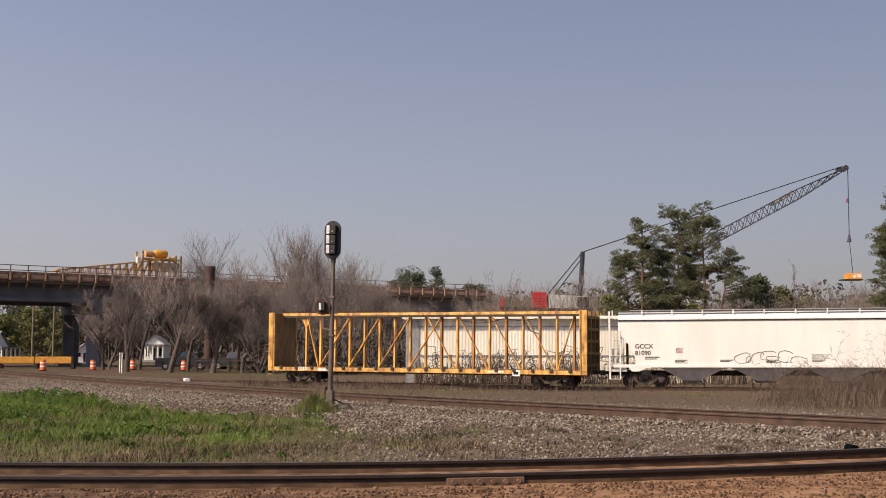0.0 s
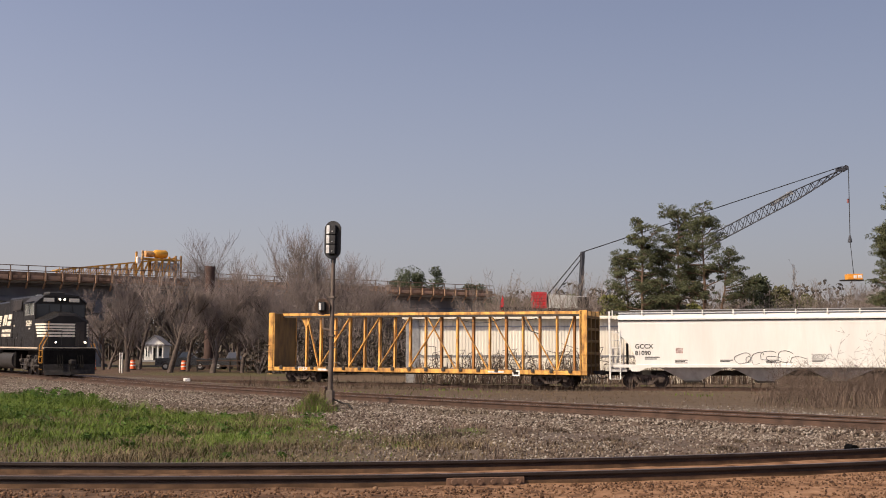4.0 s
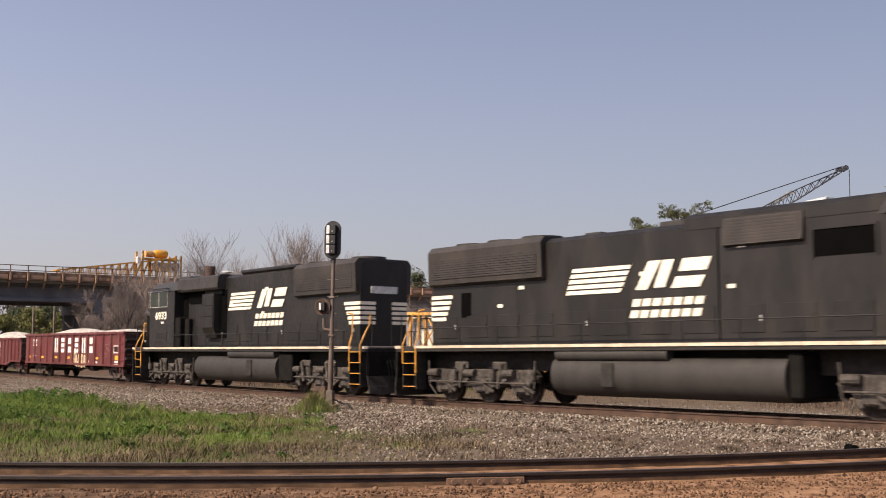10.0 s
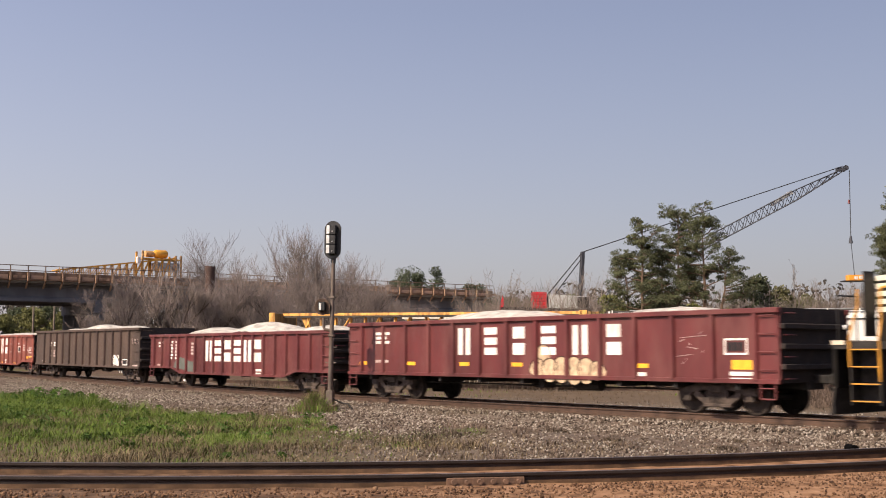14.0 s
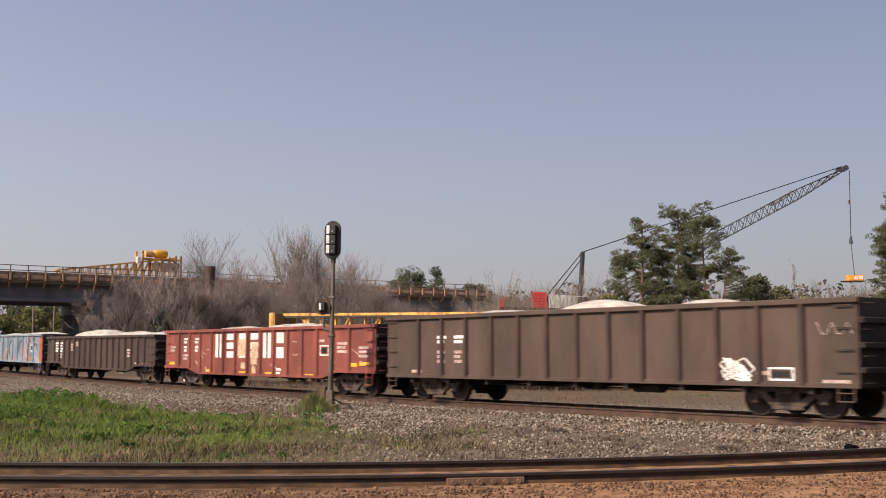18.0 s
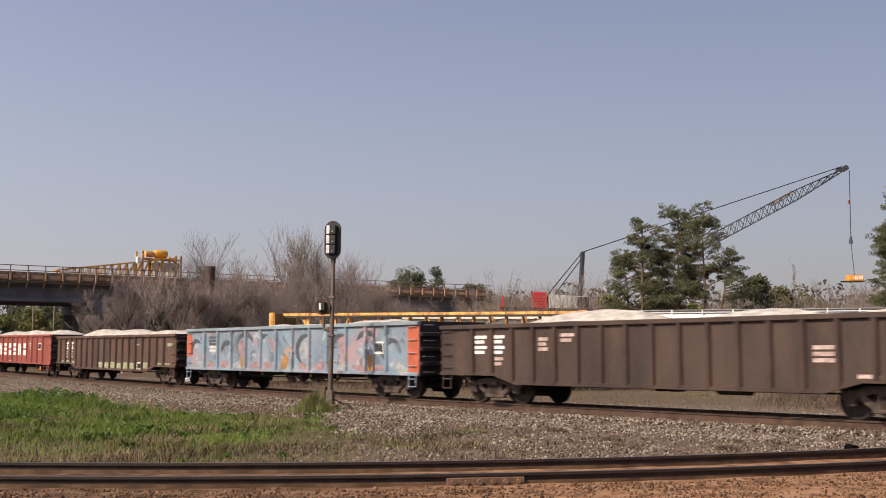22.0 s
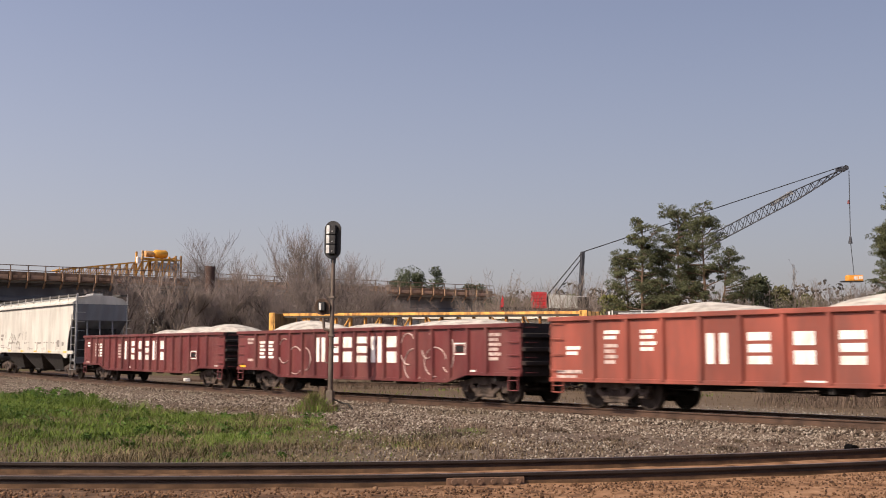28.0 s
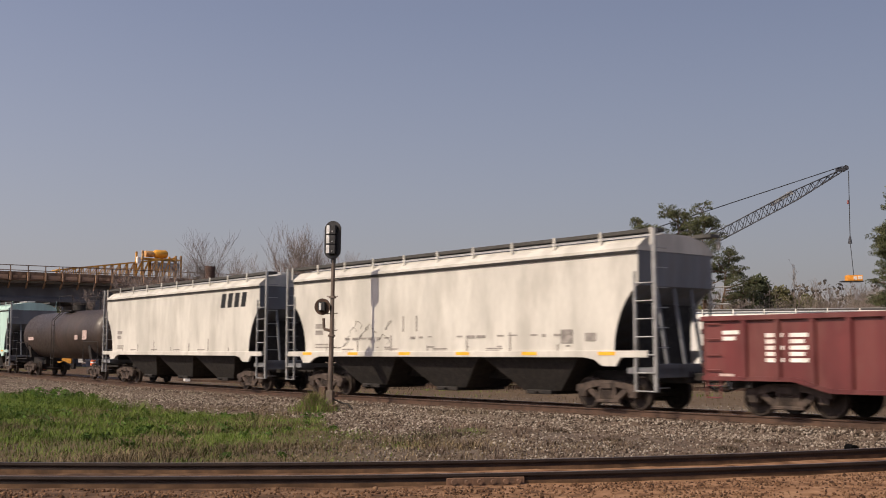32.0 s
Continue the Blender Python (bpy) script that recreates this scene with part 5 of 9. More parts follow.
        part("dynamic_brake_housing", Mesh().prism([(-hw - 0.34, 4.12), (-hw - 0.4, 4.2), (-hw - 0.36, ht - 0.03), (-hw - 0.2, ht + 0.05), (hw + 0.2, ht + 0.05), (hw + 0.36, ht - 0.03), (hw + 0.4, 4.2), (hw + 0.34, 4.12)], 1.45, cab_x0 - 0.1), M_DUST, car, "dusty brown-black housing")
        part("raised_roof", Mesh().box(-4.2, 0.25, -hw + 0.05, hw - 0.05, ht, ht + 0.16, 0.05), M_BLACK, car)
        part("hood_vent", Mesh().prism([(3.47, 3.6), (4.75, 3.6), (4.95, 3.75), (4.95, 4.11), (3.47, 4.11)], hw, hw + 0.05, "y"), M_VOID, car, "black plate painted as the unlit inside of a screened opening")
    part("exhaust_stack", Mesh().box(-0.9, 0.1, -0.3, 0.3, ht, ht + 0.2, 0.03), M_ROOF, car)
    part("silencer", Mesh().box(-3.6, -3.0, -0.25, 0.25, ht, ht + 0.14, 0.03), M_ROOF, car)
    if not wide_cab:
        duct = part("air_duct", Mesh().loft([[(1.85, hw, 2.1), (2.85, hw, 2.1), (2.85, hw + 0.2, 2.1), (1.85, hw + 0.2, 2.1)], [(1.8, hw, 2.5), (2.9, hw, 2.5), (2.9, hw + 0.36, 2.5), (1.8, hw + 0.36, 2.5)], [(1.78, hw, 3.95), (2.88, hw, 3.95), (2.88, hw + 0.38, 3.95), (1.78, hw + 0.38, 3.95)]]), M_BLACK, car, "tall tapered blower duct beside the hood")
        for z in (2.52, 3.0, 3.45):
            part("panel", Mesh().box(1.86, 2.82, hw + 0.375, hw + 0.395, z, z + 0.42, 0.008), M_BLACK, duct)
        # flat black plates paint the shade beside the duct and behind the cab
        part("recess", Mesh().box(1.3, 1.76, hw, hw + 0.03, deck + 0.4, 4.1), M_VOID, car, "black plate painted as the shaded recess beside the duct")
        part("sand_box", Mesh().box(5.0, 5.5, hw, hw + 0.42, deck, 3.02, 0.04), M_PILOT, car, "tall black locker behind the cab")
        part("cab_recess", Mesh().box(5.02, 5.5, hw, hw + 0.03, 3.03, 4.55), M_VOID, car, "black plate painted as the shaded gap behind the cab")
        part("locker", Mesh().box(4.55, 4.98, hw, hw + 0.2, deck, 2.95, 0.03), M_PILOT, car)
        for k in range(9):
            part("louvre", Mesh().box(6.3, 7.45, 1.42, 1.435, 1.95 + 0.05 * k, 1.975 + 0.05 * k), M_DARK, car)
    # cab
    cw = 1.5 if wide_cab else 1.42
    cz = 4.85 if wide_cab else 4.72
    c1 = hl - (2.15 if wide_cab else 1.75)
    cab = Mesh()
    cab.prism([(-cw, deck), (-cw, cz - 0.52), (-cw + 0.5, cz - 0.08), (-0.4, cz), (0.4, cz), (cw - 0.5, cz - 0.08), (cw, cz - 0.52), (cw, deck)], cab_x0, c1)
    part("cab", cab, M_BLACK, car, "black crew cab")
    rf = Mesh().prism([(-cw - 0.04, cz - 0.5), (-cw + 0.5, cz - 0.04), (-0.4, cz + 0.04), (0.4, cz + 0.04), (cw - 0.5, cz - 0.04), (cw + 0.04, cz - 0.5), (cw - 0.5, cz - 0.1), (-cw + 0.5, cz - 0.1)], cab_x0 - (0.1 if wide_cab else 0.5), c1 + (0.1 if wide_cab else 0.22))
    part("cab_roof", rf, M_ROOF, car)
    wz0, wz1 = (3.66, 4.3) if wide_cab else (3.54, 4.24)
    for s in (-1, 1):
        y = s * (cw + 0.004)
        for x0, x1, pane in ((cab_x0 + 0.5, cab_x0 + 0.84, M_CABGLASS), (cab_x0 + 0.98, cab_x0 + 1.26, M_CABDARK), (cab_x0 + 1.32, cab_x0 + 1.66, M_CABDARK), (c1 - 0.72, c1 - 0.22, M_CABGLASS)) if wide_cab else ((cab_x0 + 0.72, cab_x0 + 1.62, M_CABDARK), (cab_x0 + 1.72, c1 - 0.1, M_CABDARK)):
            win = part("cab_window", Mesh().box(x0, x1, min(y, y + s * 0.012), max(y, y + s * 0.012), wz0, wz1), pane, car)
            f = Mesh()
            a, b = min(y, y + s * 0.03), max(y, y + s * 0.03)
            g = 0.035 if wide_cab else 0.024
            f.box(x0 - g, x0, a, b, wz0 - g, wz1 + g).box(x1, x1 + g, a, b, wz0 - g, wz1 + g).box(x0, x1, a, b, wz0 - g, wz0).box(x0, x1, a, b, wz1, wz1 + g)
            part("window_frame", f, M_ALU, win)
        part("window_visor", Mesh().box(cab_x0 + 0.5, c1 - 0.15, min(y, y + s * 0.14), max(y, y + s * 0.14), wz1 + 0.1, wz1 + 0.13), M_ROOF, car)
    # windscreen on the cab's face
    face_x = c1 + 0.004
    for s in (-1, 1):
        for a, b in ((0.04, 0.66), (0.7, 1.42 if wide_cab else 1.3)):
            ya, yb = sorted((s * a, s * b))
            part("windscreen", Mesh().box(face_x, face_x + 0.012, ya, yb, 3.52, 4.28), M_GLASS, car)
    # nose
    nw, nz = (1.3, 3.35) if wide_cab else (0.72, 3.25)
    nx = hl - (0.88 if wide_cab else 0.55)
    nose = Mesh()
    slope, cham = (0.12, 0.1) if wide_cab else (0.2, 0.35)
    nose.loft([[(c1, -cw if wide_cab else -nw, deck), (c1, -cw if wide_cab else -nw, nz), (c1, -0.45, nz + 0.5 if wide_cab else nz), (c1, 0.45, nz + 0.5 if wide_cab else nz), (c1, cw if wide_cab else nw, nz), (c1, cw if wide_cab else nw, deck)],
               [(nx - cham, -nw, deck), (nx - cham, -nw, nz - 0.05), (nx - cham, -0.5, nz + 0.36 if wide_cab else nz), (nx - cham, 0.5, nz + 0.36 if wide_cab else nz), (nx - cham, nw, nz - 0.05), (nx - cham, nw, deck)],
               [(nx, -nw + slope, deck), (nx, -nw + slope, nz - (0.12 if wide_cab else 0.45)), (nx, -0.45, nz + (0.22 if wide_cab else -0.3)), (nx, 0.45, nz + (0.22 if wide_cab else -0.3)), (nx, nw - slope, nz - (0.12 if wide_cab else 0.45)), (nx, nw - slope, deck)]])
    part("nose", nose, M_BLACK, car, "blunt front nose")
    # striped nose and rear bands
    for s in (-1, 1):
        for i in range(5):
            z = 2.32 + i * 0.17
            m = Mesh()
            yo = nw + 0.012
            cutb = (4 - i) * 0.12
            m.add([(nx - cham - 0.01, s * yo, z), (nx - cham - 0.01, s * yo, z + 0.11), (nx + 0.012, s * (nw - slope + 0.01), z + 0.11), (nx + 0.012, s * (nw - slope + 0.01), z)], [(0, 1, 2, 3)])
            t = (c1 + 0.1 + cutb * 0.6 - c1) / max(0.2, nx - cham - c1)
            yb = (cw if wide_cab else nw) * (1 - t) + nw * t + 0.012
            xb = c1 + 0.1 + cutb * 0.6
            m.add([(xb, s * yb, z), (xb - 0.03, s * yb, z + 0.11), (nx - cham - 0.01, s * yo, z + 0.11), (nx - cham - 0.01, s * yo, z)], [(0, 1, 2, 3)])
            part("nose_stripe", m, M_STRIPE, car, "cream safety stripe")
            m = Mesh()
            xe = -hl + 1.25
            m.box(xe - 0.0, xe + 1.0 - i * 0.0 - (4 - i) * 0.08, min(s * (hw + 0.006), s * (hw + 0.02)), max(s * (hw + 0.006), s * (hw + 0.02)), z + 0.15, z + 0.26)
            m.box(xe - 0.014, xe, min(s * 0.35, s * (hw + 0.02)), max(s * 0.35, s * (hw + 0.02)), z + 0.15, z + 0.26)
            part("rear_stripe", m, M_STRIPE, car, "cream safety stripe")
    for i in range(5 if wide_cab else 0):
        z = 2.32 + i * 0.17
        part("nose_stripe", Mesh().box(nx + 0.004, nx + 0.016, -nw + slope, 0.5, z, z + 0.11), M_STRIPE, car, "cream safety stripe")
    em = Mesh().box(nx + 0.017, nx + 0.035, 0.55, 1.05, 1.8, 3.2, 0.008)
    part("nose_door", em, M_DUST, car, "dusty black nose door")
    # lights
    hx = c1 + 0.1
    box = Mesh().box(hx - 0.05, hx + 0.12, -0.26, 0.26, cz - 0.4, cz - 0.16, 0.03)
    part("headlight_housing", box, M_BLACK, car)
    for s in (-1, 1):
        part("headlight", Mesh().tube((hx + 0.11, s * 0.14, cz - 0.28), (hx + 0.14, s * 0.14, cz - 0.28), 0.06, n=14), M_LAMP if wide_cab else M_SILVER, car)
        part("ditch_light", Mesh().tube((hl - 0.02, s * 0.85, 2.0), (hl + 0.05, s * 0.85, 2.0), 0.055, n=14), M_LAMP if wide_cab else M_SILVER, car)
        nb = Mesh().box(hx - 0.02, hx + 0.03, min(s * 0.45, s * 1.05), max(s * 0.45, s * 1.05), cz - 0.42, cz - 0.2)
        part("number_board", nb, M_STRIPE, car)
    rb = Mesh().box(-hl + 1.2, -hl + 1.26, -0.55, 0.55, 3.55, 3.8)
    part("number_board", rb, M_SILVER, car)
    # pilots, snow plough, couplers
    for s in (-1, 1):
        e = s * hl
        pl = Mesh().box(min(e, e - s * 0.1), max(e, e - s * 0.1), -1.5, 1.5, 0.7, deck, 0.02)
        for q in (-1, 1):
            pw = Mesh().loft([[(e, q * 1.5, 0.72), (e + s * 0.14, q * 0.02, 0.72), (e - s * 0.06, q * 0.02, 0.72), (e - s * 0.06, q * 1.5, 0.72)],
                              [(e + s * 0.04, q * 1.48, 0.4), (e + s * 0.22, q * 0.02, 0.4), (e, q * 0.02, 0.4), (e, q * 1.48, 0.4)],
                              [(e + s * 0.12, q * 1.44, 0.13), (e + s * 0.34, q * 0.02, 0.13), (e + s * 0.02, q * 0.02, 0.13), (e + s * 0.02, q * 1.44, 0.13)]])
            part("plough", pw, M_DARK, car, "curved dusty plough blade")
        part("pilot", pl, M_PILOT, car, "black pilot sheet")
        m = Mesh().box(min(e, e - s * 0.3), max(e, e - s * 0.3), -1.52, 1.52, deck - 0.06, deck + 0.03)
        part("end_platform", m, M_SILL, car)
        for q in (-1, 1):
            steps(car, e - s * (0.55 if wide_cab and s > 0 else 0.75), s, q, tall=wide_cab and s > 0 and q < 0, low=wide_cab and s > 0 and q > 0)
            for k in range(3):
                m = Mesh().path([(e + s * 0.03, q * (0.45 + k * 0.14), 1.25), (e + s * 0.2, q * (0.45 + k * 0.14), 0.7), (e + s * 0.24, q * (0.4 + k * 0.14), 0.5)], 0.025)
                part("air_hose", m, M_PILOT, car)
        for q in (-1, 1):
            part("end_railing", Mesh().path([(e - s * 0.05, q * 1.3, deck), (e - s * 0.05, q * 1.3, deck + 1.0), (e - s * 0.05, q * 0.5, deck + 1.0), (e - s * 0.05, q * 0.5, deck)], 0.02), M_BLACK, car)
        add_coupler(car, e + s * 0.05, s)
        loco_truck(car, s * (hl - 3.7), s)
    # handrails along the walkway
    for s in (-1, 1):
        rl = Mesh().path([(-hl + 1.3, s * (yw - 0.04), deck + 0.56), (cab_x0 - 0.1, s * (yw - 0.04), deck + 0.56)], 0.018)
        part("side_rail", rl, M_BLACK, car)
        for i in range(10):
            x = -hl + 1.5 + i * (cab_x0 + hl - 1.8) / 9
            part("stanchion", Mesh().tube((x, s * (yw - 0.04), deck), (x, s * (yw - 0.04), deck + 0.56), 0.02, n=6), M_BLACK, car)
    # fuel tank and air reservoir
    ft = Mesh().prism([(-0.95, 0.32), (-1.2, 0.38), (-1.38, 0.5), (-1.48, 0.68), (-1.5, 0.9), (-1.47, 1.1), (-1.38, 1.26), (-1.25, 1.34), (1.25, 1.34), (1.38, 1.26), (1.47, 1.1), (1.5, 0.9), (1.48, 0.68), (1.38, 0.5), (1.2, 0.38), (0.95, 0.32)], -3.75, 3.5 if wide_cab else 3.2)
    part("fuel_tank", ft, M_TANKGREY, car, "long dusty fuel tank", True)
    # added black block fills the dark, partly shaded zone at the tank's end
    xa, xb = (-4.75, -3.76) if flip else (3.51, 3.85)
    part("equipment_rack", Mesh().box(xa, xb, -1.36, 1.36, 0.42, 1.45, 0.05), M_PILOT, car, "black block added for the dark zone at the tank's end")
    for s in (-1, 1):
        rs = Mesh().tube((-3.6, s * 1.33, 1.42), (0.2, s * 1.33, 1.42), 0.165, n=16)
        part("air_reservoir", rs, M_TANKGREY, car, "", True)
        part("fuel_gauge", Mesh().box(-1.9, -1.5, min(s * 1.5, s * 1.53), max(s * 1.5, s * 1.53), 0.6, 1.2), M_DARK, car)
    # antenna, horn and air conditioner on the roof
    part("air_conditioner", Mesh().box(cab_x0 + 0.5, cab_x0 + 1.7, -0.5, 0.5, cz, cz + 0.22, 0.06), M_ROOF, car)
    hn = Mesh()
    for k in (-0.1, 0, 0.1):
        hn.tube((cab_x0 - 2.6, k, ht + 0.3), (cab_x0 - 2.1, k, ht + 0.3), 0.03, 0.07)
    part("horn", hn, M_SILVER, car)
    # emblem and number
    speed_emblem(car, -3.62 if wide_cab else -1.15, 3.1 if wide_cab else 3.27, -hw - 0.02, flip)
    sx = cab_x0 + 0.75 if wide_cab else -c1 + 0.75
    me = lettering(number, 0.33, M_STRIPE, "number")
    nb = part("number", me, None, car, "cream road number")
    me.transform(Matrix.Diagonal((1.35, 1, 1, 1)))
    nb.matrix_basis = pose(0, 0, 0, 0, 0, 180 if flip else 0) @ pose(sx - 0.1, -cw - 0.006, 2.98)
    part("builder_plate", turned(Mesh().box(sx + 0.55, sx + 0.85, -cw - 0.012, -cw, 2.78, 2.86), flip), M_STRIPE, car)
    for x, z in ((-5.5, 3.3), (-1.0, 3.45), (1.7, 3.0), (2.0, 3.95), (-6.4, 2.8)):
        part("label_plate", turned(Mesh().box(x, x + 0.22, -hw - 0.024, -hw, z, z + 0.1), flip), M_STRIPE, car)
    return car



# ---------------------------------------------------------------- parked cars on the siding
def centerbeam():
    m0 = Vector((-10.8, 73.3, float(side_z(-10.8)))), Vector((8.8, 64.9, float(side_z(8.8))))
    c, d = (m0[0] + m0[1]) / 2, m0[1] - m0[0]
    yaw, pit = math.atan2(d.y, d.x), -math.atan2(d.z, math.hypot(d.x, d.y))
    car = thing("centerbeam_flatcar", "empty yellow centerbeam flatcar with rust stains on a siding", "flatcar", "", Matrix.Translation(c) @ Euler((0, pit, yaw)).to_matrix().to_4x4())
    hl, w, top = 10.38, 1.42, 4.42
    for s in (-1, 1):
        y = sorted((s * w, s * (w - 0.1)))
        part("side_sill", Mesh().box(-hl, hl, *y, 0.72, 0.97, 0.015), M_BEAMY, car)
        for i in range(18):
            x = -hl + 0.7 + i * (2 * hl - 1.4) / 17
            part("winch", Mesh().box(x - 0.1, x + 0.1, min(s * w, s * (w + 0.09)), max(s * w, s * (w + 0.09)), 0.84, 1.06, 0.02), M_BEAMD, car, "dark strap winch")
    part("deck", Mesh().box(-hl, hl, -w + 0.1, w - 0.1, 0.86, 0.96).box(-hl, hl, -0.3, 0.3, 0.62, 0.86), M_BEAMD, car)
    for s in (-1, 1):
        e = s * hl
        b = Mesh().box(min(e, e - s * 0.09), max(e, e - s * 0.09), -w, w, 0.9, top)
        part("bulkhead", b, M_BULK, car, "rust-stained ochre end bulkhead")
        r = Mesh()
        for i in range(5):
            z = 1.2 + i * 0.7
            r.box(min(e, e + s * 0.28), max(e, e + s * 0.28), -w + 0.06, w - 0.06, z, z + 0.16, 0.02)
        for k in (-1, -0.33, 0.33, 1):
            r.box(min(e, e + s * 0.3), max(e, e + s * 0.3), k * (w - 0.1) - 0.07, k * (w - 0.1) + 0.07, 0.75, top)
        part("bulkhead_ribs", r, M_BULK, car)
        for k in (-1, 1):
            f = Mesh().box(min(e + s * 0.3, e - s * 0.14), max(e + s * 0.3, e - s * 0.14), min(k * w, k * (w - 0.08)), max(k * w, k * (w - 0.08)), 0.72, top + 0.04, 0.01)
            part("corner_post", f, M_BEAMY, car, "yellow corner post")
        for z in (0.5, 0.975, 1.45, 1.925, 2.4):
            part("rung", Mesh().tube((e + s * 0.14 - 0.18, -w - 0.05, z), (e + s * 0.14 + 0.18, -w - 0.05, z), 0.016, n=6), M_BEAMY, car)
        add_coupler(car, e + s * 0.3, s)
        add_truck(car, s * (hl - 2.0), 0.89)
    # centre beam: top chord, posts and diagonals
    part("top_chord", Mesh().box(-hl, hl, -0.3, 0.3, top - 0.14, top + 0.03, 0.015), M_BEAMY, car, "yellow top chord")
    part("chord_flange", Mesh().box(-hl + 0.1, hl - 0.1, -0.3, 0.3, top - 0.26, top - 0.14), M_BEAMD, car)
    xs = [-hl + 1.75 + i * (2 * hl - 2.6) / 17 for i in range(18)]
    for i, x in enumerate(xs):
        wide = 0.06 if i % 2 else 0.05
        ps = Mesh().box(x - wide, x + wide, -0.13, -0.1, 0.95, top - 0.14).box(x - wide, x + wide, 0.1, 0.13, 0.95, top - 0.14).box(x - 0.015, x + 0.015, -0.1, 0.1, 0.95, top - 0.14)
        part("post", ps, M_BEAMY if i < 9 or i % 2 == 0 else M_BEAMR, car)
        if i % 2 == 0 and i not in (8, 10):
            gs = Mesh().add([(x - 0.42, -0.14, top - 0.16), (x + 0.42, -0.14, top - 0.16), (x, -0.14, top - 0.95), (x - 0.42, -0.16, top - 0.16), (x + 0.42, -0.16, top - 0.16), (x, -0.16, top - 0.95)], [(0, 1, 2), (5, 4, 3), (0, 3, 4, 1), (1, 4, 5, 2), (2, 5, 3, 0)])
            if i == 0:
                part("gusset", gs, M_BEAMY, car, "triangular gusset plate")
    # diagonals lean towards the middle of the car
    lo, hi = 1.0, top - 0.3
    for a, b in ((0, 1), (3, 1), (5, 3), (7, 5), (9, 7)):
        up, dn = (xs[a], xs[b]) if a else (xs[0] + 0.15, xs[1] - 0.1)
        part("diagonal", Mesh().beam((up, -0.15, hi), (dn, -0.15, lo), 0.05, 0.17, (0, 1, 0)), M_BEAMY, car)
    for a, b in ((8, 10), (10, 12), (12, 14), (14, 16)):
        part("diagonal", Mesh().beam((xs[a] + 0.2, -0.15, hi), (xs[b] - 0.1, -0.15, lo), 0.05, 0.17, (0, 1, 0)), M_BEAMY, car)
    part("diagonal", Mesh().beam((xs[17], -0.15, hi), (xs[16] + 0.1, -0.15, lo), 0.05, 0.17, (0, 1, 0)), M_BEAMY, car)
    cb = Mesh()
    for a, b, sag in ((10, 13, 0.3), (13, 15, 0.15)):
        pts = [(xs[a] + (xs[b] - xs[a]) * t, -0.34, top - 0.35 - sag * 4 * t * (1 - t)) for t in (i / 8 for i in range(9))]
        cb.path(pts, 0.02)
    cb.path([(xs[14] + 0.2, -0.34, top - 0.5), (xs[14] + 0.5, -0.34, top - 1.1), (xs[15], -0.34, top - 1.3)], 0.03)
    part("loose_strap", cb, M_DARK, car, "loose dark tie-down strap")
    sg = Mesh()
    part("number_bars", word_bars(Mesh(), -hl + 3.4, 0.9, 0.75, 1, -w - 0.005, 0.13), M_WHITE, car)
    word_bars(sg, 4.6, 0.9, 1.0, 1, -w - 0.005, 0.1)
    part("stencils", sg, M_WHITE, car)
    ob = part("reporting_mark", lettering("TTZX", 0.21, M_WHITE, "reporting_mark"), None, car, "white reporting mark")
    ob.matrix_basis = pose(-hl + 1.9, -w - 0.006, 0.78)
    part("placard", Mesh().box(6.15, 6.6, -w - 0.03, -w - 0.015, 0.62, 0.95), M_WHITE, car, "white placard with a dark panel")
    part("placard_panel", Mesh().box(6.22, 6.53, -w - 0.036, -w - 0.031, 0.7, 0.88), M_DARK, car)
    return car


M_BEAMR = mat("rust-streaked yellow paint", (0.42, 0.18, 0.04), 0.7, 0, 0.3, 2, grime=(0.10, 0.045, 0.02), grime_amount=0.8, streak=4)
M_BULK = mat("rust-stained ochre steel", (0.20, 0.115, 0.035), 0.75, 0, 0.35, 1.5, grime=(0.06, 0.035, 0.02), grime_amount=0.7, streak=3)
centerbeam()
M_HOPCLEANEND = mat("grey-white end paint", (0.45, 0.44, 0.42), 0.6, 0, 0.2, 1.5, grime=(0.2, 0.17, 0.14), streak=4)
hop = covered_hopper("clean white covered hopper with black lettering parked on a siding", 17.5, M_HOPPERCLEAN, M_HOPCLEANEND, group="", clean=True)
_c = Vector((18.5, 63.8, float(side_z(18.5))))
hop.matrix_world = Matrix.Translation(_c) @ Euler((0, radians(-0.15), radians(-12.5))).to_matrix().to_4x4()
for text, z in (("GCCX", 2.28), ("81090", 1.9)):
    ob = part("reporting_mark", lettering(text, 0.25, M_SIGNAL, "reporting_mark"), None, hop, "black reporting mark")
    ob.matrix_basis = pose(-7.25, -1.506, z) @ Matrix.Diagonal((1.02, 1, 1, 1))
def bubble(x, z, w, h, lean, turns=1.0):
    """One rounded outline of the sprayed tag, drawn as a thin closed line."""
    z, h = z + 0.08, h * 1.3
    line = [(x + w * math.cos(a) * (1 + 0.12 * math.sin(3 * a + x)) + lean * math.sin(a), -1.512, z + h * math.sin(a) * (1 + 0.15 * math.cos(2 * a + x))) for a in (0.4 + turns * 6.2832 * i / 28 for i in range(29))]
    part("graffiti", Mesh().path(line, 0.014, 4), M_SIGNAL, hop, "thin black sprayed outline")


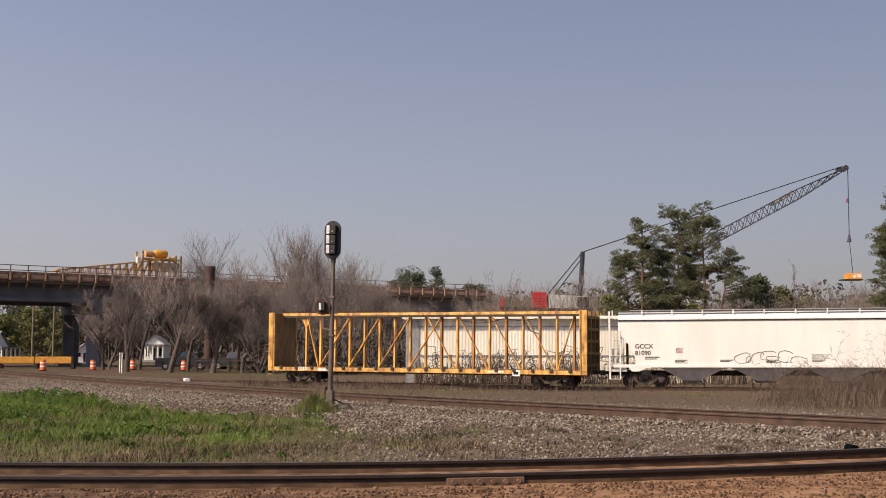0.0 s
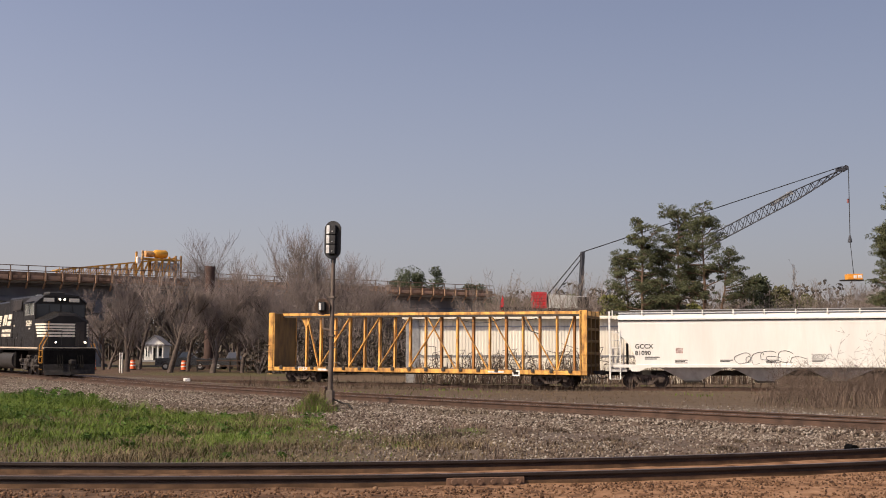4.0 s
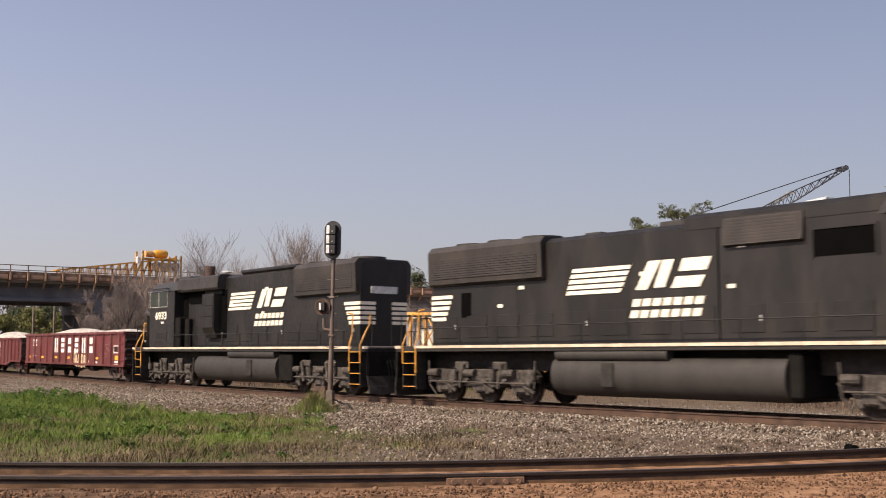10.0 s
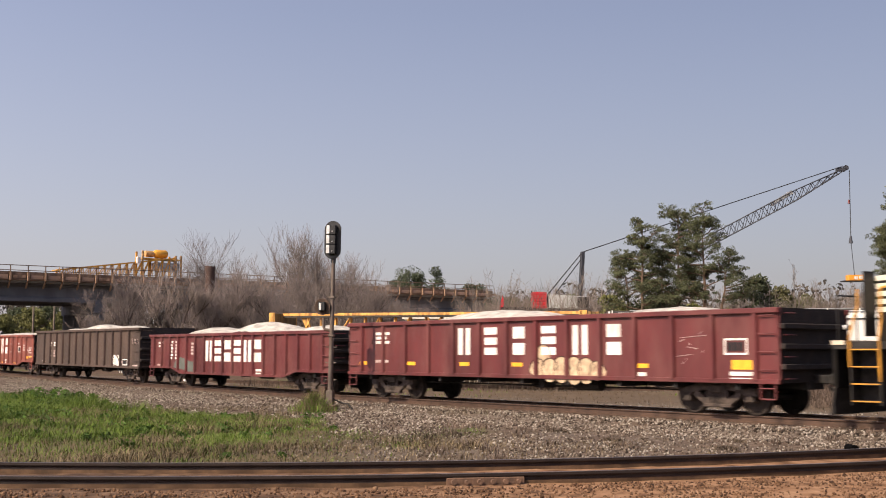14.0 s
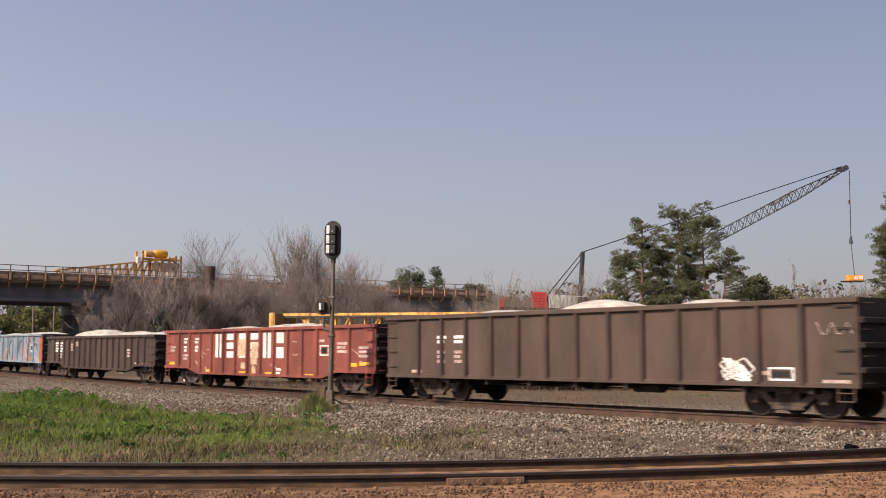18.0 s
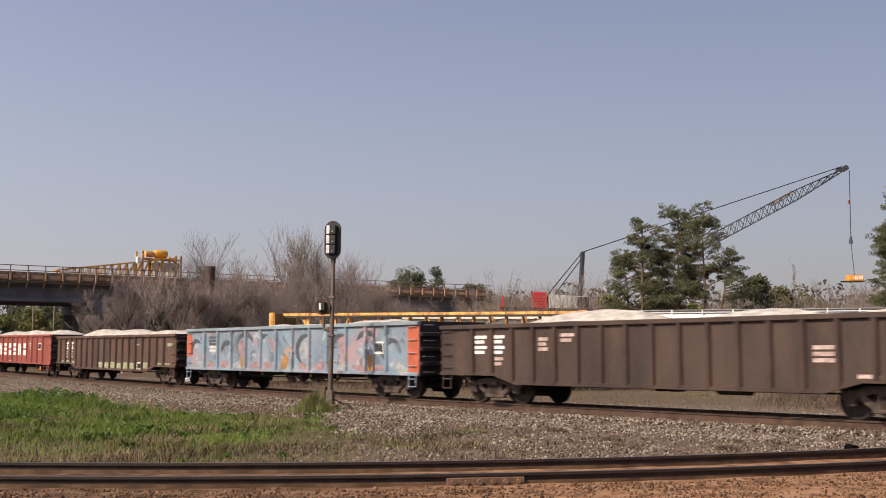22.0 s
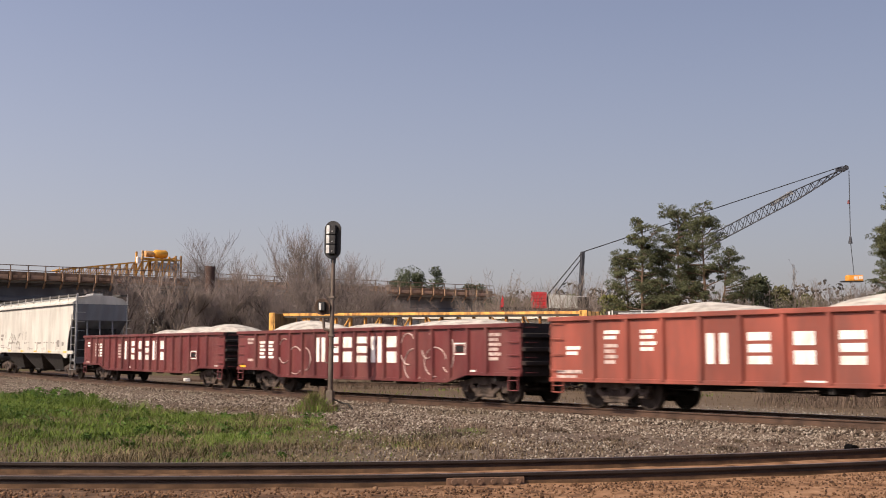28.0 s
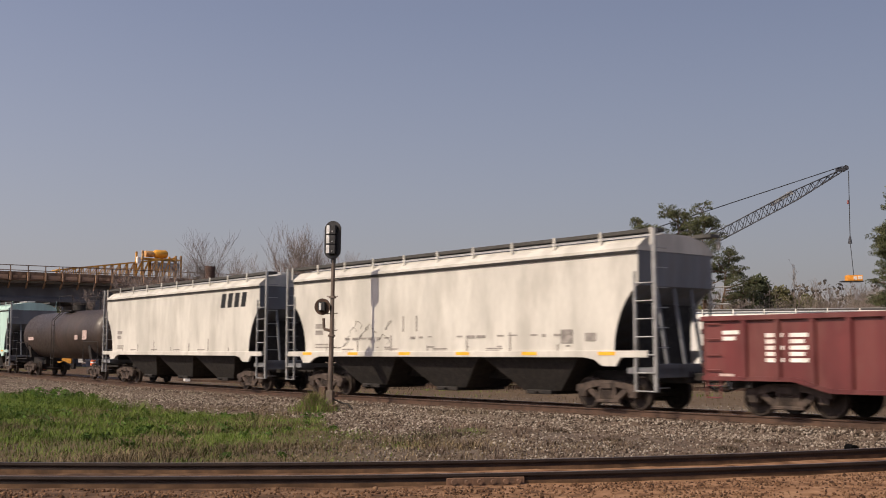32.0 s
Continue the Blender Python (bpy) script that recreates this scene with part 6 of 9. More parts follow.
for _b in ((-1.25, 1.62, 0.42, 0.24, 0.05, 0.9), (-0.95, 1.56, 0.12, 0.14, 0, 1.0), (-0.45, 1.62, 0.3, 0.3, 0.1, 0.8), (0.1, 1.78, 0.38, 0.22, 0.15, 0.75), (0.45, 1.55, 0.4, 0.16, -0.1, 0.85), (1.05, 1.72, 0.42, 0.26, 0.1, 0.8), (1.75, 1.52, 0.45, 0.14, 0.05, 0.6)):
    bubble(*_b)
part("graffiti", Mesh().path([(2.45 + 1.0 * t + 0.1 * math.sin(40 * t), -1.512, 1.8 + 0.14 * math.cos(33 * t)) for t in (i / 50 for i in range(51))], 0.01, 4), M_SIGNAL, hop, "thin black sprayed outline")
_g = Mesh().box(-4.95, -4.55, -1.512, -1.504, 2.0, 2.3)
part("stencil_box", _g, M_FADED, hop)


# ---------------------------------------------------------------- signal mast
def signal():
    gx, gy = -3.64, 35.75
    gz = float(ground_at([gx], [gy])[0][0])
    sg = thing("railway_signal", "black three-light railway signal on a weathered brown mast", "railway signal", "", pose(gx, gy, gz, 0, 0.9, -14) @ Matrix.Scale(0.995, 4))
    part("foundation", Mesh().box(-0.22, 0.22, -0.22, 0.22, -0.1, 0.16, 0.03), M_TIE, sg)
    part("base", Mesh().box(-0.12, 0.12, -0.12, 0.12, 0.16, 0.62, 0.02), M_MAST, sg)
    part("junction_box", Mesh().box(-0.36, -0.13, -0.14, 0.12, 0.2, 0.74, 0.02), M_RAIL, sg, "rusty brown junction box")
    part("mast", Mesh().tube((0, 0, 0.6), (0, 0, 2.5), 0.085, 0.075, 14).tube((0, 0, 2.5), (0, 0, 5.0), 0.07, 0.062, 14), M_MAST, sg, "weathered steel tube mast", True)
    for z in (0.95, 1.5, 2.0, 2.55, 3.1, 3.65, 4.2):
        part("step_iron", Mesh().path([(-0.19, 0, z + 0.02), (-0.07, 0, z), (0.07, 0, z), (0.19, 0, z + 0.02)], 0.016), M_MAST, sg)
    for z in (2.35, 3.6):
        part("clamp", Mesh().box(-0.1, 0.1, -0.1, 0.1, z, z + 0.07, 0.01), M_MAST, sg)
    # main head: oval background with three hooded lamps
    ov = [(0.285 * math.cos(a), (0.34 if math.sin(a) > 0 else -0.34) + 0.285 * math.sin(a)) for a in (2 * math.pi * i / 32 for i in range(32))]
    hd = part("head", Mesh().prism([(x, z + 5.5) for x, z in ov], -0.12, -0.09, "y"), M_SIGNAL, sg, "black oval signal background")
    part("bracket", Mesh().box(-0.06, 0.06, -0.06, 0.1, 4.75, 5.05, 0.01), M_SIGNAL, sg)
    for i in range(3):
        z = 5.18 + i * 0.32
        unit = part("lamp_unit", Mesh().box(-0.15, 0.15, -0.3, -0.12, z - 0.15, z + 0.15, 0.015), M_SIGNAL, hd, "black lamp unit")
        # silver strip paints the sunlight on the left side of each unit
        part("edge_strip", Mesh().box(-0.15, -0.04, -0.325, -0.302, z - 0.135, z + 0.14, 0.008), M_SILVER, hd, "silver strip painted as the unit's sunlit side")
        part("bolt", Mesh().tube((0.05, -0.325, z - 0.06), (0.05, -0.302, z - 0.06), 0.018, n=8), M_SILVER, hd)
    # lower head on an arm
    arm = Mesh().path([(-0.05, 0, 2.55), (-0.26, -0.02, 2.6), (-0.28, -0.02, 2.95)], 0.05, 8)
    part("arm", arm, M_MAST, sg)
    low = part("lower_head", Mesh().tube((-0.3, -0.12, 3.32), (-0.3, -0.09, 3.32), 0.265, n=28), M_SIGNAL, sg, "small round signal head")
    part("rim", Mesh().lathe_y(-0.3, 3.32, [(0.235, -0.125), (0.27, -0.125), (0.27, -0.085), (0.235, -0.085), (0.235, -0.125)], 28), M_RAIL, low, "rusty disc rim")
    part("lamp_unit", Mesh().box(-0.4, -0.17, -0.26, -0.12, 3.18, 3.47, 0.02), M_SIGNAL, low)
    # the same painted sunlight on the small head
    part("edge_strip", Mesh().box(-0.36, -0.28, -0.285, -0.262, 3.2, 3.44, 0.008), M_SILVER, low)
    part("back_box", Mesh().box(-0.42, -0.16, -0.09, 0.14, 3.08, 3.5, 0.04), M_SIGNAL, low)
    cable = Mesh().path([(0.1, 0, 0.35), (0.4, 0.05, 0.22), (0.62, 0.0, 0.2), (0.8, -0.1, 0.05)], 0.03)
    part("cable", cable, M_DARK, sg, "bent dark cable")
    return sg


signal()


# ---------------------------------------------------------------- overpass under construction
BA = Vector((-48.2, 120.0, 0))
BD = Vector((0.816, 0.579, 0)).normalized()
BN = Vector((-0.579, 0.816, 0))          # away from the camera


def bridge_pose(t=0.0):
    return Matrix.Translation(BA + BD * t) @ Matrix.Rotation(math.atan2(BD.y, BD.x), 4, "Z")


M_PLY = mat("weathered tan form board", (0.40, 0.26, 0.17), 0.8, 0, 0.35, 1.2, spread=0.3)
M_RUSTD = mat("brown formwork", (0.22, 0.14, 0.09), 0.85, 0, 0.35, 1.5)


def overpass():
    br = thing("overpass", "concrete road overpass under construction with rusty edge falsework", "bridge", "", bridge_pose())
    x0, x1, wd = -75.0, 67.0, 13.0
    for k in range(5):
        y = 0.9 + k * 2.8
        g = Mesh().prism([(y - 0.4, 7.15), (y + 0.4, 7.15), (y + 0.4, 7.5), (y + 0.12, 7.75), (y + 0.12, 8.75), (y + 0.55, 9.0), (y + 0.55, 9.15), (y - 0.55, 9.15), (y - 0.55, 9.0), (y - 0.12, 8.75), (y - 0.12, 7.75), (y - 0.4, 7.5)], x0, x1)
        part("girder", g, M_GIRDER, br, "dark concrete girder")
    part("deck_slab", Mesh().box(x0, x1, -0.4, wd + 0.4, 9.15, 9.4), M_CONC, br)
    part("edge_beam", Mesh().box(x0, x1, -1.15, -0.95, 9.95, 10.3).box(x0, x1, -1.25, -0.4, 9.4, 9.5).box(x0, x1, -1.0, -0.95, 9.5, 9.95), M_RUSTD, br, "rusty edge formwork beam")
    n = 76
    me = Mesh().beam((0, -0.25, 8.55), (0, -1.25, 9.45), 0.16).beam((0, -1.28, 9.3), (0, -1.28, 10.3), 0.2).data("falsework_bracket", M_RUSTB)
    pm = Mesh().tube((0, -1.1, 9.9), (0, -1.1, 11.05), 0.06, n=6).data("rail_post", M_RUSTD)
    fm = Mesh().box(0.3, 1.62, -1.19, -1.155, 9.55, 9.93, 0.01).data("form_panel", M_PLY)
    fd = Mesh().box(0.3, 1.62, -1.19, -1.155, 9.6, 9.9, 0.01).data("form_panel", M_RUSTB)
    for i in range(n):
        x = x0 + 1 + i * (x1 - x0 - 2) / (n - 1)
        ob = part("falsework_bracket", me, None, br)
        ob.matrix_basis = pose(x, 0, 0)
        ob = part("rail_post", pm, None, br)
        ob.matrix_basis = pose(x, 0, 0)
        ob = part("form_panel", fm if i % 5 else fd, None, br)
        ob.matrix_basis = pose(x, 0, 0)
    for z in (10.45, 11.0):
        part("guard_rail", Mesh().beam((x0, -1.1, z), (x1, -1.1, z), 0.08), M_RUSTD, br)
    for z in (10.4, 11.0):
        part("guard_rail", Mesh().beam((x0, wd, z), (x1, wd, z), 0.06), M_GALV, br)
    for t in (-52, 11, 44, 64):
        cap = Mesh().box(t - 0.7, t + 0.7, 0.2, wd - 0.2, 6.0, 7.15, 0.05)
        part("pier_cap", cap, M_GIRDER, br)
    return br


overpass()


def column(x, y, r, top, material, label, name="bridge_column", category="column"):
    gz = float(ground_at([x], [y])[0][0])
    c = thing(name, label, category, "columns under the overpass" if name == "bridge_column" else "", pose(x, y, gz))
    part("shaft", Mesh().box(-r, r, -r, r, -0.1, top - gz, 0.12) if name == "bridge_column" else Mesh().tube((0, 0, -0.1), (0, 0, top - gz), r, n=20), material, c, "", name != "bridge_column")
    part("footing" if name == "bridge_column" else "collar", Mesh().box(-r - 0.3, r + 0.3, -r - 0.3, r + 0.3, -0.1, 0.35, 0.05) if name == "bridge_column" else Mesh().tube((0, 0, top - gz - 0.5), (0, 0, top - gz), r + 0.07, n=20), material, c)


for t in (-52, 11, 44, 64):
    for off in (1.6, 11.0) if t == 11 else (1.6, 6.5, 11.4):
        p = BA + BD * t + BN * off
        column(p.x, p.y, 0.8, 6.05, M_GIRDER, "square dark concrete bridge column")
column(-25.0, 118.0, 0.5, 10.7, mat("rusty steel casing", (0.065, 0.036, 0.028), 0.8, 0, 0.3, 2), "tall rusty steel pipe casing standing near the bridge", "steel_casing", "pipe")


def gantry():
    """The yellow deck-finishing machine on the bridge: a long lattice bridge of three trusses with the engine at its high end."""
    g = thing("deck_finisher", "yellow truss gantry machine standing on the bridge deck", "construction machine", "", bridge_pose(6.6) @ pose(0, 2.0, 9.4, 0, 0, 4))
    L = 14.6

    def lo(a):
        return 0.75 + 0.35 * a / L

    def hi(a):
        return 1.5 + 2.1 * a / L

    for s, paint in ((0, M_CRANEY), (1.8, M_LATTICE)):
        for z in (lo, hi):
            part("truss_chord", Mesh().beam((0, s, z(0)), (L, s, z(L)), 0.13), paint, g, "long lattice chord")
        n = 16
        for i in range(n):
            a, b = i * L / n, (i + 1) * L / n
            part("truss_web", Mesh().beam((a, s, lo(a)), (b, s, hi(b)), 0.09).beam((b, s, lo(b)), (b, s, hi(b)), 0.1), paint if i % 3 else M_LATTICE, g)
    for i in range(14):
        a = i * L / 13
        part("cross_beam", Mesh().beam((a, 0, lo(a)), (a, 1.8, lo(a)), 0.08), M_CRANEY, g)
        part("cross_beam", Mesh().beam((a, 0, hi(a)), (a, 1.8, hi(a)), 0.08), M_CRANEY, g)
        part("hand_post", Mesh().beam((a, -0.55, lo(a)), (a, -0.55, lo(a) + 1.05), 0.06), M_LATTICE, g)
    part("walk_platform", Mesh().beam((0, -0.35, lo(0)), (L, -0.35, lo(L)), 0.5, 0.07), M_GALV, g)
    part("hand_rail", Mesh().beam((0, -0.55, lo(0) + 1.05), (L, -0.55, lo(L) + 1.05), 0.06), M_LATTICE, g)
    for x in (L - 4.4, L - 2.6, L - 0.1, L + 0.6):
        for y in (0, 1.8):
            part("leg", Mesh().beam((x, y, 0.0), (x, y, 4.3 if x < L - 4 else 3.2 if x < L - 1 else 3.9), 0.2), M_CRANEY if y else M_LATTICE, g)
    part("leg", Mesh().beam((0.2, 0.9, 0), (0.2, 0.9, 1.6), 0.2), M_CRANEY, g)
    eng = Mesh().lathe_x(0.8, 4.05, [(0.1, L - 2.6), (0.42, L - 2.55), (0.52, L - 2.4), (0.52, L - 1.1), (0.42, L - 0.95), (0.1, L - 0.9)], 18)
    part("engine", eng, M_CRANEY, g, "rounded yellow engine housing", True)
    part("fuel_drum", Mesh().lathe_x(0.8, 4.0, [(0.1, L - 3.8), (0.4, L - 3.75), (0.4, L - 2.8), (0.1, L - 2.75)], 16), M_LATTICE, g, "", True)
    part("engine_deck", Mesh().box(L - 4.4, L + 0.6, 0, 1.8, 3.3, 3.45), M_CRANEY, g)
    part("control_box", Mesh().box(L - 5.2, L - 4.75, -0.3, 0.1, 2.7, 3.5, 0.04), M_WHITE, g)
    part("tank", Mesh().box(L - 2.5, L + 0.4, 0.1, 1.7, 2.0, 3.0, 0.05), M_GALV, g)


M_LATTICE = mat("rusty tan lattice steel", (0.50, 0.28, 0.11), 0.75, 0, 0.4, 2)
gantry()


# ---------------------------------------------------------------- crane on the approach fill
def embankment():
    n, rings = 40, []
    for r, z in ((30, -1.0), (22, 1.2), (15, 4.6), (11.5, 5.8), (8, 5.9), (0.1, 5.92)):
        rings.append([(15 + 1.25 * r * math.cos(2 * math.pi * i / n) * (1 + 0.06 * math.sin(3 * i)), 143 + r * math.sin(2 * math.pi * i / n), z) for i in range(n)])
    me = Mesh().loft(rings).data("embankment", mat("bare fill dirt", (0.22, 0.15, 0.10), 0.95, 0, 0.3, 0.5, bump=0.4), True)
    tagged(new("embankment", me), "bare brown dirt fill behind the sheds", "embankment", kind="structure")


def crane():
    cr = thing("crawler_crane", "crawler crane with a red counterweight and a dark lattice boom", "crane", "", pose(14.5, 140, 5.9))
    for s in (-1, 1):
        tk = Mesh().prism([(-2.6, 0.35), (-2.2, 0.0), (2.2, 0.0), (2.6, 0.35), (2.6, 0.7), (2.2, 1.0), (-2.2, 1.0), (-2.6, 0.7)], s * 1.6 - 0.4, s * 1.6 + 0.4, "y")
        part("crawler_track", tk, M_DARK, cr)
    part("carbody", Mesh().box(-1.5, 1.5, -1.3, 1.3, 0.5, 1.15, 0.05), M_DARK, cr)
    part("housing", Mesh().prism([(-1.2, 1.15), (4.2, 1.15), (4.2, 1.5), (3.4, 2.6), (-1.2, 2.9)], -1.5, 1.5, "y"), M_CRANEBODY, cr, "pale grey machine housing")
    for k in range(5):
        part("counterweight", Mesh().box(-3.25 + 0.03 * (k % 2), -1.45, -1.6, 1.6, 1.1 + 0.42 * k, 1.49 + 0.42 * k, 0.06), M_RED, cr, "red counterweight slab")
    part("rear_marker", Mesh().prism([(-7.5, 0.6), (-6.6, 0.6), (-6.9, 3.0)], -0.1, 0.1, "y"), M_RED, cr)
    part("rear_deck", Mesh().box(-7.2, -3.2, -0.5, 0.5, 0.9, 1.3), M_DARK, cr)
    part("cab", Mesh().box(2.4, 3.8, -2.1, -1.5, 1.2, 2.5, 0.08), M_DARK, cr)
    foot, tip = Vector((3.9, 0, 1.55)), Vector((37.1, 0, 19.05))
    mast = Vector((3.3, 0, 8.35))
    for s in (-1, 1):
        part("gantry_mast", Mesh().beam((2.9, s * 0.5, 1.5), (mast.x, s * 0.35, mast.z), 0.4), M_CRANE, cr, "dark gantry mast")
        part("backstay", Mesh().tube((mast.x, s * 0.4, mast.z), (-1.2, s * 0.6, 2.9), 0.05), M_CABLE, cr)
        part("backstay", Mesh().tube((mast.x - 0.1, s * 0.3, mast.z - 0.8), (-0.4, s * 0.5, 2.8), 0.05), M_CABLE, cr)
        part("pendant", Mesh().tube((mast.x, s * 0.4, mast.z), (tip.x - 0.3, s * 0.35, tip.z + 0.35), 0.045, n=6), M_CABLE, cr)
    d = (tip - foot)
    u = Vector((-d.z, 0, d.x)).normalized()
    L = d.length
    d.normalize()

    def at(t, side, up):
        k = 0.62 if 0.12 < t < 0.8 else 0.62 * (t / 0.12 if t <= 0.12 else max(0.25, (1 - t) / 0.2))
        return foot + d * (L * t) + u * (up * k) + Vector((0, side * k, 0))

    st = [0.0, 0.12, 0.8, 0.985]
    for side in (-1, 1):
        for up in (-1, 1):
            ch = Mesh()
            for a, b in zip(st, st[1:]):
                ch.tube(at(a + 1e-4, side, up), at(b - 1e-4, side, up), 0.075, n=6)
            part("boom_chord", ch, M_CRANE, cr)
    la = Mesh()
    n = 30
    for i in range(n):
        a, b = 0.03 + 0.94 * i / n, 0.03 + 0.94 * (i + 1) / n
        for side in (-1, 1):
            la.tube(at(a, side, -1), at(b, side, 1), 0.045, n=5).tube(at(b, side, -1), at(b, side, 1), 0.045, n=5)
        la.tube(at(a, -1, 1), at(b, 1, 1), 0.04, n=5).tube(at(a, -1, -1), at(b, 1, -1), 0.04, n=5)
    part("boom_lacing", la, M_CRANE, cr, "diagonal lattice lacing")
    part("boom_tip", Mesh().box(tip.x - 1.1, tip.x + 0.1, -0.3, 0.3, tip.z - 0.3, tip.z + 0.2, 0.06).lathe_y(tip.x + 0.15, tip.z + 0.15, [(0.1, -0.2), (0.34, -0.2), (0.3, 0), (0.34, 0.2), (0.1, 0.2)], 14), M_CRANE, cr, "boom head with sheaves")
    part("boom_winch", Mesh().beam(at(0.72, 0, 0.6), at(0.8, 0, 0.9), 0.8, 0.5), M_GALV, cr)


def crane_load():
    ld = thing("crane_load", "orange box with white panels hanging from the crane cable", "hoisted load", "", pose(52.6, 140, 11.1))
    part("hoist_cable", Mesh().tube((-0.2, 0, 14.2), (-0.3, 0, 5.6), 0.05, n=6), M_CABLE, ld)
    part("hook_block", Mesh().tube((-0.33, 0, 4.8), (-0.3, 0, 5.7), 0.28, 0.12, 10), M_CRANE, ld, "dark hook block")
    part("overhaul_ball", Mesh().tube((-0.4, 0, 9.9), (-0.4, 0, 10.4), 0.16, 0.1, 10), M_OVER, ld)
    part("sling", Mesh().tube((-0.3, 0, 4.9), (0, 0, 0.75), 0.04, n=6), M_CABLE, ld)
    part("box", Mesh().box(-0.95, 0.95, -0.6, 0.6, 0.0, 0.72, 0.04), M_ORANGEBOX, ld)
    part("panel", Mesh().box(-0.25, 0.2, -0.62, -0.6, 0.15, 0.55), M_WHITE, ld)
    part("panel", Mesh().box(0.35, 0.85, -0.62, -0.6, 0.2, 0.6), M_WHITE, ld)
    part("skid", Mesh().box(-1.6, 1.0, -0.7, 0.7, -0.14, 0.0), M_DARK, ld)
    return ld


M_OVER = mat("faded dark red steel", (0.16, 0.04, 0.04), 0.6, 0, 0.2, 4)
M_ORANGEBOX = mat("orange-yellow box", (0.75, 0.30, 0.03), 0.5, 0, 0.2, 2)
embankment()
crane()
LOAD = crane_load()


# ---------------------------------------------------------------- buildings
def shed():
    sh = tagged(new("shed"), "long low white corrugated metal shed behind the siding", "shed")
    x0, x1, y0, y1, z1 = -2.6, 24.0, 79.0, 95.0, 3.95
    sh.matrix_world = pose(0, 0, -0.75)
    w = Mesh()
    n = 120
    out = []
    for i in range(n):                       # corrugated front
        x = x0 + (x1 - x0) * i / n
        st = (x1 - x0) / n
        out += [(x, y0), (x + st * 0.4, y0), (x + st * 0.5, y0 - 0.014), (x + st * 0.9, y0 - 0.014)]
    out += [(x1, y0), (x1, y1), (x0, y1)]
    w.prism(out, 0, z1 + 0.75, "z")
    part("wall", w, M_SHED, sh, "white corrugated wall")
    part("roof", Mesh().prism([(y0 - 0.4, z1 + 0.75), (y0 - 0.4, z1 + 0.9), ((y0 + y1) / 2, z1 + 1.15), (y1 + 0.4, z1 + 0.9), (y1 + 0.4, z1 + 0.75)], x0 - 0.3, x1 + 0.3), M_SHED, sh)
    part("gutter", Mesh().box(x0 - 0.3, x1 + 0.3, y0 - 0.55, y0 - 0.4, z1 + 0.68, z1 + 0.82), M_SHED, sh)
    part("rail_band", Mesh().box(x0, x1, y0 - 0.06, y0 - 0.035, 1.95, 2.05), M_GALV, sh)
    part("rail_band", Mesh().box(x0, x1, y0 - 0.06, y0 - 0.035, 4.05, 4.15), M_GALV, sh)
    # grey sheet on the front paints the shed's shaded end face
    part("corner_panel", Mesh().box(x0 - 0.05, x0 + 0.9, y0 - 0.08, y0 - 0.04, 0, z1 + 0.6), M_GALV, sh)


shed()


def house(x, y, w, d, h, yaw, label, porch=True):
    gz = float(ground_at([x], [y])[0][0])
    ho = thing("house", label, "house", "houses beyond the bridge", pose(x, y, gz, 0, 0, yaw))
    part("wall", Mesh().box(-w / 2, w / 2, 0, d, 0, h).prism([(-w / 2, h), (w / 2, h), (0, h + w * 0.4)], 0, d, "y"), M_HOUSE, ho, "white clapboard wall")
    rf = Mesh()
    for s in (-1, 1):
        a, b, t = Vector((0, 0, h + w * 0.4 + 0.1)), Vector((s * (w / 2 + 0.4), 0, h - 0.25)), 0.12
        rf.add([(a.x, -0.4, a.z), (b.x, -0.4, b.z), (b.x, d + 0.4, b.z), (a.x, d + 0.4, a.z), (a.x, -0.4, a.z + t), (b.x, -0.4, b.z + t), (b.x, d + 0.4, b.z + t), (a.x, d + 0.4, a.z + t)],
               [(0, 1, 2, 3), (7, 6, 5, 4), (0, 4, 5, 1), (1, 5, 6, 2), (2, 6, 7, 3), (3, 7, 4, 0)])
    part("roof", rf, M_SHINGLE, ho)
    for i in range(3):
        xx = -w / 2 + w * (i + 0.5) / 3
        win = part("window" if i != 1 else "door", Mesh().box(xx - w * 0.08, xx + w * 0.08, -0.03, 0.0, 0.9 if i != 1 else 0.1, h * 0.78), M_GLASS if i != 1 else M_DARK, ho)
        part("window_frame", Mesh().box(xx - w * 0.1, xx - w * 0.08, -0.05, 0, 0.8, h * 0.8).box(xx + w * 0.08, xx + w * 0.1, -0.05, 0, 0.8, h * 0.8), M_HOUSE, win)
    if porch:
        part("porch_roof", Mesh().box(-w / 2 - 0.3, w / 2 + 0.3, -2.2, 0, h - 0.25, h - 0.05), M_SHINGLE, ho)
        for i in range(5):
            xx = -w / 2 + w * i / 4
            part("porch_post", Mesh().box(xx - 0.1, xx + 0.1, -2.1, -1.9, 0.3, h - 0.25), M_HOUSE, ho)
        part("porch_floor", Mesh().box(-w / 2 - 0.2, w / 2 + 0.2, -2.2, 0, 0, 0.3), M_CONC, ho)


house(-49.6, 190, 3.3, 9, 3.0, 8, "small white gabled house with a columned front")
house(-73.0, 182, 6, 9, 2.5, 84, "low white house with a grey roof and a front porch")
house(-55.7, 172, 2.2, 8, 1.9, 20, "white house corner seen between bridge columns", False)


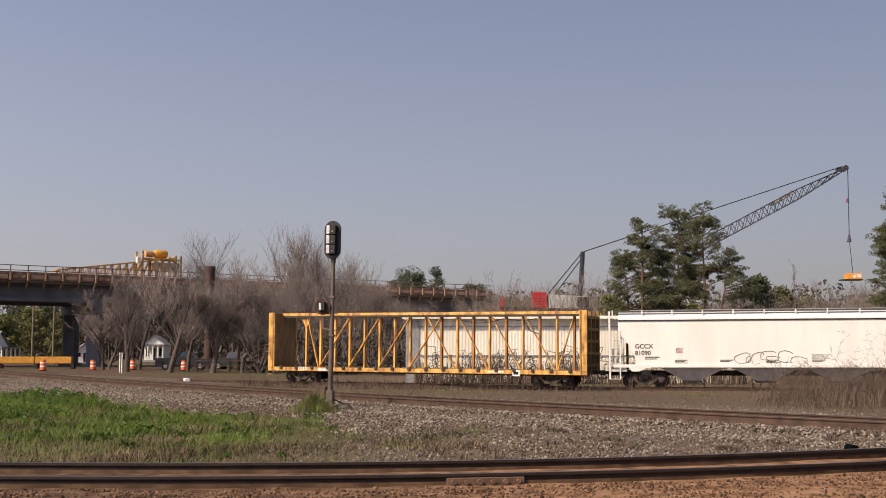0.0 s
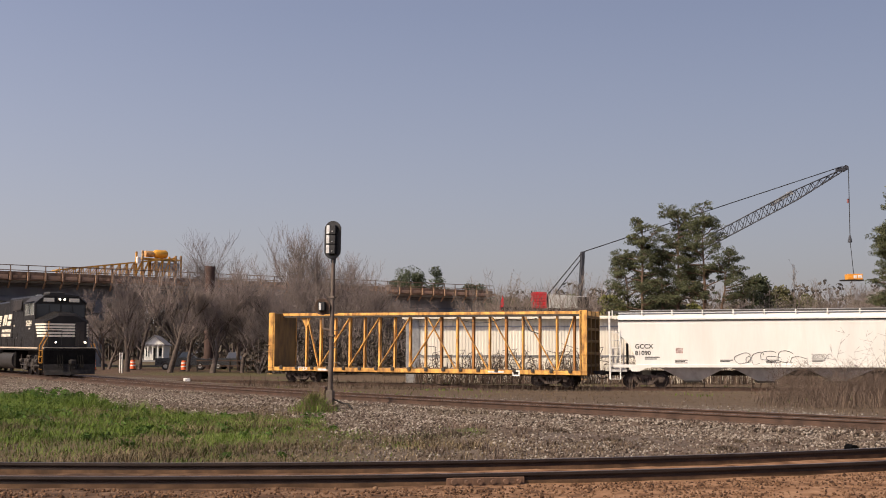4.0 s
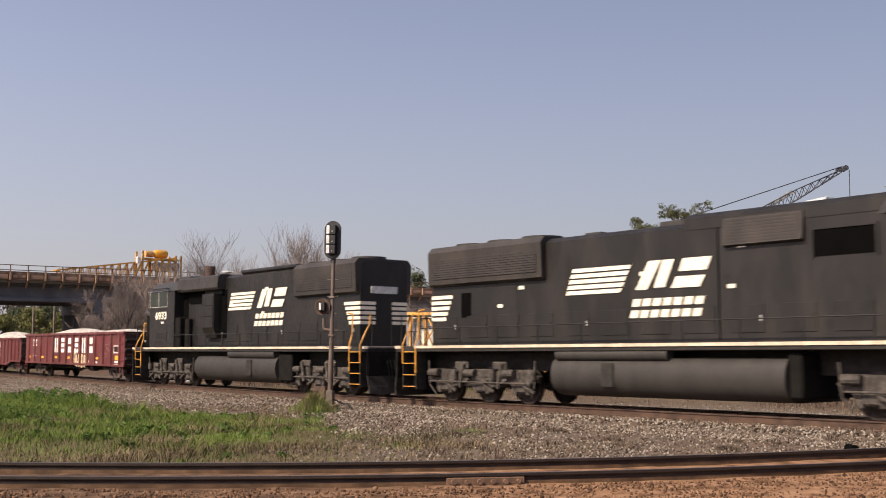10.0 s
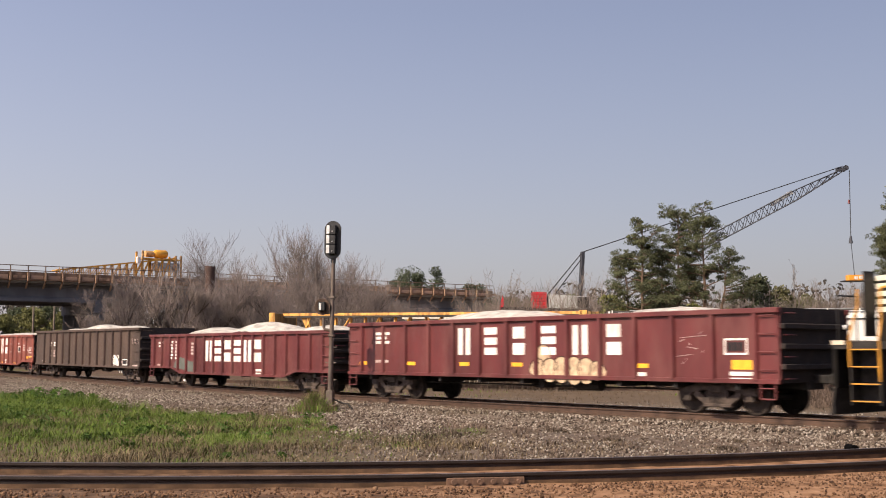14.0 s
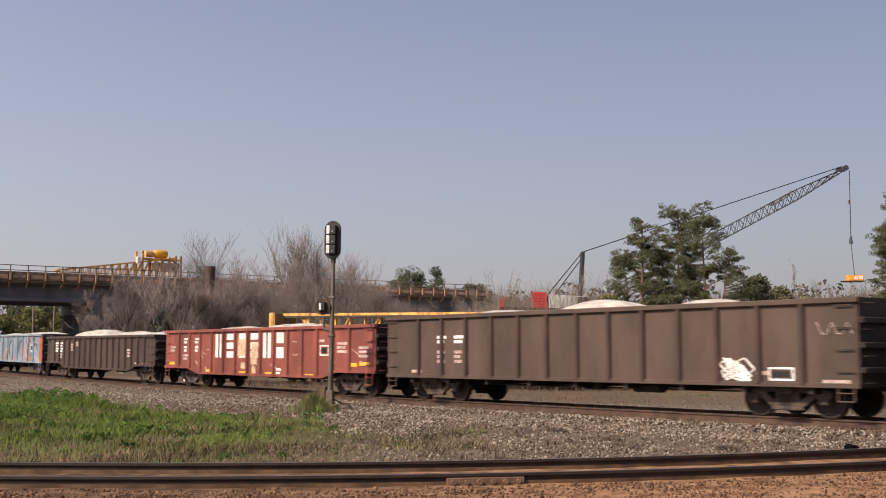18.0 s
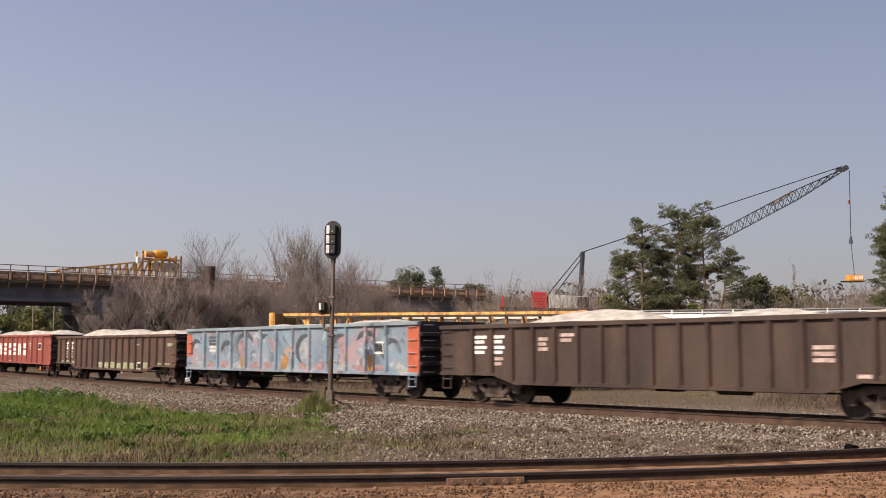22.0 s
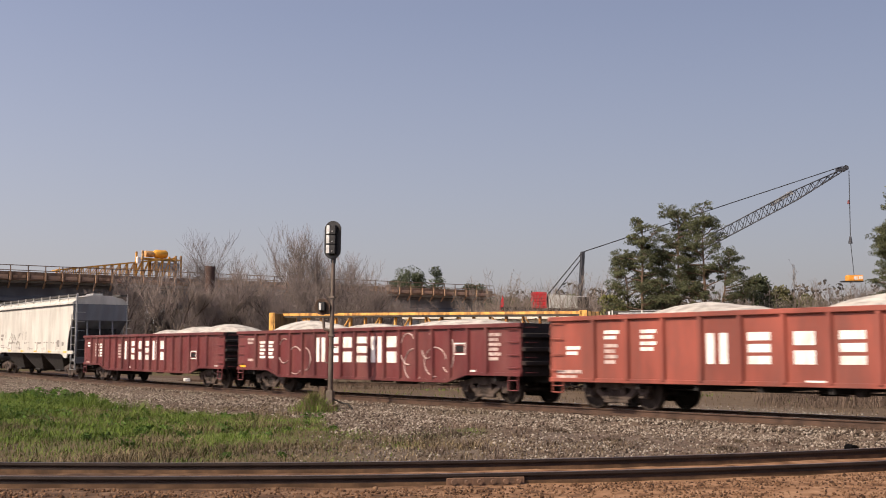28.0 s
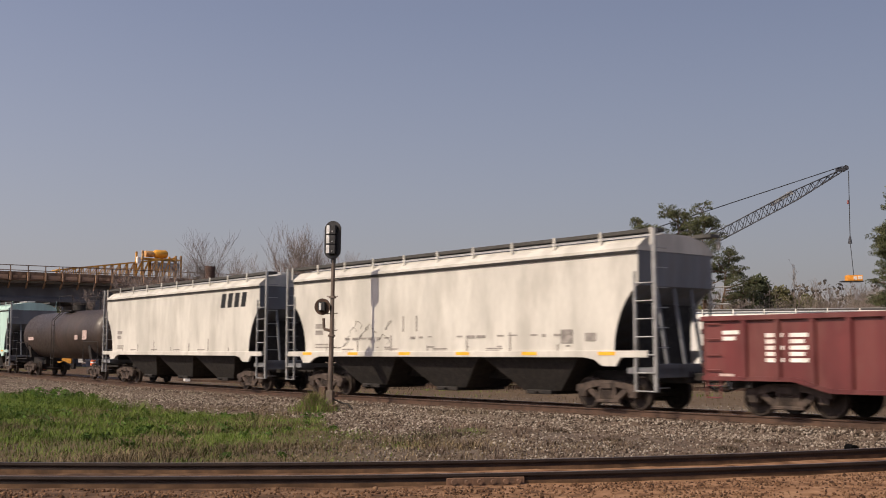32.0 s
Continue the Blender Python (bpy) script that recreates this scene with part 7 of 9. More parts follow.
def drum(x, y):
    gz = float(ground_at([x], [y])[0][0])
    dr = thing("traffic_drum", "orange traffic drum with white bands", "traffic drum", "traffic drums along the road", pose(x, y, gz))
    part("base", Mesh().tube((0, 0, 0), (0, 0, 0.09), 0.36, n=16), M_DARK, dr)
    part("barrel", Mesh().tube((0, 0, 0.09), (0, 0, 0.98), 0.29, 0.23, 18), M_BARREL, dr, "", True)
    for z in (0.35, 0.68):
        part("band", Mesh().tube((0, 0, z), (0, 0, z + 0.12), 0.283 - (z - 0.09) * 0.067 + 0.012, n=18), M_BAND, dr)


for px, d in ((80, 101), (168, 106), (238, 112), (328, 108), (5, 112)):
    drum((px - 784) / 1950 * d, d)


def simple_post(x, y, h, r, material, name, label, category):
    gz = float(ground_at([x], [y])[0][0])
    p = thing(name, label, category, "", pose(x, y, gz))
    part("pole", Mesh().tube((0, 0, -0.1), (0, 0, h), r, r * 0.8, 10), material, p, "", True)
    return p


M_POLE = mat("grey timber pole", (0.16, 0.13, 0.10), 0.9, 0, 0.3, 2)
for px, d, h in ((60, 150, 9.0), (97, 145, 8.6), (851, 160, 10.5), (734, 170, 11.0)):
    p = simple_post((px - 784) / 1950 * d, d, h, 0.16, M_POLE, "utility_pole", "weathered wooden utility pole", "pole")
    part("crossarm", Mesh().box(-1.1, 1.1, -0.06, 0.06, h - 0.7, h - 0.55), M_POLE, p)
for px, d in ((219, 94), (215, 96)):
    p = simple_post((px - 784) / 1950 * d, d, 1.75, 0.06, M_HOUSE, "marker_post", "white marker post beside the track", "post")
    part("cap", Mesh().tube((0, 0, 1.75), (0, 0, 1.82), 0.075, n=8), M_DARK, p)


def yellow_barrier():
    b = thing("barrier", "long yellow steel beam barrier under the bridge", "barrier", "", pose(-42.6, 112, float(ground_at([-42.6], [112])[0][0]), 0, 0, 3))
    for i in range(3):
        part("beam", Mesh().box(-6 + i * 3.7, -2.4 + i * 3.7, -0.2, 0.2, 0.5, 1.2, 0.04), M_YELLOW, b)
    for i in range(4):
        part("foot", Mesh().box(-5.8 + i * 3.6, -5.5 + i * 3.6, -0.4, 0.4, -0.05, 0.52), M_DARK, b)


yellow_barrier()


def pickup(x, y, yaw, label):
    gz = float(ground_at([x], [y])[0][0])
    c = thing("pickup_truck", label, "truck", "", pose(x, y, gz, 0, 0, yaw))
    part("body", Mesh().prism([(-2.7, 0.5), (2.6, 0.5), (2.7, 0.8), (2.65, 1.1), (1.3, 1.2), (-2.7, 1.2)], -0.95, 0.95, "y"), M_TRUCK, c, "dark painted body")
    part("cab", Mesh().loft([[(1.3, -0.9, 1.2), (1.3, 0.9, 1.2), (-0.9, 0.9, 1.2), (-0.9, -0.9, 1.2)], [(0.6, -0.75, 1.85), (0.6, 0.75, 1.85), (-0.6, 0.75, 1.85), (-0.6, -0.75, 1.85)]]), M_TRUCK, c)
    for s in (-1, 1):
        part("side_window", Mesh().add([(1.0, s * 0.9, 1.28), (0.55, s * 0.79, 1.76), (-0.5, s * 0.79, 1.76), (-0.75, s * 0.9, 1.28)], [(0, 1, 2, 3)]), M_GLASS, c)
    for sx in (-1.7, 1.7):
        for s in (-1, 1):
            wh = part("wheel", Mesh().lathe_y(sx, 0.38, [(0.1, s * 0.72), (0.36, s * 0.72), (0.38, s * 0.76), (0.38, s * 0.92), (0.35, s * 0.96), (0.2, s * 0.95)], 18), M_DARK, c, "black tyre")
            part("rim", Mesh().lathe_y(sx, 0.38, [(0.02, s * 0.955), (0.2, s * 0.95), (0.2, s * 0.93)], 14), M_GALV, wh)


def rail_fence():
    """A low dark timber fence under the bare trees."""
    x0, y0 = -23.5, 106.0
    gz = float(ground_at([x0], [y0])[0][0])
    f = thing("rail_fence", "low dark timber rail fence under the bare trees", "fence", "", pose(x0, y0, gz, 0, 0, -6))
    for i in range(6):
        part("post", Mesh().box(i * 1.6 - 0.06, i * 1.6 + 0.06, -0.06, 0.06, -0.05, 1.15), M_DARK, f)
    for z in (0.45, 0.95):
        part("rail", Mesh().box(-0.1, 8.1, -0.09, -0.06, z, z + 0.12), M_RAIL, f)


rail_fence()
M_TRUCK = mat("dark vehicle paint", (0.03, 0.032, 0.036), 0.3, 0, 0.15, 1)
pickup(-26.2, 112, 6, "dark pickup truck parked under bare trees")
pickup(-22.0, 118, -8, "dark grey pickup truck parked behind the trees")
# bits of litter by the rails
for x, y, w, name, label in ((-17.3, 75.0, 0.5, "litter", "crumpled pale litter beside the rail"), (3.58, 15.6, 0.16, "litter", "small white scrap on the gravel")):
    gz = float(ground_at([x], [y])[0][0])
    bm = Mesh()
    bm.loft([[(w * math.cos(a) * random.uniform(0.4, 0.6), 0.6 * w * math.sin(a) * random.uniform(0.5, 1), zz) for a in (2 * math.pi * i / 7 for i in range(7))] for zz in (0.0, w * 0.3, w * 0.42)])
    tagged(part(name, bm, M_BAND, None), label, "litter").matrix_world = pose(x, y, gz)
_d = thing("pipe_end", "dark round pipe end lying beside the near rail", "pipe", "", pose(6.3, 17.05, float(ground_at([6.3], [17.05])[0][0]) + 0.04))
part("shell", Mesh().lathe_y(0, 0, [(0.04, 0), (0.066, 0), (0.066, 0.3), (0.04, 0.3)], 20), M_VOID, _d, "", True)



# ---------------------------------------------------------------- plants
def limbs_mesh(name, segs, material, sides=4):
    """Tapered prisms along many segments (start, end, start radius, end radius) as one mesh."""
    a = np.array([s[0] for s in segs], dtype=float)
    b = np.array([s[1] for s in segs], dtype=float)
    r0, r1 = np.array([s[2] for s in segs]), np.array([s[3] for s in segs])
    d = b - a
    d /= np.linalg.norm(d, axis=1)[:, None] + 1e-9
    ref = np.where(abs(d[:, 2:3]) > 0.9, [[1.0, 0, 0]], [[0, 0, 1.0]])
    u = np.cross(d, ref)
    u /= np.linalg.norm(u, axis=1)[:, None] + 1e-9
    w = np.cross(d, u)
    ang = 2 * np.pi * np.arange(sides) / sides
    ring = u[:, None] * np.cos(ang)[None, :, None] + w[:, None] * np.sin(ang)[None, :, None]
    v = np.concatenate([a[:, None] + ring * r0[:, None, None], b[:, None] + ring * r1[:, None, None]], axis=1).reshape(-1, 3)
    k = np.arange(sides)
    q = np.stack([k, (k + 1) % sides, sides + (k + 1) % sides, sides + k], axis=1)
    f = (np.arange(len(segs)) * 2 * sides)[:, None, None] + q[None]
    return arrays(name, v, f.reshape(-1, 4), material)


def grow(rng, height, upright, forks=4, levels=4, trunk=0.3, first=0.22):
    """Segments of a bare tree, by level: trunk, limbs, branches, twigs."""
    out = [[] for _ in range(levels + 1)]

    def branch(p, d, length, r, level):
        steps = 3 if level < levels else 2
        pts = [p]
        for i in range(steps):
            d = (d + Vector((rng.gauss(0, 0.13), rng.gauss(0, 0.13), rng.gauss(0.05, 0.1) + 0.07 * upright))).normalized()
            q = pts[-1] + d * (length / steps)
            ra, rb = r * (1 - 0.5 * i / steps), r * (1 - 0.5 * (i + 1) / steps)
            out[level].append((tuple(pts[-1]), tuple(q), max(ra, 0.010), max(rb, 0.008)))
            pts.append(q)
        if level == levels:
            return
        n = forks + (1 if level == 0 else 0) + rng.randint(0, 1)
        for k in range(n):
            t = rng.uniform(0.35, 1.0) if level else first + (1 - first) * (k + rng.random()) / n
            i = min(int(t * steps), steps - 1)
            base = pts[i].lerp(pts[i + 1], min(1, t * steps - i))
            side = Vector((rng.gauss(0, 1), rng.gauss(0, 1), 0))
            side.normalize()
            nd = (d * (0.55 + 0.5 * upright) + side * rng.uniform(0.55, 1.1) * (1.25 - 0.6 * upright) + Vector((0, 0, 0.28 + 0.3 * upright))).normalized()
            branch(base, nd, length * rng.uniform(0.5, 0.78) * (1.0 if level else 0.95), r * (0.42 if level else 0.36), level + 1)

    branch(Vector((0, 0, -0.1)), Vector((rng.gauss(0, 0.05), rng.gauss(0, 0.05), 1)), height * 0.42, trunk, 0)
    top = max(s[1][2] for lv in out for s in lv)
    k = height / top
    return [[(tuple(c * k for c in s[0]), tuple(c * k for c in s[1]), s[2], s[3]) for s in lv] for lv in out]


def bare_tree(x, y, seed, height, upright=0.3, trunk=0.2, forks=5, label="bare leafless tree with a spreading twiggy crown", twig=None, limb=None):
    rng = random.Random(seed)
    gz = float(ground_at([x], [y])[0][0])
    lv = grow(rng, height, upright, forks, 4, trunk)
    t = thing("bare_tree", label, "tree", "bare trees along the road", pose(x, y, gz))
    part("trunk", limbs_mesh("trunk", lv[0], M_BARK, 8), None, t)
    part("branchwork", limbs_mesh("branchwork", lv[1] + lv[2], limb or M_BARK, 5), None, t)
    tagged(part("twig_crown", limbs_mesh("twig_crown", lv[3] + lv[4], twig or M_TWIG, 3), None, t), kind="stuff")
    return t


def leaf_cloud(name, centers, radii, per, size, material, seed, flat=0.75, thin=0.45):
    """Small leaf quads in many clumps, as one mesh."""
    rng = np.random.default_rng(seed)
    c = np.repeat(np.array(centers, dtype=float), per, axis=0)
    r = np.repeat(np.array(radii, dtype=float), per)
    d = rng.normal(size=c.shape)
    d /= np.linalg.norm(d, axis=1)[:, None]
    p = c + d * (r * rng.uniform(0.35, 1.0, len(r)) ** 0.7)[:, None] * np.array([1, 1, flat])
    u = rng.normal(size=c.shape)
    u /= np.linalg.norm(u, axis=1)[:, None]
    w = np.cross(u, rng.normal(size=c.shape))
    w /= np.linalg.norm(w, axis=1)[:, None]
    s = size * rng.uniform(0.6, 1.4, len(r))[:, None]
    v = np.stack([p - u * s, p - w * s * thin, p + u * s, p + w * s * thin], axis=1).reshape(-1, 3)
    q = (np.arange(len(r)) * 4)[:, None] + np.arange(4)[None]
    return arrays(name, v, q, material)


def pine(x, y, seed, height, crown_from=0.45, spread=3.4, clumps=70, per=60, lean=0.0, label="tall pine with an open tufted crown"):
    rng = random.Random(seed)
    gz = float(ground_at([x], [y])[0][0])
    t = thing("pine_tree", label, "tree", "pines behind the siding", pose(x, y, gz))
    pts = [Vector((lean * (i / 8) ** 2 + rng.gauss(0, 0.08), rng.gauss(0, 0.08), height * i / 8 - 0.1)) for i in range(9)]
    part("trunk", limbs_mesh("trunk", [(tuple(pts[i]), tuple(pts[i + 1]), 0.26 * (1 - i / 9), 0.26 * (1 - (i + 1) / 9)) for i in range(8)], M_PINEBARK, 8), None, t)
    segs, cen, rad = [], [], []
    for k in range(clumps // 3):
        f = crown_from + (1 - crown_from) * (k + rng.random()) / (clumps // 3)
        i = min(int(f * 8), 7)
        base = pts[i].lerp(pts[i + 1], f * 8 - i)
        reach = spread * (1.05 - 0.75 * ((f - crown_from) / (1 - crown_from)) ** 1.6) * rng.uniform(0.45, 1.1)
        a = rng.uniform(0, 6.283)
        mid = base + Vector((math.cos(a) * reach * 0.55, math.sin(a) * reach * 0.55, rng.uniform(0.1, 0.6)))
        end = mid + Vector((math.cos(a + rng.gauss(0, 0.3)) * reach * 0.45, math.sin(a) * reach * 0.45, rng.uniform(0.0, 0.7)))
        segs += [(tuple(base), tuple(mid), 0.07, 0.05), (tuple(mid), tuple(end), 0.05, 0.025)]
        for k2 in range(11):
            f2 = 0.25 + 0.85 * rng.random()
            q = (mid if f2 < 0.5 else end).lerp(end if f2 < 0.5 else mid, rng.random() * 0.5) + Vector((rng.gauss(0, 0.42), rng.gauss(0, 0.42), rng.gauss(0.15, 0.26)))
            segs.append((tuple(mid.lerp(end, rng.random())), tuple(q), 0.02, 0.01))
            cen.append(tuple(q))
            rad.append(rng.uniform(0.28, 0.6))
    cen.append(tuple(pts[8]))
    rad.append(0.7)
    part("branchwork", limbs_mesh("branchwork", segs, M_PINEBARK, 4), None, t)
    tagged(part("crown", leaf_cloud("crown", cen, rad, per, 0.125, M_PINE, seed, 0.5, 0.2), None, t, "dark green needle tufts"), kind="stuff")
    return t


def leafy_tree(x, y, seed, height, width, material, label, n=60, per=55, base=0.25, name="evergreen_tree", size=0.22):
    rng = random.Random(seed)
    gz = float(ground_at([x], [y])[0][0])
    t = thing(name, label, "tree", "", pose(x, y, gz))
    lv = grow(rng, height * 0.85, 0.4, 4, 2, 0.2)
    part("trunk", limbs_mesh("trunk", lv[0], M_BARK, 7), None, t)
    part("branchwork", limbs_mesh("branchwork", lv[1] + lv[2], M_BARK, 4), None, t)
    cen, rad = [], []
    for _ in range(n):
        a, z = rng.uniform(0, 6.283), rng.random()
        prof = math.sin(math.pi * min(0.98, 0.18 + 0.8 * z)) ** 0.7
        r = width / 2 * prof * math.sqrt(rng.random()) * rng.uniform(0.75, 1.12)
        cen.append((r * math.cos(a), r * math.sin(a), height * (base + (0.97 - base) * z)))
        rad.append(rng.uniform(0.07, 0.14) * (width + height) * 0.5)
    tagged(part("crown", leaf_cloud("crown", cen, rad, per, size, material, seed, 0.8), None, t), kind="stuff")
    return t


def at_px(px, d):
    return (px - 784) / 1950 * d


M_OLIVED = leaf_mat("grey-olive leaf buds", (0.13, 0.125, 0.06))
M_TWIG2 = mat("grey-mauve twigs", (0.185, 0.15, 0.14), 0.95, 0, 0.3, 0.6, spread=0.2)
# bare trees: bearing, distance, height, uprightness
for i, (px, d, h, up, tr) in enumerate(((228, 100, 9.4, 0.5, 0.26), (303, 98, 9.8, 0.55, 0.28), (378, 99, 10.2, 0.55, 0.28), (186, 108, 8.4, 0.3, 0.18), (335, 106, 9.4, 0.45, 0.2), (440, 116, 10.8, 0.4, 0.2), (500, 114, 10.4, 0.4, 0.2), (530, 110, 10.0, 0.45, 0.2), (625, 110, 9.6, 0.45, 0.2), (655, 112, 9.4, 0.45, 0.2), (690, 116, 8.8, 0.4, 0.2), (590, 108, 8.6, 0.4, 0.2), (410, 124, 15.6, 0.45, 0.3),
                                        (430, 100, 7.4, 0.15, 0.2), (488, 100, 8.6, 0.3, 0.2), (545, 118, 16.4, 0.85, 0.26), (580, 121, 14.6, 0.8, 0.22), (520, 106, 8.6, 0.5, 0.2),
                                        (602, 112, 10.0, 0.5, 0.2), (640, 124, 10.8, 0.6, 0.2), (672, 120, 9.4, 0.4, 0.2), (700, 132, 8.8, 0.4, 0.2), (318, 136, 11.2, 0.3, 0.24), (470, 134, 11.8, 0.3, 0.26), (195, 112, 6.6, 0.0, 0.18),
                                        (745, 150, 8.0, 0.4, 0.2), (790, 150, 7.4, 0.4, 0.2), (612, 113, 12.2, 0.55, 0.22), (652, 115, 11.4, 0.5, 0.22), (452, 119, 13.0, 0.45, 0.22), (338, 121, 12.6, 0.4, 0.22), (250, 116, 11.0, 0.4, 0.2), (495, 117, 12.0, 0.5, 0.2), (425, 108, 10.6, 0.45, 0.2), (692, 126, 8.8, 0.4, 0.2), (722, 134, 8.8, 0.4, 0.2), (762, 138, 8.6, 0.4, 0.2), (805, 140, 8.2, 0.4, 0.2), (705, 118, 7.6, 0.3, 0.2), (740, 122, 7.4, 0.3, 0.2))):
    bare_tree(at_px(px, d), d, 100 + i, h, up, tr, 6 if d < 105 or h > 14 else 5, twig=M_TWIG if i % 2 else M_TWIG2, limb=M_BARK if d < 104 or i % 3 == 0 else M_LIMB)
for i, (px, d, h, up) in enumerate(((965, 165, 11.5, 0.6), (998, 172, 12.5, 0.6), (925, 180, 11, 0.5), (1060, 120, 8.5, 0.6), (1462, 112, 9.8, 0.7), (1500, 118, 9.8, 0.5), (1545, 108, 9.4, 0.4), (1425, 125, 9.6, 0.4), (1275, 135, 9.0, 0.5), (1568, 100, 7.8, 0.4))):
    bare_tree(at_px(px, d), d, 160 + i, h, up, 0.18, 4, "thin bare tree at the edge of the woods")
# pines
for i, (px, d, h, cf, sp, n, lean) in enumerate(((1136, 106, 14.0, 0.44, 3.3, 78, 0.2), (1202, 108, 15.5, 0.40, 3.2, 93, 0.1), (1246, 105, 15.1, 0.46, 2.8, 75, 0.2), (1268, 104, 10.9, 0.62, 3.4, 36, 1.4), (1112, 110, 11.4, 0.42, 2.8, 39, -0.4), (1172, 111, 12.2, 0.42, 2.8, 48, 0),
                                                 (1580, 96, 13.0, 0.4, 2.2, 72, 0.0), (1610, 92, 15, 0.35, 2.6, 80, 0))):
    pine(at_px(px, d), d, 200 + i, h, cf, sp, n, 62, lean)
# evergreens and spring growth behind
for i, (px, d, h, w, mt, lb) in enumerate(((1345, 112, 9.9, 3.6, M_PINE2, "rounded dark evergreen tree by the pines"), (1384, 116, 9.2, 4.0, M_OLIVED, "olive green leafing tree"), (1232, 118, 7.6, 5.0, M_OLIVE, "yellow-green leafing tree by pines"), (1150, 116, 8.2, 5.5, M_PINE2, "dark evergreen tree under the pines"),
                                           (1080, 122, 8.6, 4.4, M_OLIVE, "olive green tree beside the pines"), (1195, 112, 7.4, 5.0, M_PINE2, "dark evergreen tree under the pines"), (1290, 122, 7.0, 4.5, M_OLIVE, "olive bush at the wood's edge"))):
    leafy_tree(at_px(px, d), d, 230 + i, h, w, mt, lb)
for i, (px, d, h, w, mt) in enumerate(((722, 210, 18.4, 7.4, M_PINE2), (772, 215, 18.8, 4.6, M_PINE2), (830, 220, 15.6, 8.0, M_PINE2), (700, 215, 16.4, 6.0, M_PINE2), (850, 225, 16.0, 5, M_PINE2), (742, 212, 17.2, 5, M_PINE2), (870, 215, 13.2, 6, M_PINE2), (905, 190, 11.8, 7, M_OLIVED), (945, 195, 12.6, 6, M_OLIVED), (1010, 190, 12.0, 7, M_OLIVE),
                                       (55, 205, 10.6, 8, M_OLIVE), (85, 210, 11.2, 8, M_PINE2), (30, 215, 10.5, 7, M_PINE2), (112, 200, 9.0, 6, M_OLIVE), (10, 190, 8.0, 6, M_OLIVE), (1425, 170, 11.0, 9, M_OLIVED), (1520, 165, 10, 8, M_OLIVED))):
    leafy_tree(at_px(px, d), d, 260 + i, h, w, mt, "distant evergreen tree at the skyline" if mt is M_PINE2 else "distant olive green tree", 64, 130, 0.15, size=0.19)


def far_woods():
    """A far belt of mixed woods that closes the view all round."""
    rng = random.Random(77)
    cen, rad, segs = [], [], []
    for i in range(2100):
        a = rng.uniform(0, 6.283) if i < 1200 else rng.uniform(-0.5, 0.5)
        d = rng.uniform(240, 330)
        x, y = d * math.sin(a), d * math.cos(a)
        h = rng.uniform(8, 17.5)
        segs.append(((x, y, -0.6), (x, y, h * 0.8), 0.2, 0.08))
        for _ in range(5):
            cen.append((x + rng.gauss(0, 1.8), y + rng.gauss(0, 1.8), h * rng.uniform(0.15, 1.0) - 0.5))
            rad.append(rng.uniform(1.4, 3.0))
    tagged(new("far_woods", leaf_cloud("far_woods", cen, rad, 15, 0.6, leaf_mat("far mixed woods", (0.105, 0.088, 0.07)), 7, 0.9)), "distant mixed woods along the horizon", "woods", kind="stuff")
    tagged(new("far_trunks", limbs_mesh("far_trunks", segs, M_BARK, 4)), "distant tree trunks", "woods", kind="stuff")


far_woods()


def understory():
    """Dark brush between the road and the siding, seen through the flatcar and below the bare trees."""
    rng = random.Random(12)
    cen, rad, segs = [], [], []
    for i in range(230):
        px, d = rng.uniform(455, 735), rng.uniform(96, 128)
        x, h = at_px(px, d), rng.uniform(1.5, 4.5)
        for _ in range(4):
            cen.append((x + rng.gauss(0, 0.7), d + rng.gauss(0, 0.7), h * rng.uniform(0.1, 1) - 0.3))
            rad.append(rng.uniform(0.5, 1.1))
        for _ in range(5):
            segs.append(((x, d, -0.6), (x + rng.gauss(0, 0.8), d + rng.gauss(0, 0.8), h * rng.uniform(0.7, 1.5)), 0.03, 0.012))
    tagged(new("brush", leaf_cloud("brush", cen, rad, 14, 0.22, leaf_mat("dark brush leaves", (0.085, 0.07, 0.055)), 12)), "dark tangled brush under the bare trees", "brush", kind="stuff")
    tagged(new("brush_stems", limbs_mesh("brush_stems", segs, M_TWIG, 3)), "thin brush stems", "brush", kind="stuff")


understory()


def brush_belt():
    """Bare grey-brown thicket behind the sidings, with thin uneven tops."""
    rng = random.Random(19)
    segs = []
    for i in range(540):
        if i < 220:
            px, d = rng.uniform(855, 1075), rng.uniform(128, 160)
            top = 11.2 + 1.2 * math.sin(px * 0.045) + 1.0 * math.sin(px * 0.11)
        else:
            px, d = rng.uniform(1270, 1640), rng.uniform(108, 140)
            top = 9.6 + 0.8 * math.sin(px * 0.05) + 0.7 * math.sin(px * 0.13)
        h = top * rng.uniform(0.55, 1.08)
        p = Vector((at_px(px, d), d, -0.7))
        for s in range(3):
            way = Vector((rng.gauss(0, 0.22), rng.gauss(0, 0.22), 1)).normalized()
            a, q = p, p + way * h * 0.4
            segs.append((tuple(a), tuple(q), 0.05, 0.035))
            for k in range(3):
                e = q + (way + Vector((rng.gauss(0, 0.3), rng.gauss(0, 0.3), 0))).normalized() * h * rng.uniform(0.3, 0.6)
                segs.append((tuple(q), tuple(e), 0.03, 0.015))
                for _ in range(7):
                    f = q.lerp(e, rng.uniform(0.25, 0.95))
                    segs.append((tuple(f), tuple(f + Vector((rng.gauss(0, 0.45), rng.gauss(0, 0.45), rng.uniform(0.2, 1.1)))), 0.016, 0.01))
    tagged(new("brush", limbs_mesh("brush", segs, M_BRUSH, 3)), "bare grey-brown thicket behind the sidings", "brush", kind="stuff")


brush_belt()


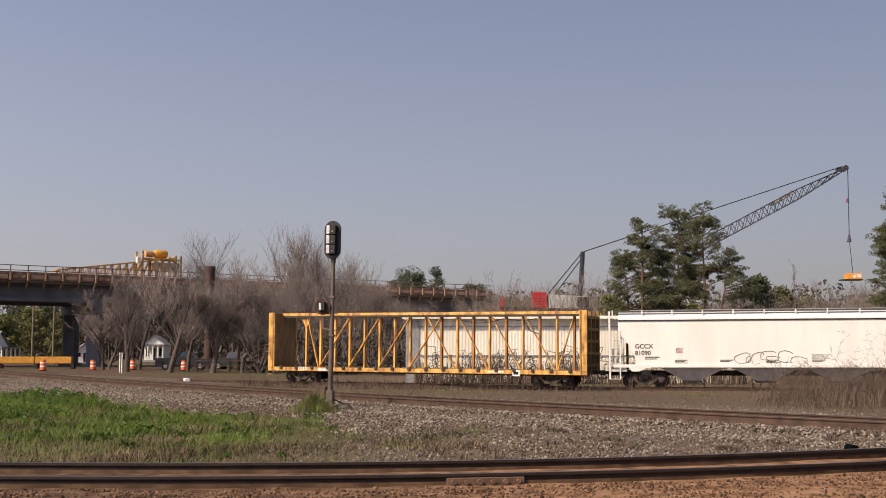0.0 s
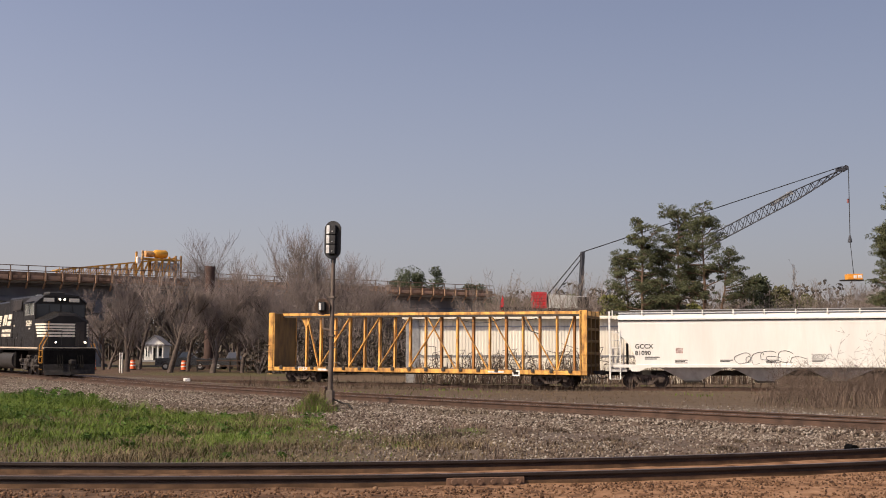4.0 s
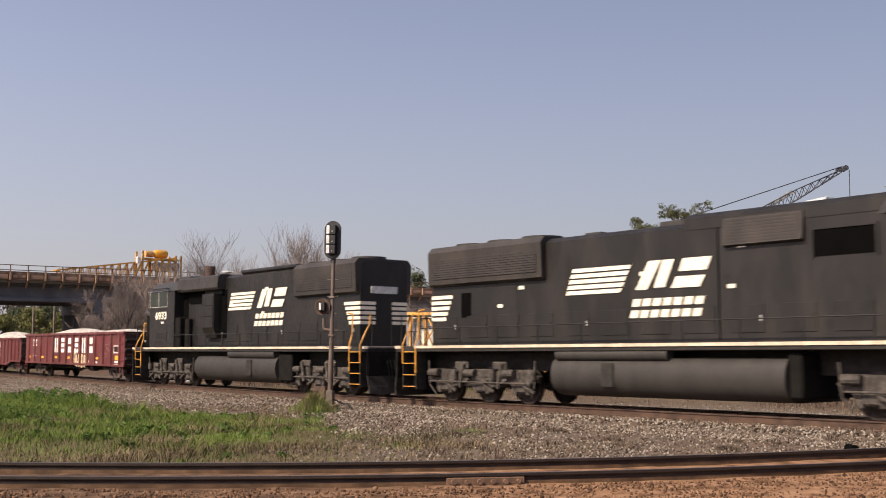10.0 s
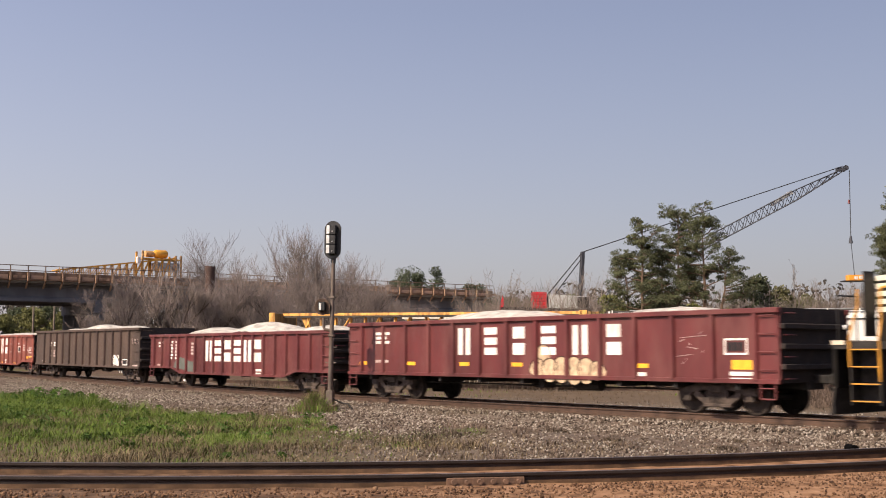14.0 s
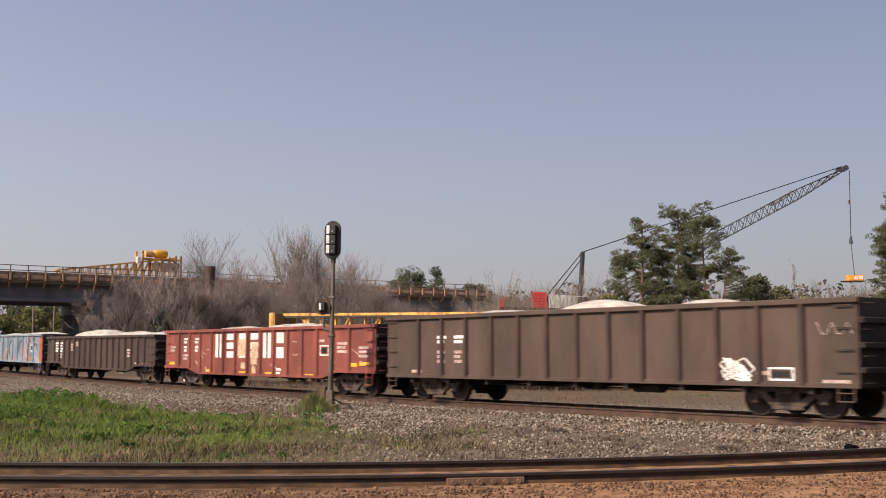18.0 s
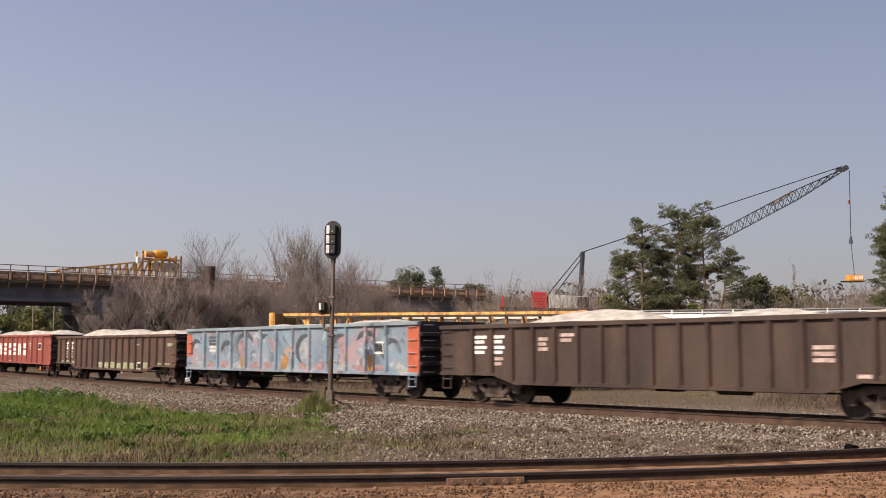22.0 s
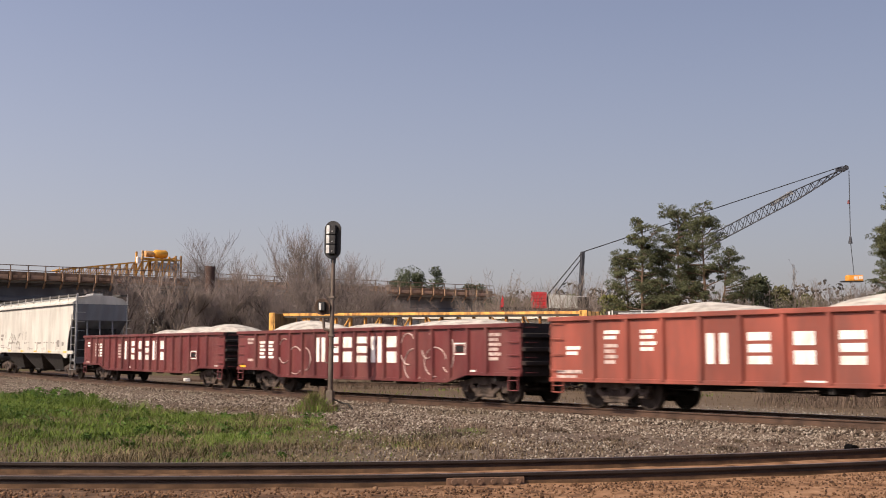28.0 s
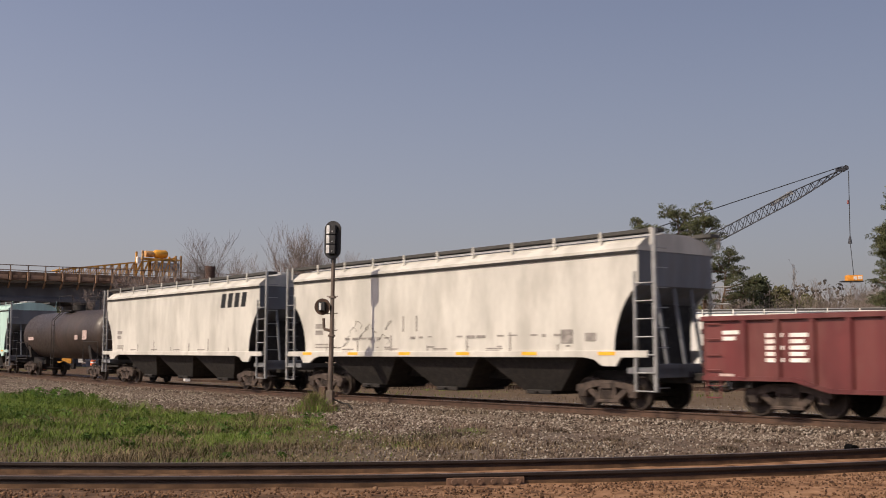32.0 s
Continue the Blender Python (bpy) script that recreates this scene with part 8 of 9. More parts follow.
def blades(name, label, px, py, h, material, seed, width=0.012, droop=0.35, z=None):
    """Bent grass blades of two quads each."""
    rng = np.random.default_rng(seed)
    n = len(px)
    z = ground_at(px, py)[0] if z is None else z
    a = rng.uniform(0, 2 * np.pi, n)
    lean = droop * h * rng.uniform(0.1, 1.0, n)
    dx, dy = np.cos(a), np.sin(a)
    sx, sy = -dy * width, dx * width
    base, mid, tip = np.stack([px, py, z - 0.02], 1), np.stack([px + dx * lean * 0.35, py + dy * lean * 0.35, z + h * 0.6], 1), np.stack([px + dx * lean, py + dy * lean, z + h], 1)
    s = np.stack([sx, sy, np.zeros(n)], 1)
    v = np.stack([base - s, base + s, mid + s * 0.8, mid - s * 0.8, tip + s * 0.15, tip - s * 0.15], axis=1).reshape(-1, 3)
    i = np.arange(n)[:, None] * 6
    q = np.concatenate([i + np.array([[0, 1, 2, 3]]), i + np.array([[3, 2, 4, 5]])])
    return tagged(new(name, arrays(name, v, q, material)), label, "grass", kind="stuff")


def grasses():
    rng = np.random.default_rng(31)
    n = 300000
    x, y = rng.uniform(-20, 1.0, n), rng.uniform(14.8, 47, n)
    _, bal, green, red, dry = ground_at(x, y)
    clump = wave(x, y, 1.7) * 0.5 + wave(x, y, 0.45) * 0.5
    k = (rng.random(n) < green * (0.8 + 0.5 * clump)) & (abs(x) < 0.42 * y + 1)
    h = (0.04 + 0.06 * smooth(-3, -12, x) + 0.07 * smooth(0, 0.8, clump) + 0.15 * smooth(0.3, 0.9, wave(x, y, 0.8)) * smooth(-3, -10, x)) * rng.uniform(0.4, 1.7, n)
    blades("green_grass", "fresh green grass between the tracks", x[k], y[k], h[k], M_GRASS, 32, 0.0065, 1.7)
    n = 150000
    x, y = rng.uniform(-15, 4.0, n), rng.uniform(14.8, 36, n)
    _, bal, green, red, dry = ground_at(x, y)
    k = (rng.random(n) < np.clip(dry * (0.45 + 0.55 * smooth(-0.3, 0.5, wave(x, y, 0.9))), 0, 1)) & (abs(x) < 0.42 * y + 1)
    blades("dry_grass", "dry straw-coloured grass tufts", x[k], y[k], rng.uniform(0.02, 0.10, n)[k] * (1 + 1.3 * smooth(0.1, 0.8, wave(x[k], y[k], 0.9))), M_STRAW, 33, 0.006, 2.6)
    # small dead tufts in the gravel between the tracks
    c = np.random.default_rng(44)
    tx, ty = np.repeat(c.uniform(-1.5, 10.5, 46), 60), np.repeat(c.uniform(17.5, 30, 46), 60)
    tx, ty = tx + c.normal(0, 0.11, len(tx)), ty + c.normal(0, 0.2, len(ty))
    ok = ground_at(tx, ty)[1] > 0.3
    blades("dry_grass", "small dead tufts in the gravel", tx[ok], ty[ok], c.uniform(0.03, 0.16, len(tx))[ok], M_WEED, 45, 0.007, 1.6)
    # dark dead clumps that stand out on the stones
    spots = ((-12.5, 39.0, 0.3), (-6.0, 37.7, 0.22), (3.5, 23.0, 0.16), (5.4, 21.2, 0.16), (6.0, 22.6, 0.12), (-0.4, 23.8, 0.35), (0.2, 24.9, 0.3), (2.7, 25.8, 0.18))
    cx, cy, cr = (np.repeat([q[k] for q in spots], 220) for k in range(3))
    cx, cy = cx + c.normal(0, 1, len(cx)) * cr * 0.7, cy + c.normal(0, 1, len(cy)) * cr
    blades("dry_grass", "dark dead weed clumps on the stones", cx, cy, c.uniform(0.15, 0.6, len(cx)) * cr, M_DEADDARK, 46, 0.005, 2.4)
    # broad-leaved weeds in low clumps, tallest along the far edge of the lot
    c = np.random.default_rng(41)
    wx, wy = c.uniform(-19, -2.2, 900), c.uniform(18, 46, 900)
    gz, _, gg, _, _ = ground_at(wx, wy)
    kk = (c.random(900) < gg * (0.35 + 0.65 * smooth(-0.2, 0.6, wave(wx, wy, 0.8)))) & (abs(wx) < 0.42 * wy + 1)
    rr = (c.uniform(0.06, 0.2, 900) + 0.16 * smooth(-8, -14, wx) * c.random(900))[kk]
    tagged(new("weeds", leaf_cloud("weeds", np.stack([wx[kk], wy[kk], gz[kk] + rr * 0.55], 1), rr, 46, 0.05, M_HERB, 42, 0.8, 0.45)), "clumps of broad-leaved dark green weeds", "weeds", kind="stuff")
    # a few taller clumps at the back corner
    wx, wy = np.array([-15.6, -15.0, -14.5, -13.6, -16.4, -12.6]), np.array([43.0, 43.4, 42.8, 41.5, 44.0, 40.0])
    gz = ground_at(wx, wy)[0]
    tagged(new("weeds", leaf_cloud("weeds", np.stack([wx, wy, gz + 0.2], 1), [0.34, 0.38, 0.28, 0.22, 0.26, 0.18], 260, 0.06, M_HERB, 43, 0.9, 0.4)), "tall green weed clumps at the ballast edge", "weeds", kind="stuff")
    # a green clump at the foot of the signal
    a, r = rng.uniform(0, 6.283, 2600), np.abs(rng.normal(0, 0.36, 2600))
    x, y = -3.98 + r * np.cos(a), 34.2 + r * np.sin(a) * 2
    h = rng.uniform(0.1, 0.75, 2600) * np.exp(-r * 1.4)
    blades("green_grass", "tuft of green grass at the signal's foot", x[:1500], y[:1500], h[:1500], M_GRASS, 34, 0.007, 0.9)
    blades("dry_grass", "dead stalks in the tuft at the signal's foot", x[1500:], y[1500:], h[1500:] * 1.15, M_STRAW, 47, 0.005, 0.8)
    # dry strip behind the main line and along the siding
    n = 34000
    x, y = rng.uniform(-34, 32, n), rng.uniform(24, 92, n)
    dm, _ = lateral(x, y, LINE_X, LINE_Y, LINE_H)
    ds, _ = lateral(x, y, SIDE_X, SIDE_Y, SIDE_H)
    k = (dm < -3.0) & (abs(ds) > 1.6) & (ds > -8) & (rng.random(n) < (0.55 + 0.45 * wave(x, y, 0.6)) * (0.12 + 0.88 * smooth(-16, -6, x)))
    blades("dry_grass", "dry grass between the main line and the siding", x[k], y[k], rng.uniform(0.03, 0.12, n)[k], M_DRY, 35, 0.014, 1.3)
    k2 = k & (wave(x, y, 0.35) > 0.6)
    blades("green_grass", "green patches beside the siding", x[k2] + 0.1, y[k2], rng.uniform(0.05, 0.16, n)[k2], M_GRASS, 36, 0.02, 0.4)
    # dead weeds, tall towards the parked hopper
    n = 5200
    d = rng.uniform(44, 61, n)
    px = 1330 + 330 * rng.random(n) ** 0.7
    x = (px - 784) / 1950 * d
    dm, _ = lateral(x, d, LINE_X, LINE_Y, LINE_H)
    k = dm < -4
    tall = (0.25 + 0.6 * smooth(1380, 1540, px)) * rng.uniform(0.4, 1.3, n)
    blades("dead_weeds", "tall dead brown weeds in front of the hopper", x[k], d[k], tall[k], M_WEED, 37, 0.009, 1.1)
    n = 2600
    x, y = rng.uniform(-2, 26, n), rng.uniform(76.2, 78.6, n)
    blades("dead_weeds", "dead weeds against the white shed", x, y, rng.uniform(0.7, 2.3, n) * (0.55 + 0.45 * smooth(-0.6, 0.6, wave(x, y * 0 + 3, 0.9))), M_WEED, 38, 0.02, 0.5)
    n = 1800
    x, y = rng.uniform(-14, 30, n), rng.uniform(61, 75, n)
    ds, _ = lateral(x, y, SIDE_X, SIDE_Y, SIDE_H)
    k = (abs(ds) > 1.5) & (abs(ds) < 4)
    blades("dead_weeds", "dead weeds along the siding", x[k], y[k], rng.uniform(0.3, 0.85, n)[k], M_WEED, 39, 0.014, 0.5)
    n = 7000
    x, y = rng.uniform(-13, 9, n), rng.uniform(58, 74, n)
    ds, _ = lateral(x, y, SIDE_X, SIDE_Y, SIDE_H)
    k = (abs(ds) < 3.2) & (abs(abs(ds) - 0.75) > 0.12) & (wave(x, y, 0.5) > -0.45)
    blades("dead_weeds", "low dark dead weeds under the parked flatcar", x[k], y[k], rng.uniform(0.08, 0.4, n)[k], M_DEADDARK, 48, 0.014, 1.2)


grasses()


def saplings():
    rng = random.Random(51)
    segs = []
    for i in range(170):
        d = rng.uniform(46, 60)
        tall = i < 14
        px = rng.choice((1450, 1500, 1540, 1560)) + rng.gauss(0, 24) if tall else rng.uniform(1360, 1600)
        p = Vector((at_px(px, d), d, -0.7))
        h = rng.uniform(2.2, 3.7) if tall else rng.uniform(0.7, 1.7)
        way = Vector((rng.gauss(0.1, 0.25), rng.gauss(0, 0.15), 1)).normalized()
        for k in range(6):
            q = p + way * h / 6
            segs.append((tuple(p), tuple(q), 0.014 * (1 - k / 7), 0.014 * (1 - (k + 1) / 7)))
            for _ in range(2):
                e = q + Vector((rng.gauss(0, 0.35), rng.gauss(0, 0.3), rng.uniform(0.1, 0.5)))
                segs.append((tuple(q), tuple(e), 0.006, 0.003))
            way = (way + Vector((rng.gauss(0.05, 0.12), rng.gauss(0, 0.1), 0))).normalized()
            p = q
    tagged(new("sapling_brush", limbs_mesh("sapling_brush", segs, M_WEED, 4)), "thin bare saplings and dead stalks beside the hopper", "brush", kind="stuff")
    segs = []
    for i in range(80):
        x, y = rng.uniform(-1, 13), rng.uniform(77.2, 78.7)
        p = Vector((x, y, -0.75))
        for k in range(5):
            q = p + Vector((rng.gauss(0, 0.22), rng.gauss(0, 0.1), rng.uniform(0.25, 0.6)))
            segs.append((tuple(p), tuple(q), 0.025, 0.02))
            e = q + Vector((rng.gauss(0, 0.5), rng.gauss(0, 0.2), rng.uniform(-0.3, 0.3)))
            segs.append((tuple(q), tuple(e), 0.02, 0.012))
            p = q
    tagged(new("vines", limbs_mesh("vines", segs, M_BARK, 4)), "dead vines and stalks climbing the white shed", "vines", kind="stuff")


saplings()



# ---------------------------------------------------------------- the train, front to back: middle of each car on the line at 16 s
TRAIN = []


def couple(car, front, back, turned_round=False, pivot=None):
    TRAIN.append((car, (front + back) / 2, pivot or (front - back) / 2 - 2.2, turned_round))


couple(locomotive("black diesel locomotive with a wide cab and cream striped nose", "2624", True, 22.9), 78.8, 56.35, False, 6.9)
couple(locomotive("black diesel locomotive running long hood first", "6933", False, 21.5), 55.85, 34.9, True, 6.3)


def g1_extra(car, hl, y, z0, z1):
    for x in (-7.6, -5.0, -2.4, -0.1, 4.45):
        part("reflector", plate(Mesh(), x - 0.22, x + 0.22, 1.09, 1.2, y), M_REFLECT, car)
    part("reflector", plate(Mesh(), 7.15, 7.8, 1.08, 1.3, y), M_REFLECT, car)
    for x, z, rx, rz in ((0.95, 1.42, 0.3, 0.28), (0.72, 1.05, 0.3, 0.27), (1.2, 1.0, 0.3, 0.33), (1.65, 1.02, 0.32, 0.36), (2.1, 1.0, 0.3, 0.38), (2.55, 1.0, 0.3, 0.35), (2.95, 1.0, 0.28, 0.26)):
        ring = [(x + rx * math.cos(a) * (1 + 0.14 * math.sin(3 * a + 5 * x)), z + rz * math.sin(a)) for a in (6.2832 * i / 18 for i in range(18))]
        part("graffiti", Mesh().prism(ring, y - 0.002 - 0.001 * x, y, "y"), M_TAN, car, "tan sprayed bubble shape")
        part("graffiti_line", Mesh().path([(a, y - 0.012, b) for a, b in ring[:13]], 0.012, 4), M_POST, car, "thin dark sprayed outline")
    rng = random.Random(4)
    for i in range(9):
        part("chalk_stroke", Mesh().path([(5.5 + rng.uniform(0, 0.9), y - 0.004, 1.2 + 0.09 * i), (5.7 + rng.uniform(0, 0.8), y - 0.004, 1.25 + 0.09 * i)], 0.008, 4), M_FADED, car)


def g2_extra(car, hl, y, z0, z1):
    hump = [(-5.3, z0), (-5.15, 1.05), (-4.9, 1.2), (-4.55, 1.28), (-4.1, 1.2), (-3.6, 1.1), (-3.2, 1.08), (-3.1, 0.9), (-3.12, z0 - 0.15), (-3.8, z0 - 0.15), (-4.5, z0)]
    part("paint_patch", Mesh().prism(hump, y - 0.003, y, "y"), M_PATCH, car, "grey-green repaint patch")


def g3_extra(car, hl, y, z0, z1):
    """A white scrawl low on one panel and chalk smears."""
    for k in range(4):
        pts = [(5.0 + (0.34 - 0.06 * k) * math.cos(1.6 * i + k) + 0.03 * i, y - 0.012, z0 + 0.34 + (0.28 - 0.05 * k) * math.sin(1.3 * i + 2 * k)) for i in range(14)]
        part("graffiti", Mesh().path(pts, 0.022, 4), M_WHITE, car, "white sprayed scrawl")
    smear = [(7.3 + 0.12 * i, y - 0.012, z1 - 0.5 - 0.3 * abs(math.sin(i * 2.1))) for i in range(8)]
    part("graffiti", Mesh().path(smear, 0.012, 4), M_FADED, car, "faint chalk smears")


def g4_extra(car, hl, y, z0, z1):
    for x0, x1, za, zb in ((-1.42, -0.62, 1.3, 2.05), (-0.3, 0.25, 0.98, 1.9), (-1.65, -1.5, 0.75, 1.1), (-1.15, -0.75, 0.8, 1.12), (-0.25, 0.1, 0.55, 1.0), (0.28, 0.5, 0.75, 1.25)):
        ring = [(x0, za + 0.1), (x0 + 0.1, za), ((x0 + x1) / 2, za + 0.07), (x1 - 0.06, za + 0.02), (x1, zb - 0.2), (x1 - 0.12, zb), ((x0 + x1) / 2, zb - 0.06), (x0 + 0.05, zb - 0.02)]
        part("graffiti", Mesh().prism(ring, y - 0.009, y, "y"), M_TAN, car, "worn cream graffiti patch")
    for x, z, w in ((-7.6, 0.95, 0.55), (-4.0, 0.66, 0.5), (-1.0, 0.62, 0.5), (1.1, 0.62, 0.5), (4.1, 0.6, 0.55), (6.9, 1.02, 0.6), (7.65, 1.05, 0.6)):
        part("reflector", plate(Mesh(), x - w / 2, x + w / 2, z, z + 0.12, y), M_REFLECT, car)
    rng = random.Random(14)
    for i in range(16):
        x, z = rng.choice((-5.0, -4.6, 1.2, 2.9, 3.2, 7.0)) + rng.uniform(-0.3, 0.5), rng.uniform(0.75, 1.9)
        part("chalk_stroke", Mesh().path([(x, y - 0.006, z), (x + rng.uniform(0.15, 0.5), y - 0.006, z + rng.uniform(-0.3, 0.15))], 0.014, 4), M_FADED, car)


def g6_extra(car, hl, y, z0, z1):
    part("end_band", plate(Mesh(), -hl, -hl + 0.5, z0 + 0.55, z1 - 0.2, y), M_ORANGE, car, "orange painted end panel")
    part("end_band", plate(Mesh(), hl - 0.6, hl, z0, z1 - 0.1, y), M_ORANGE, car, "orange painted end panel")
    rng = random.Random(6)
    spots = [-7.2 + 1.2 * i for i in range(13)]

    def patch(x, z, rx, rz, lean, paint, off):
        ring = [(x + rx * math.cos(a) * (1 + 0.25 * math.sin(2 * a + 3 * x)) + lean * rz * math.sin(a), min(max(z + rz * math.sin(a) * (1 + 0.2 * math.cos(3 * a + x)), z0 + 0.05), z1 - 0.14)) for a in (6.2832 * i / 20 for i in range(20))]
        part("graffiti", Mesh().prism(ring, y - off, y, "y"), paint, car, "faded sprayed graffiti shape")

    for i, x in enumerate(spots):
        patch(x + rng.uniform(-0.2, 0.3), z0 + 0.2, rng.uniform(0.3, 0.5), rng.uniform(0.1, 0.2), 0, M_SPRAY2 if i % 3 else M_SPRAY3, 0.002)
        if i % 2:
            patch(x + 0.3, z0 + rng.uniform(0.7, 1.1), rng.uniform(0.15, 0.4), rng.uniform(0.25, 0.45), rng.uniform(-0.8, 0.8), M_SPRAY2 if i in (3, 5, 9) else M_SPRAY3, 0.003)
    for x in (0.0, -3.2, 5.6):
        patch(x, z0 + 0.32, 0.28, 0.34, 0.2, M_SPRAY5, 0.004)
    # dark crescents of the large painted letters
    for i, x in enumerate((-7.4, -4.6, -3.1, -1.4, 1.6, 3.9, 5.4, 6.9)):
        r, a0, turn, zc = rng.uniform(0.35, 0.55), rng.uniform(0.3, 1.4), rng.uniform(1.8, 3.4), z0 + rng.uniform(0.65, 0.95)
        wide = [0.02 + 0.2 * math.sin(math.pi * j / 14) for j in range(15)]
        rim = [[(x + 1.3 * (r + q * wide[j] / 2) * math.cos(a0 + turn * j / 14), zc + (r + q * wide[j] / 2) * math.sin(a0 + turn * j / 14)) for j in range(15)] for q in (-1, 1)]
        v = [(px, y - 0.006, min(max(pz, z0 + 0.06), z1 - 0.14)) for line in rim for px, pz in line]
        part("graffiti", Mesh().add(v, [(j, j + 1, j + 16, j + 15) for j in range(14)]), M_SPRAY1, car, "dark sprayed crescent")


def g7_extra(car, hl, y, z0, z1):
    rng = random.Random(7)
    for i in range(7, 13):
        x = -7.64 + 0.86 * i
        part("primer_patch", plate(Mesh(), x + 0.08, x + 0.78, 0.58, 0.98 + rng.uniform(-0.04, 0.03), y), M_LIME, car, "pale worn primer along the sill")
    for x0, x1, za, zb in ((-7.55, -6.95, 0.84, 0.98), (-6.78, -6.15, 0.84, 1.0), (-5.98, -5.3, 0.84, 0.98), (4.35, 5.0, 0.72, 1.0), (6.02, 6.6, 0.84, 1.0), (6.75, 7.6, 0.86, 1.0), (7.3, 7.85, 1.75, 1.9), (3.4, 3.95, 1.8, 1.86)):
        part("primer_patch", plate(Mesh(), x0, x1, za, zb, y), M_LIME, car, "pale worn primer")


def g9_extra(car, hl, y, z0, z1):
    """Thin pale outlines of large rounded letters."""
    for x, z, rx, rz, a0, turn in ((-4.7, 1.55, 0.4, 0.45, 1.2, 4.2), (-3.9, 1.2, 0.5, 0.5, 4.2, 4.4), (-3.2, 1.25, 0.35, 0.4, 4.6, 3.2), (3.0, 1.6, 0.4, 0.5, 0.5, 4.4), (3.3, 1.1, 0.5, 0.5, 1.5, 3.9), (4.0, 1.7, 0.3, 0.4, 3.5, 4.0), (4.4, 1.2, 0.55, 0.45, 0.2, 4.6), (5.0, 1.5, 0.3, 0.6, 4.0, 3.0)):
        line = [(x + rx * math.cos(a0 + turn * i / 16), y - 0.01, z + rz * math.sin(a0 + turn * i / 16)) for i in range(17)]
        part("graffiti", Mesh().path(line, 0.022, 4), M_FADED, car, "pale sprayed outline")
    part("placard", plate(Mesh(), -8.1, -7.65, 0.86, 1.0, y), M_REFLECT, car, "small yellow placard")


M_TAN = mat("tan spray paint", (0.55, 0.42, 0.27), 0.6, 0, 0.25, 5, grime=(0.25, 0.12, 0.08), grime_amount=0.6)
M_PATCH = mat("grey-green paint", (0.10, 0.11, 0.095), 0.6, 0, 0.15, 3)
M_ORANGE = mat("orange end paint", (0.42, 0.10, 0.045), 0.6, 0, 0.2, 3, grime=(0.3, 0.09, 0.05))
M_SPRAY1 = mat("dark blue-grey spray", (0.055, 0.065, 0.08), 0.6, 0, 0.3, 5)
M_SPRAY2 = mat("pink spray", (0.26, 0.175, 0.185), 0.6, 0, 0.3, 5)
M_SPRAY4 = mat("white spray", (0.5, 0.5, 0.5), 0.6, 0, 0.25, 5)
M_SPRAY5 = mat("ochre spray", (0.30, 0.17, 0.06), 0.6, 0, 0.3, 3)
M_SPRAY3 = mat("pale spray", (0.27, 0.30, 0.31), 0.6, 0, 0.3, 5)
M_LIME = mat("pale grey-green primer", (0.30, 0.335, 0.20), 0.7, 0, 0.3, 5, grime=(0.14, 0.09, 0.06), grime_amount=0.7)


def sprayed_mat():
    """Pale blue paint under faded, overlapping sprayed colours."""
    m = mat("pale blue paint under faded graffiti", (0.165, 0.235, 0.295), 0.6, 0, 0.3, 0.9, grime=(0.24, 0.23, 0.24), grime_amount=0.5, streak=1.3)
    nodes, links = m.node_tree.nodes, m.node_tree.links
    b = nodes["Principled BSDF"]
    co = nodes.new("ShaderNodeTexCoord")
    src = b.inputs["Base Color"].links[0].from_socket
    for k, (col, lo, hi, amount, scale) in enumerate((((0.33, 0.20, 0.21), 0.54, 0.62, 0.7, 0.9), ((0.08, 0.095, 0.12), 0.6, 0.64, 0.8, 1.25), ((0.16, 0.21, 0.26), 0.57, 0.6, 0.7, 2.1), ((0.38, 0.22, 0.10), 0.68, 0.72, 0.7, 1.0), ((0.38, 0.39, 0.40), 0.62, 0.66, 0.6, 1.7))):
        mp = nodes.new("ShaderNodeMapping")
        mp.inputs["Location"].default_value = (k * 7.3, 0, k * 3.1)
        mp.inputs["Scale"].default_value = (1.0, 0.0, 0.8)
        t = nodes.new("ShaderNodeTexNoise")
        t.inputs["Scale"].default_value, t.inputs["Detail"].default_value, t.inputs["Distortion"].default_value = scale, 2.5, 1.6
        r = nodes.new("ShaderNodeMapRange")
        r.inputs[1].default_value, r.inputs[2].default_value, r.inputs[4].default_value = lo, hi, amount
        x = nodes.new("ShaderNodeMix")
        x.data_type = "RGBA"
        x.inputs[7].default_value = (*col, 1)
        links.new(co.outputs["Object"], mp.inputs[0])
        links.new(mp.outputs[0], t.inputs[0])
        links.new(t.outputs[0], r.inputs[0])
        links.new(r.outputs[0], x.inputs[0])
        links.new(src, x.inputs[6])
        src = x.outputs[2]
    links.new(src, b.inputs["Base Color"])
    return m


M_BLUEG = sprayed_mat()
M_BLUETOP = mat("pale blue rail paint", (0.20, 0.25, 0.28), 0.55, 0, 0.25, 0.9)
couple(gondola("maroon gondola with white painted blocks, heaped with stone", 16.9, M_REDS["maroon"], 0.78, 2.46, (-7.65, 1.19, 14), 0, (-2.40, 1.186, 0.55, 1.42, 2.21), ((-2.2, 7, 0.42), (4.5, 4, 0.3)),
               ((-6.9, 2.15, 0.75, 3, M_WHITE), (-6.9, 1.25, 0.7, 1, M_FADED), (4.15, 0.98, 0.45, 1, M_WHITE), (7.1, 1.03, 0.75, 2, M_WHITE)), 1, extra=g1_extra, notices=((6.95, 7.6, 1.42, 1.8),)), 34.1, 17.2)
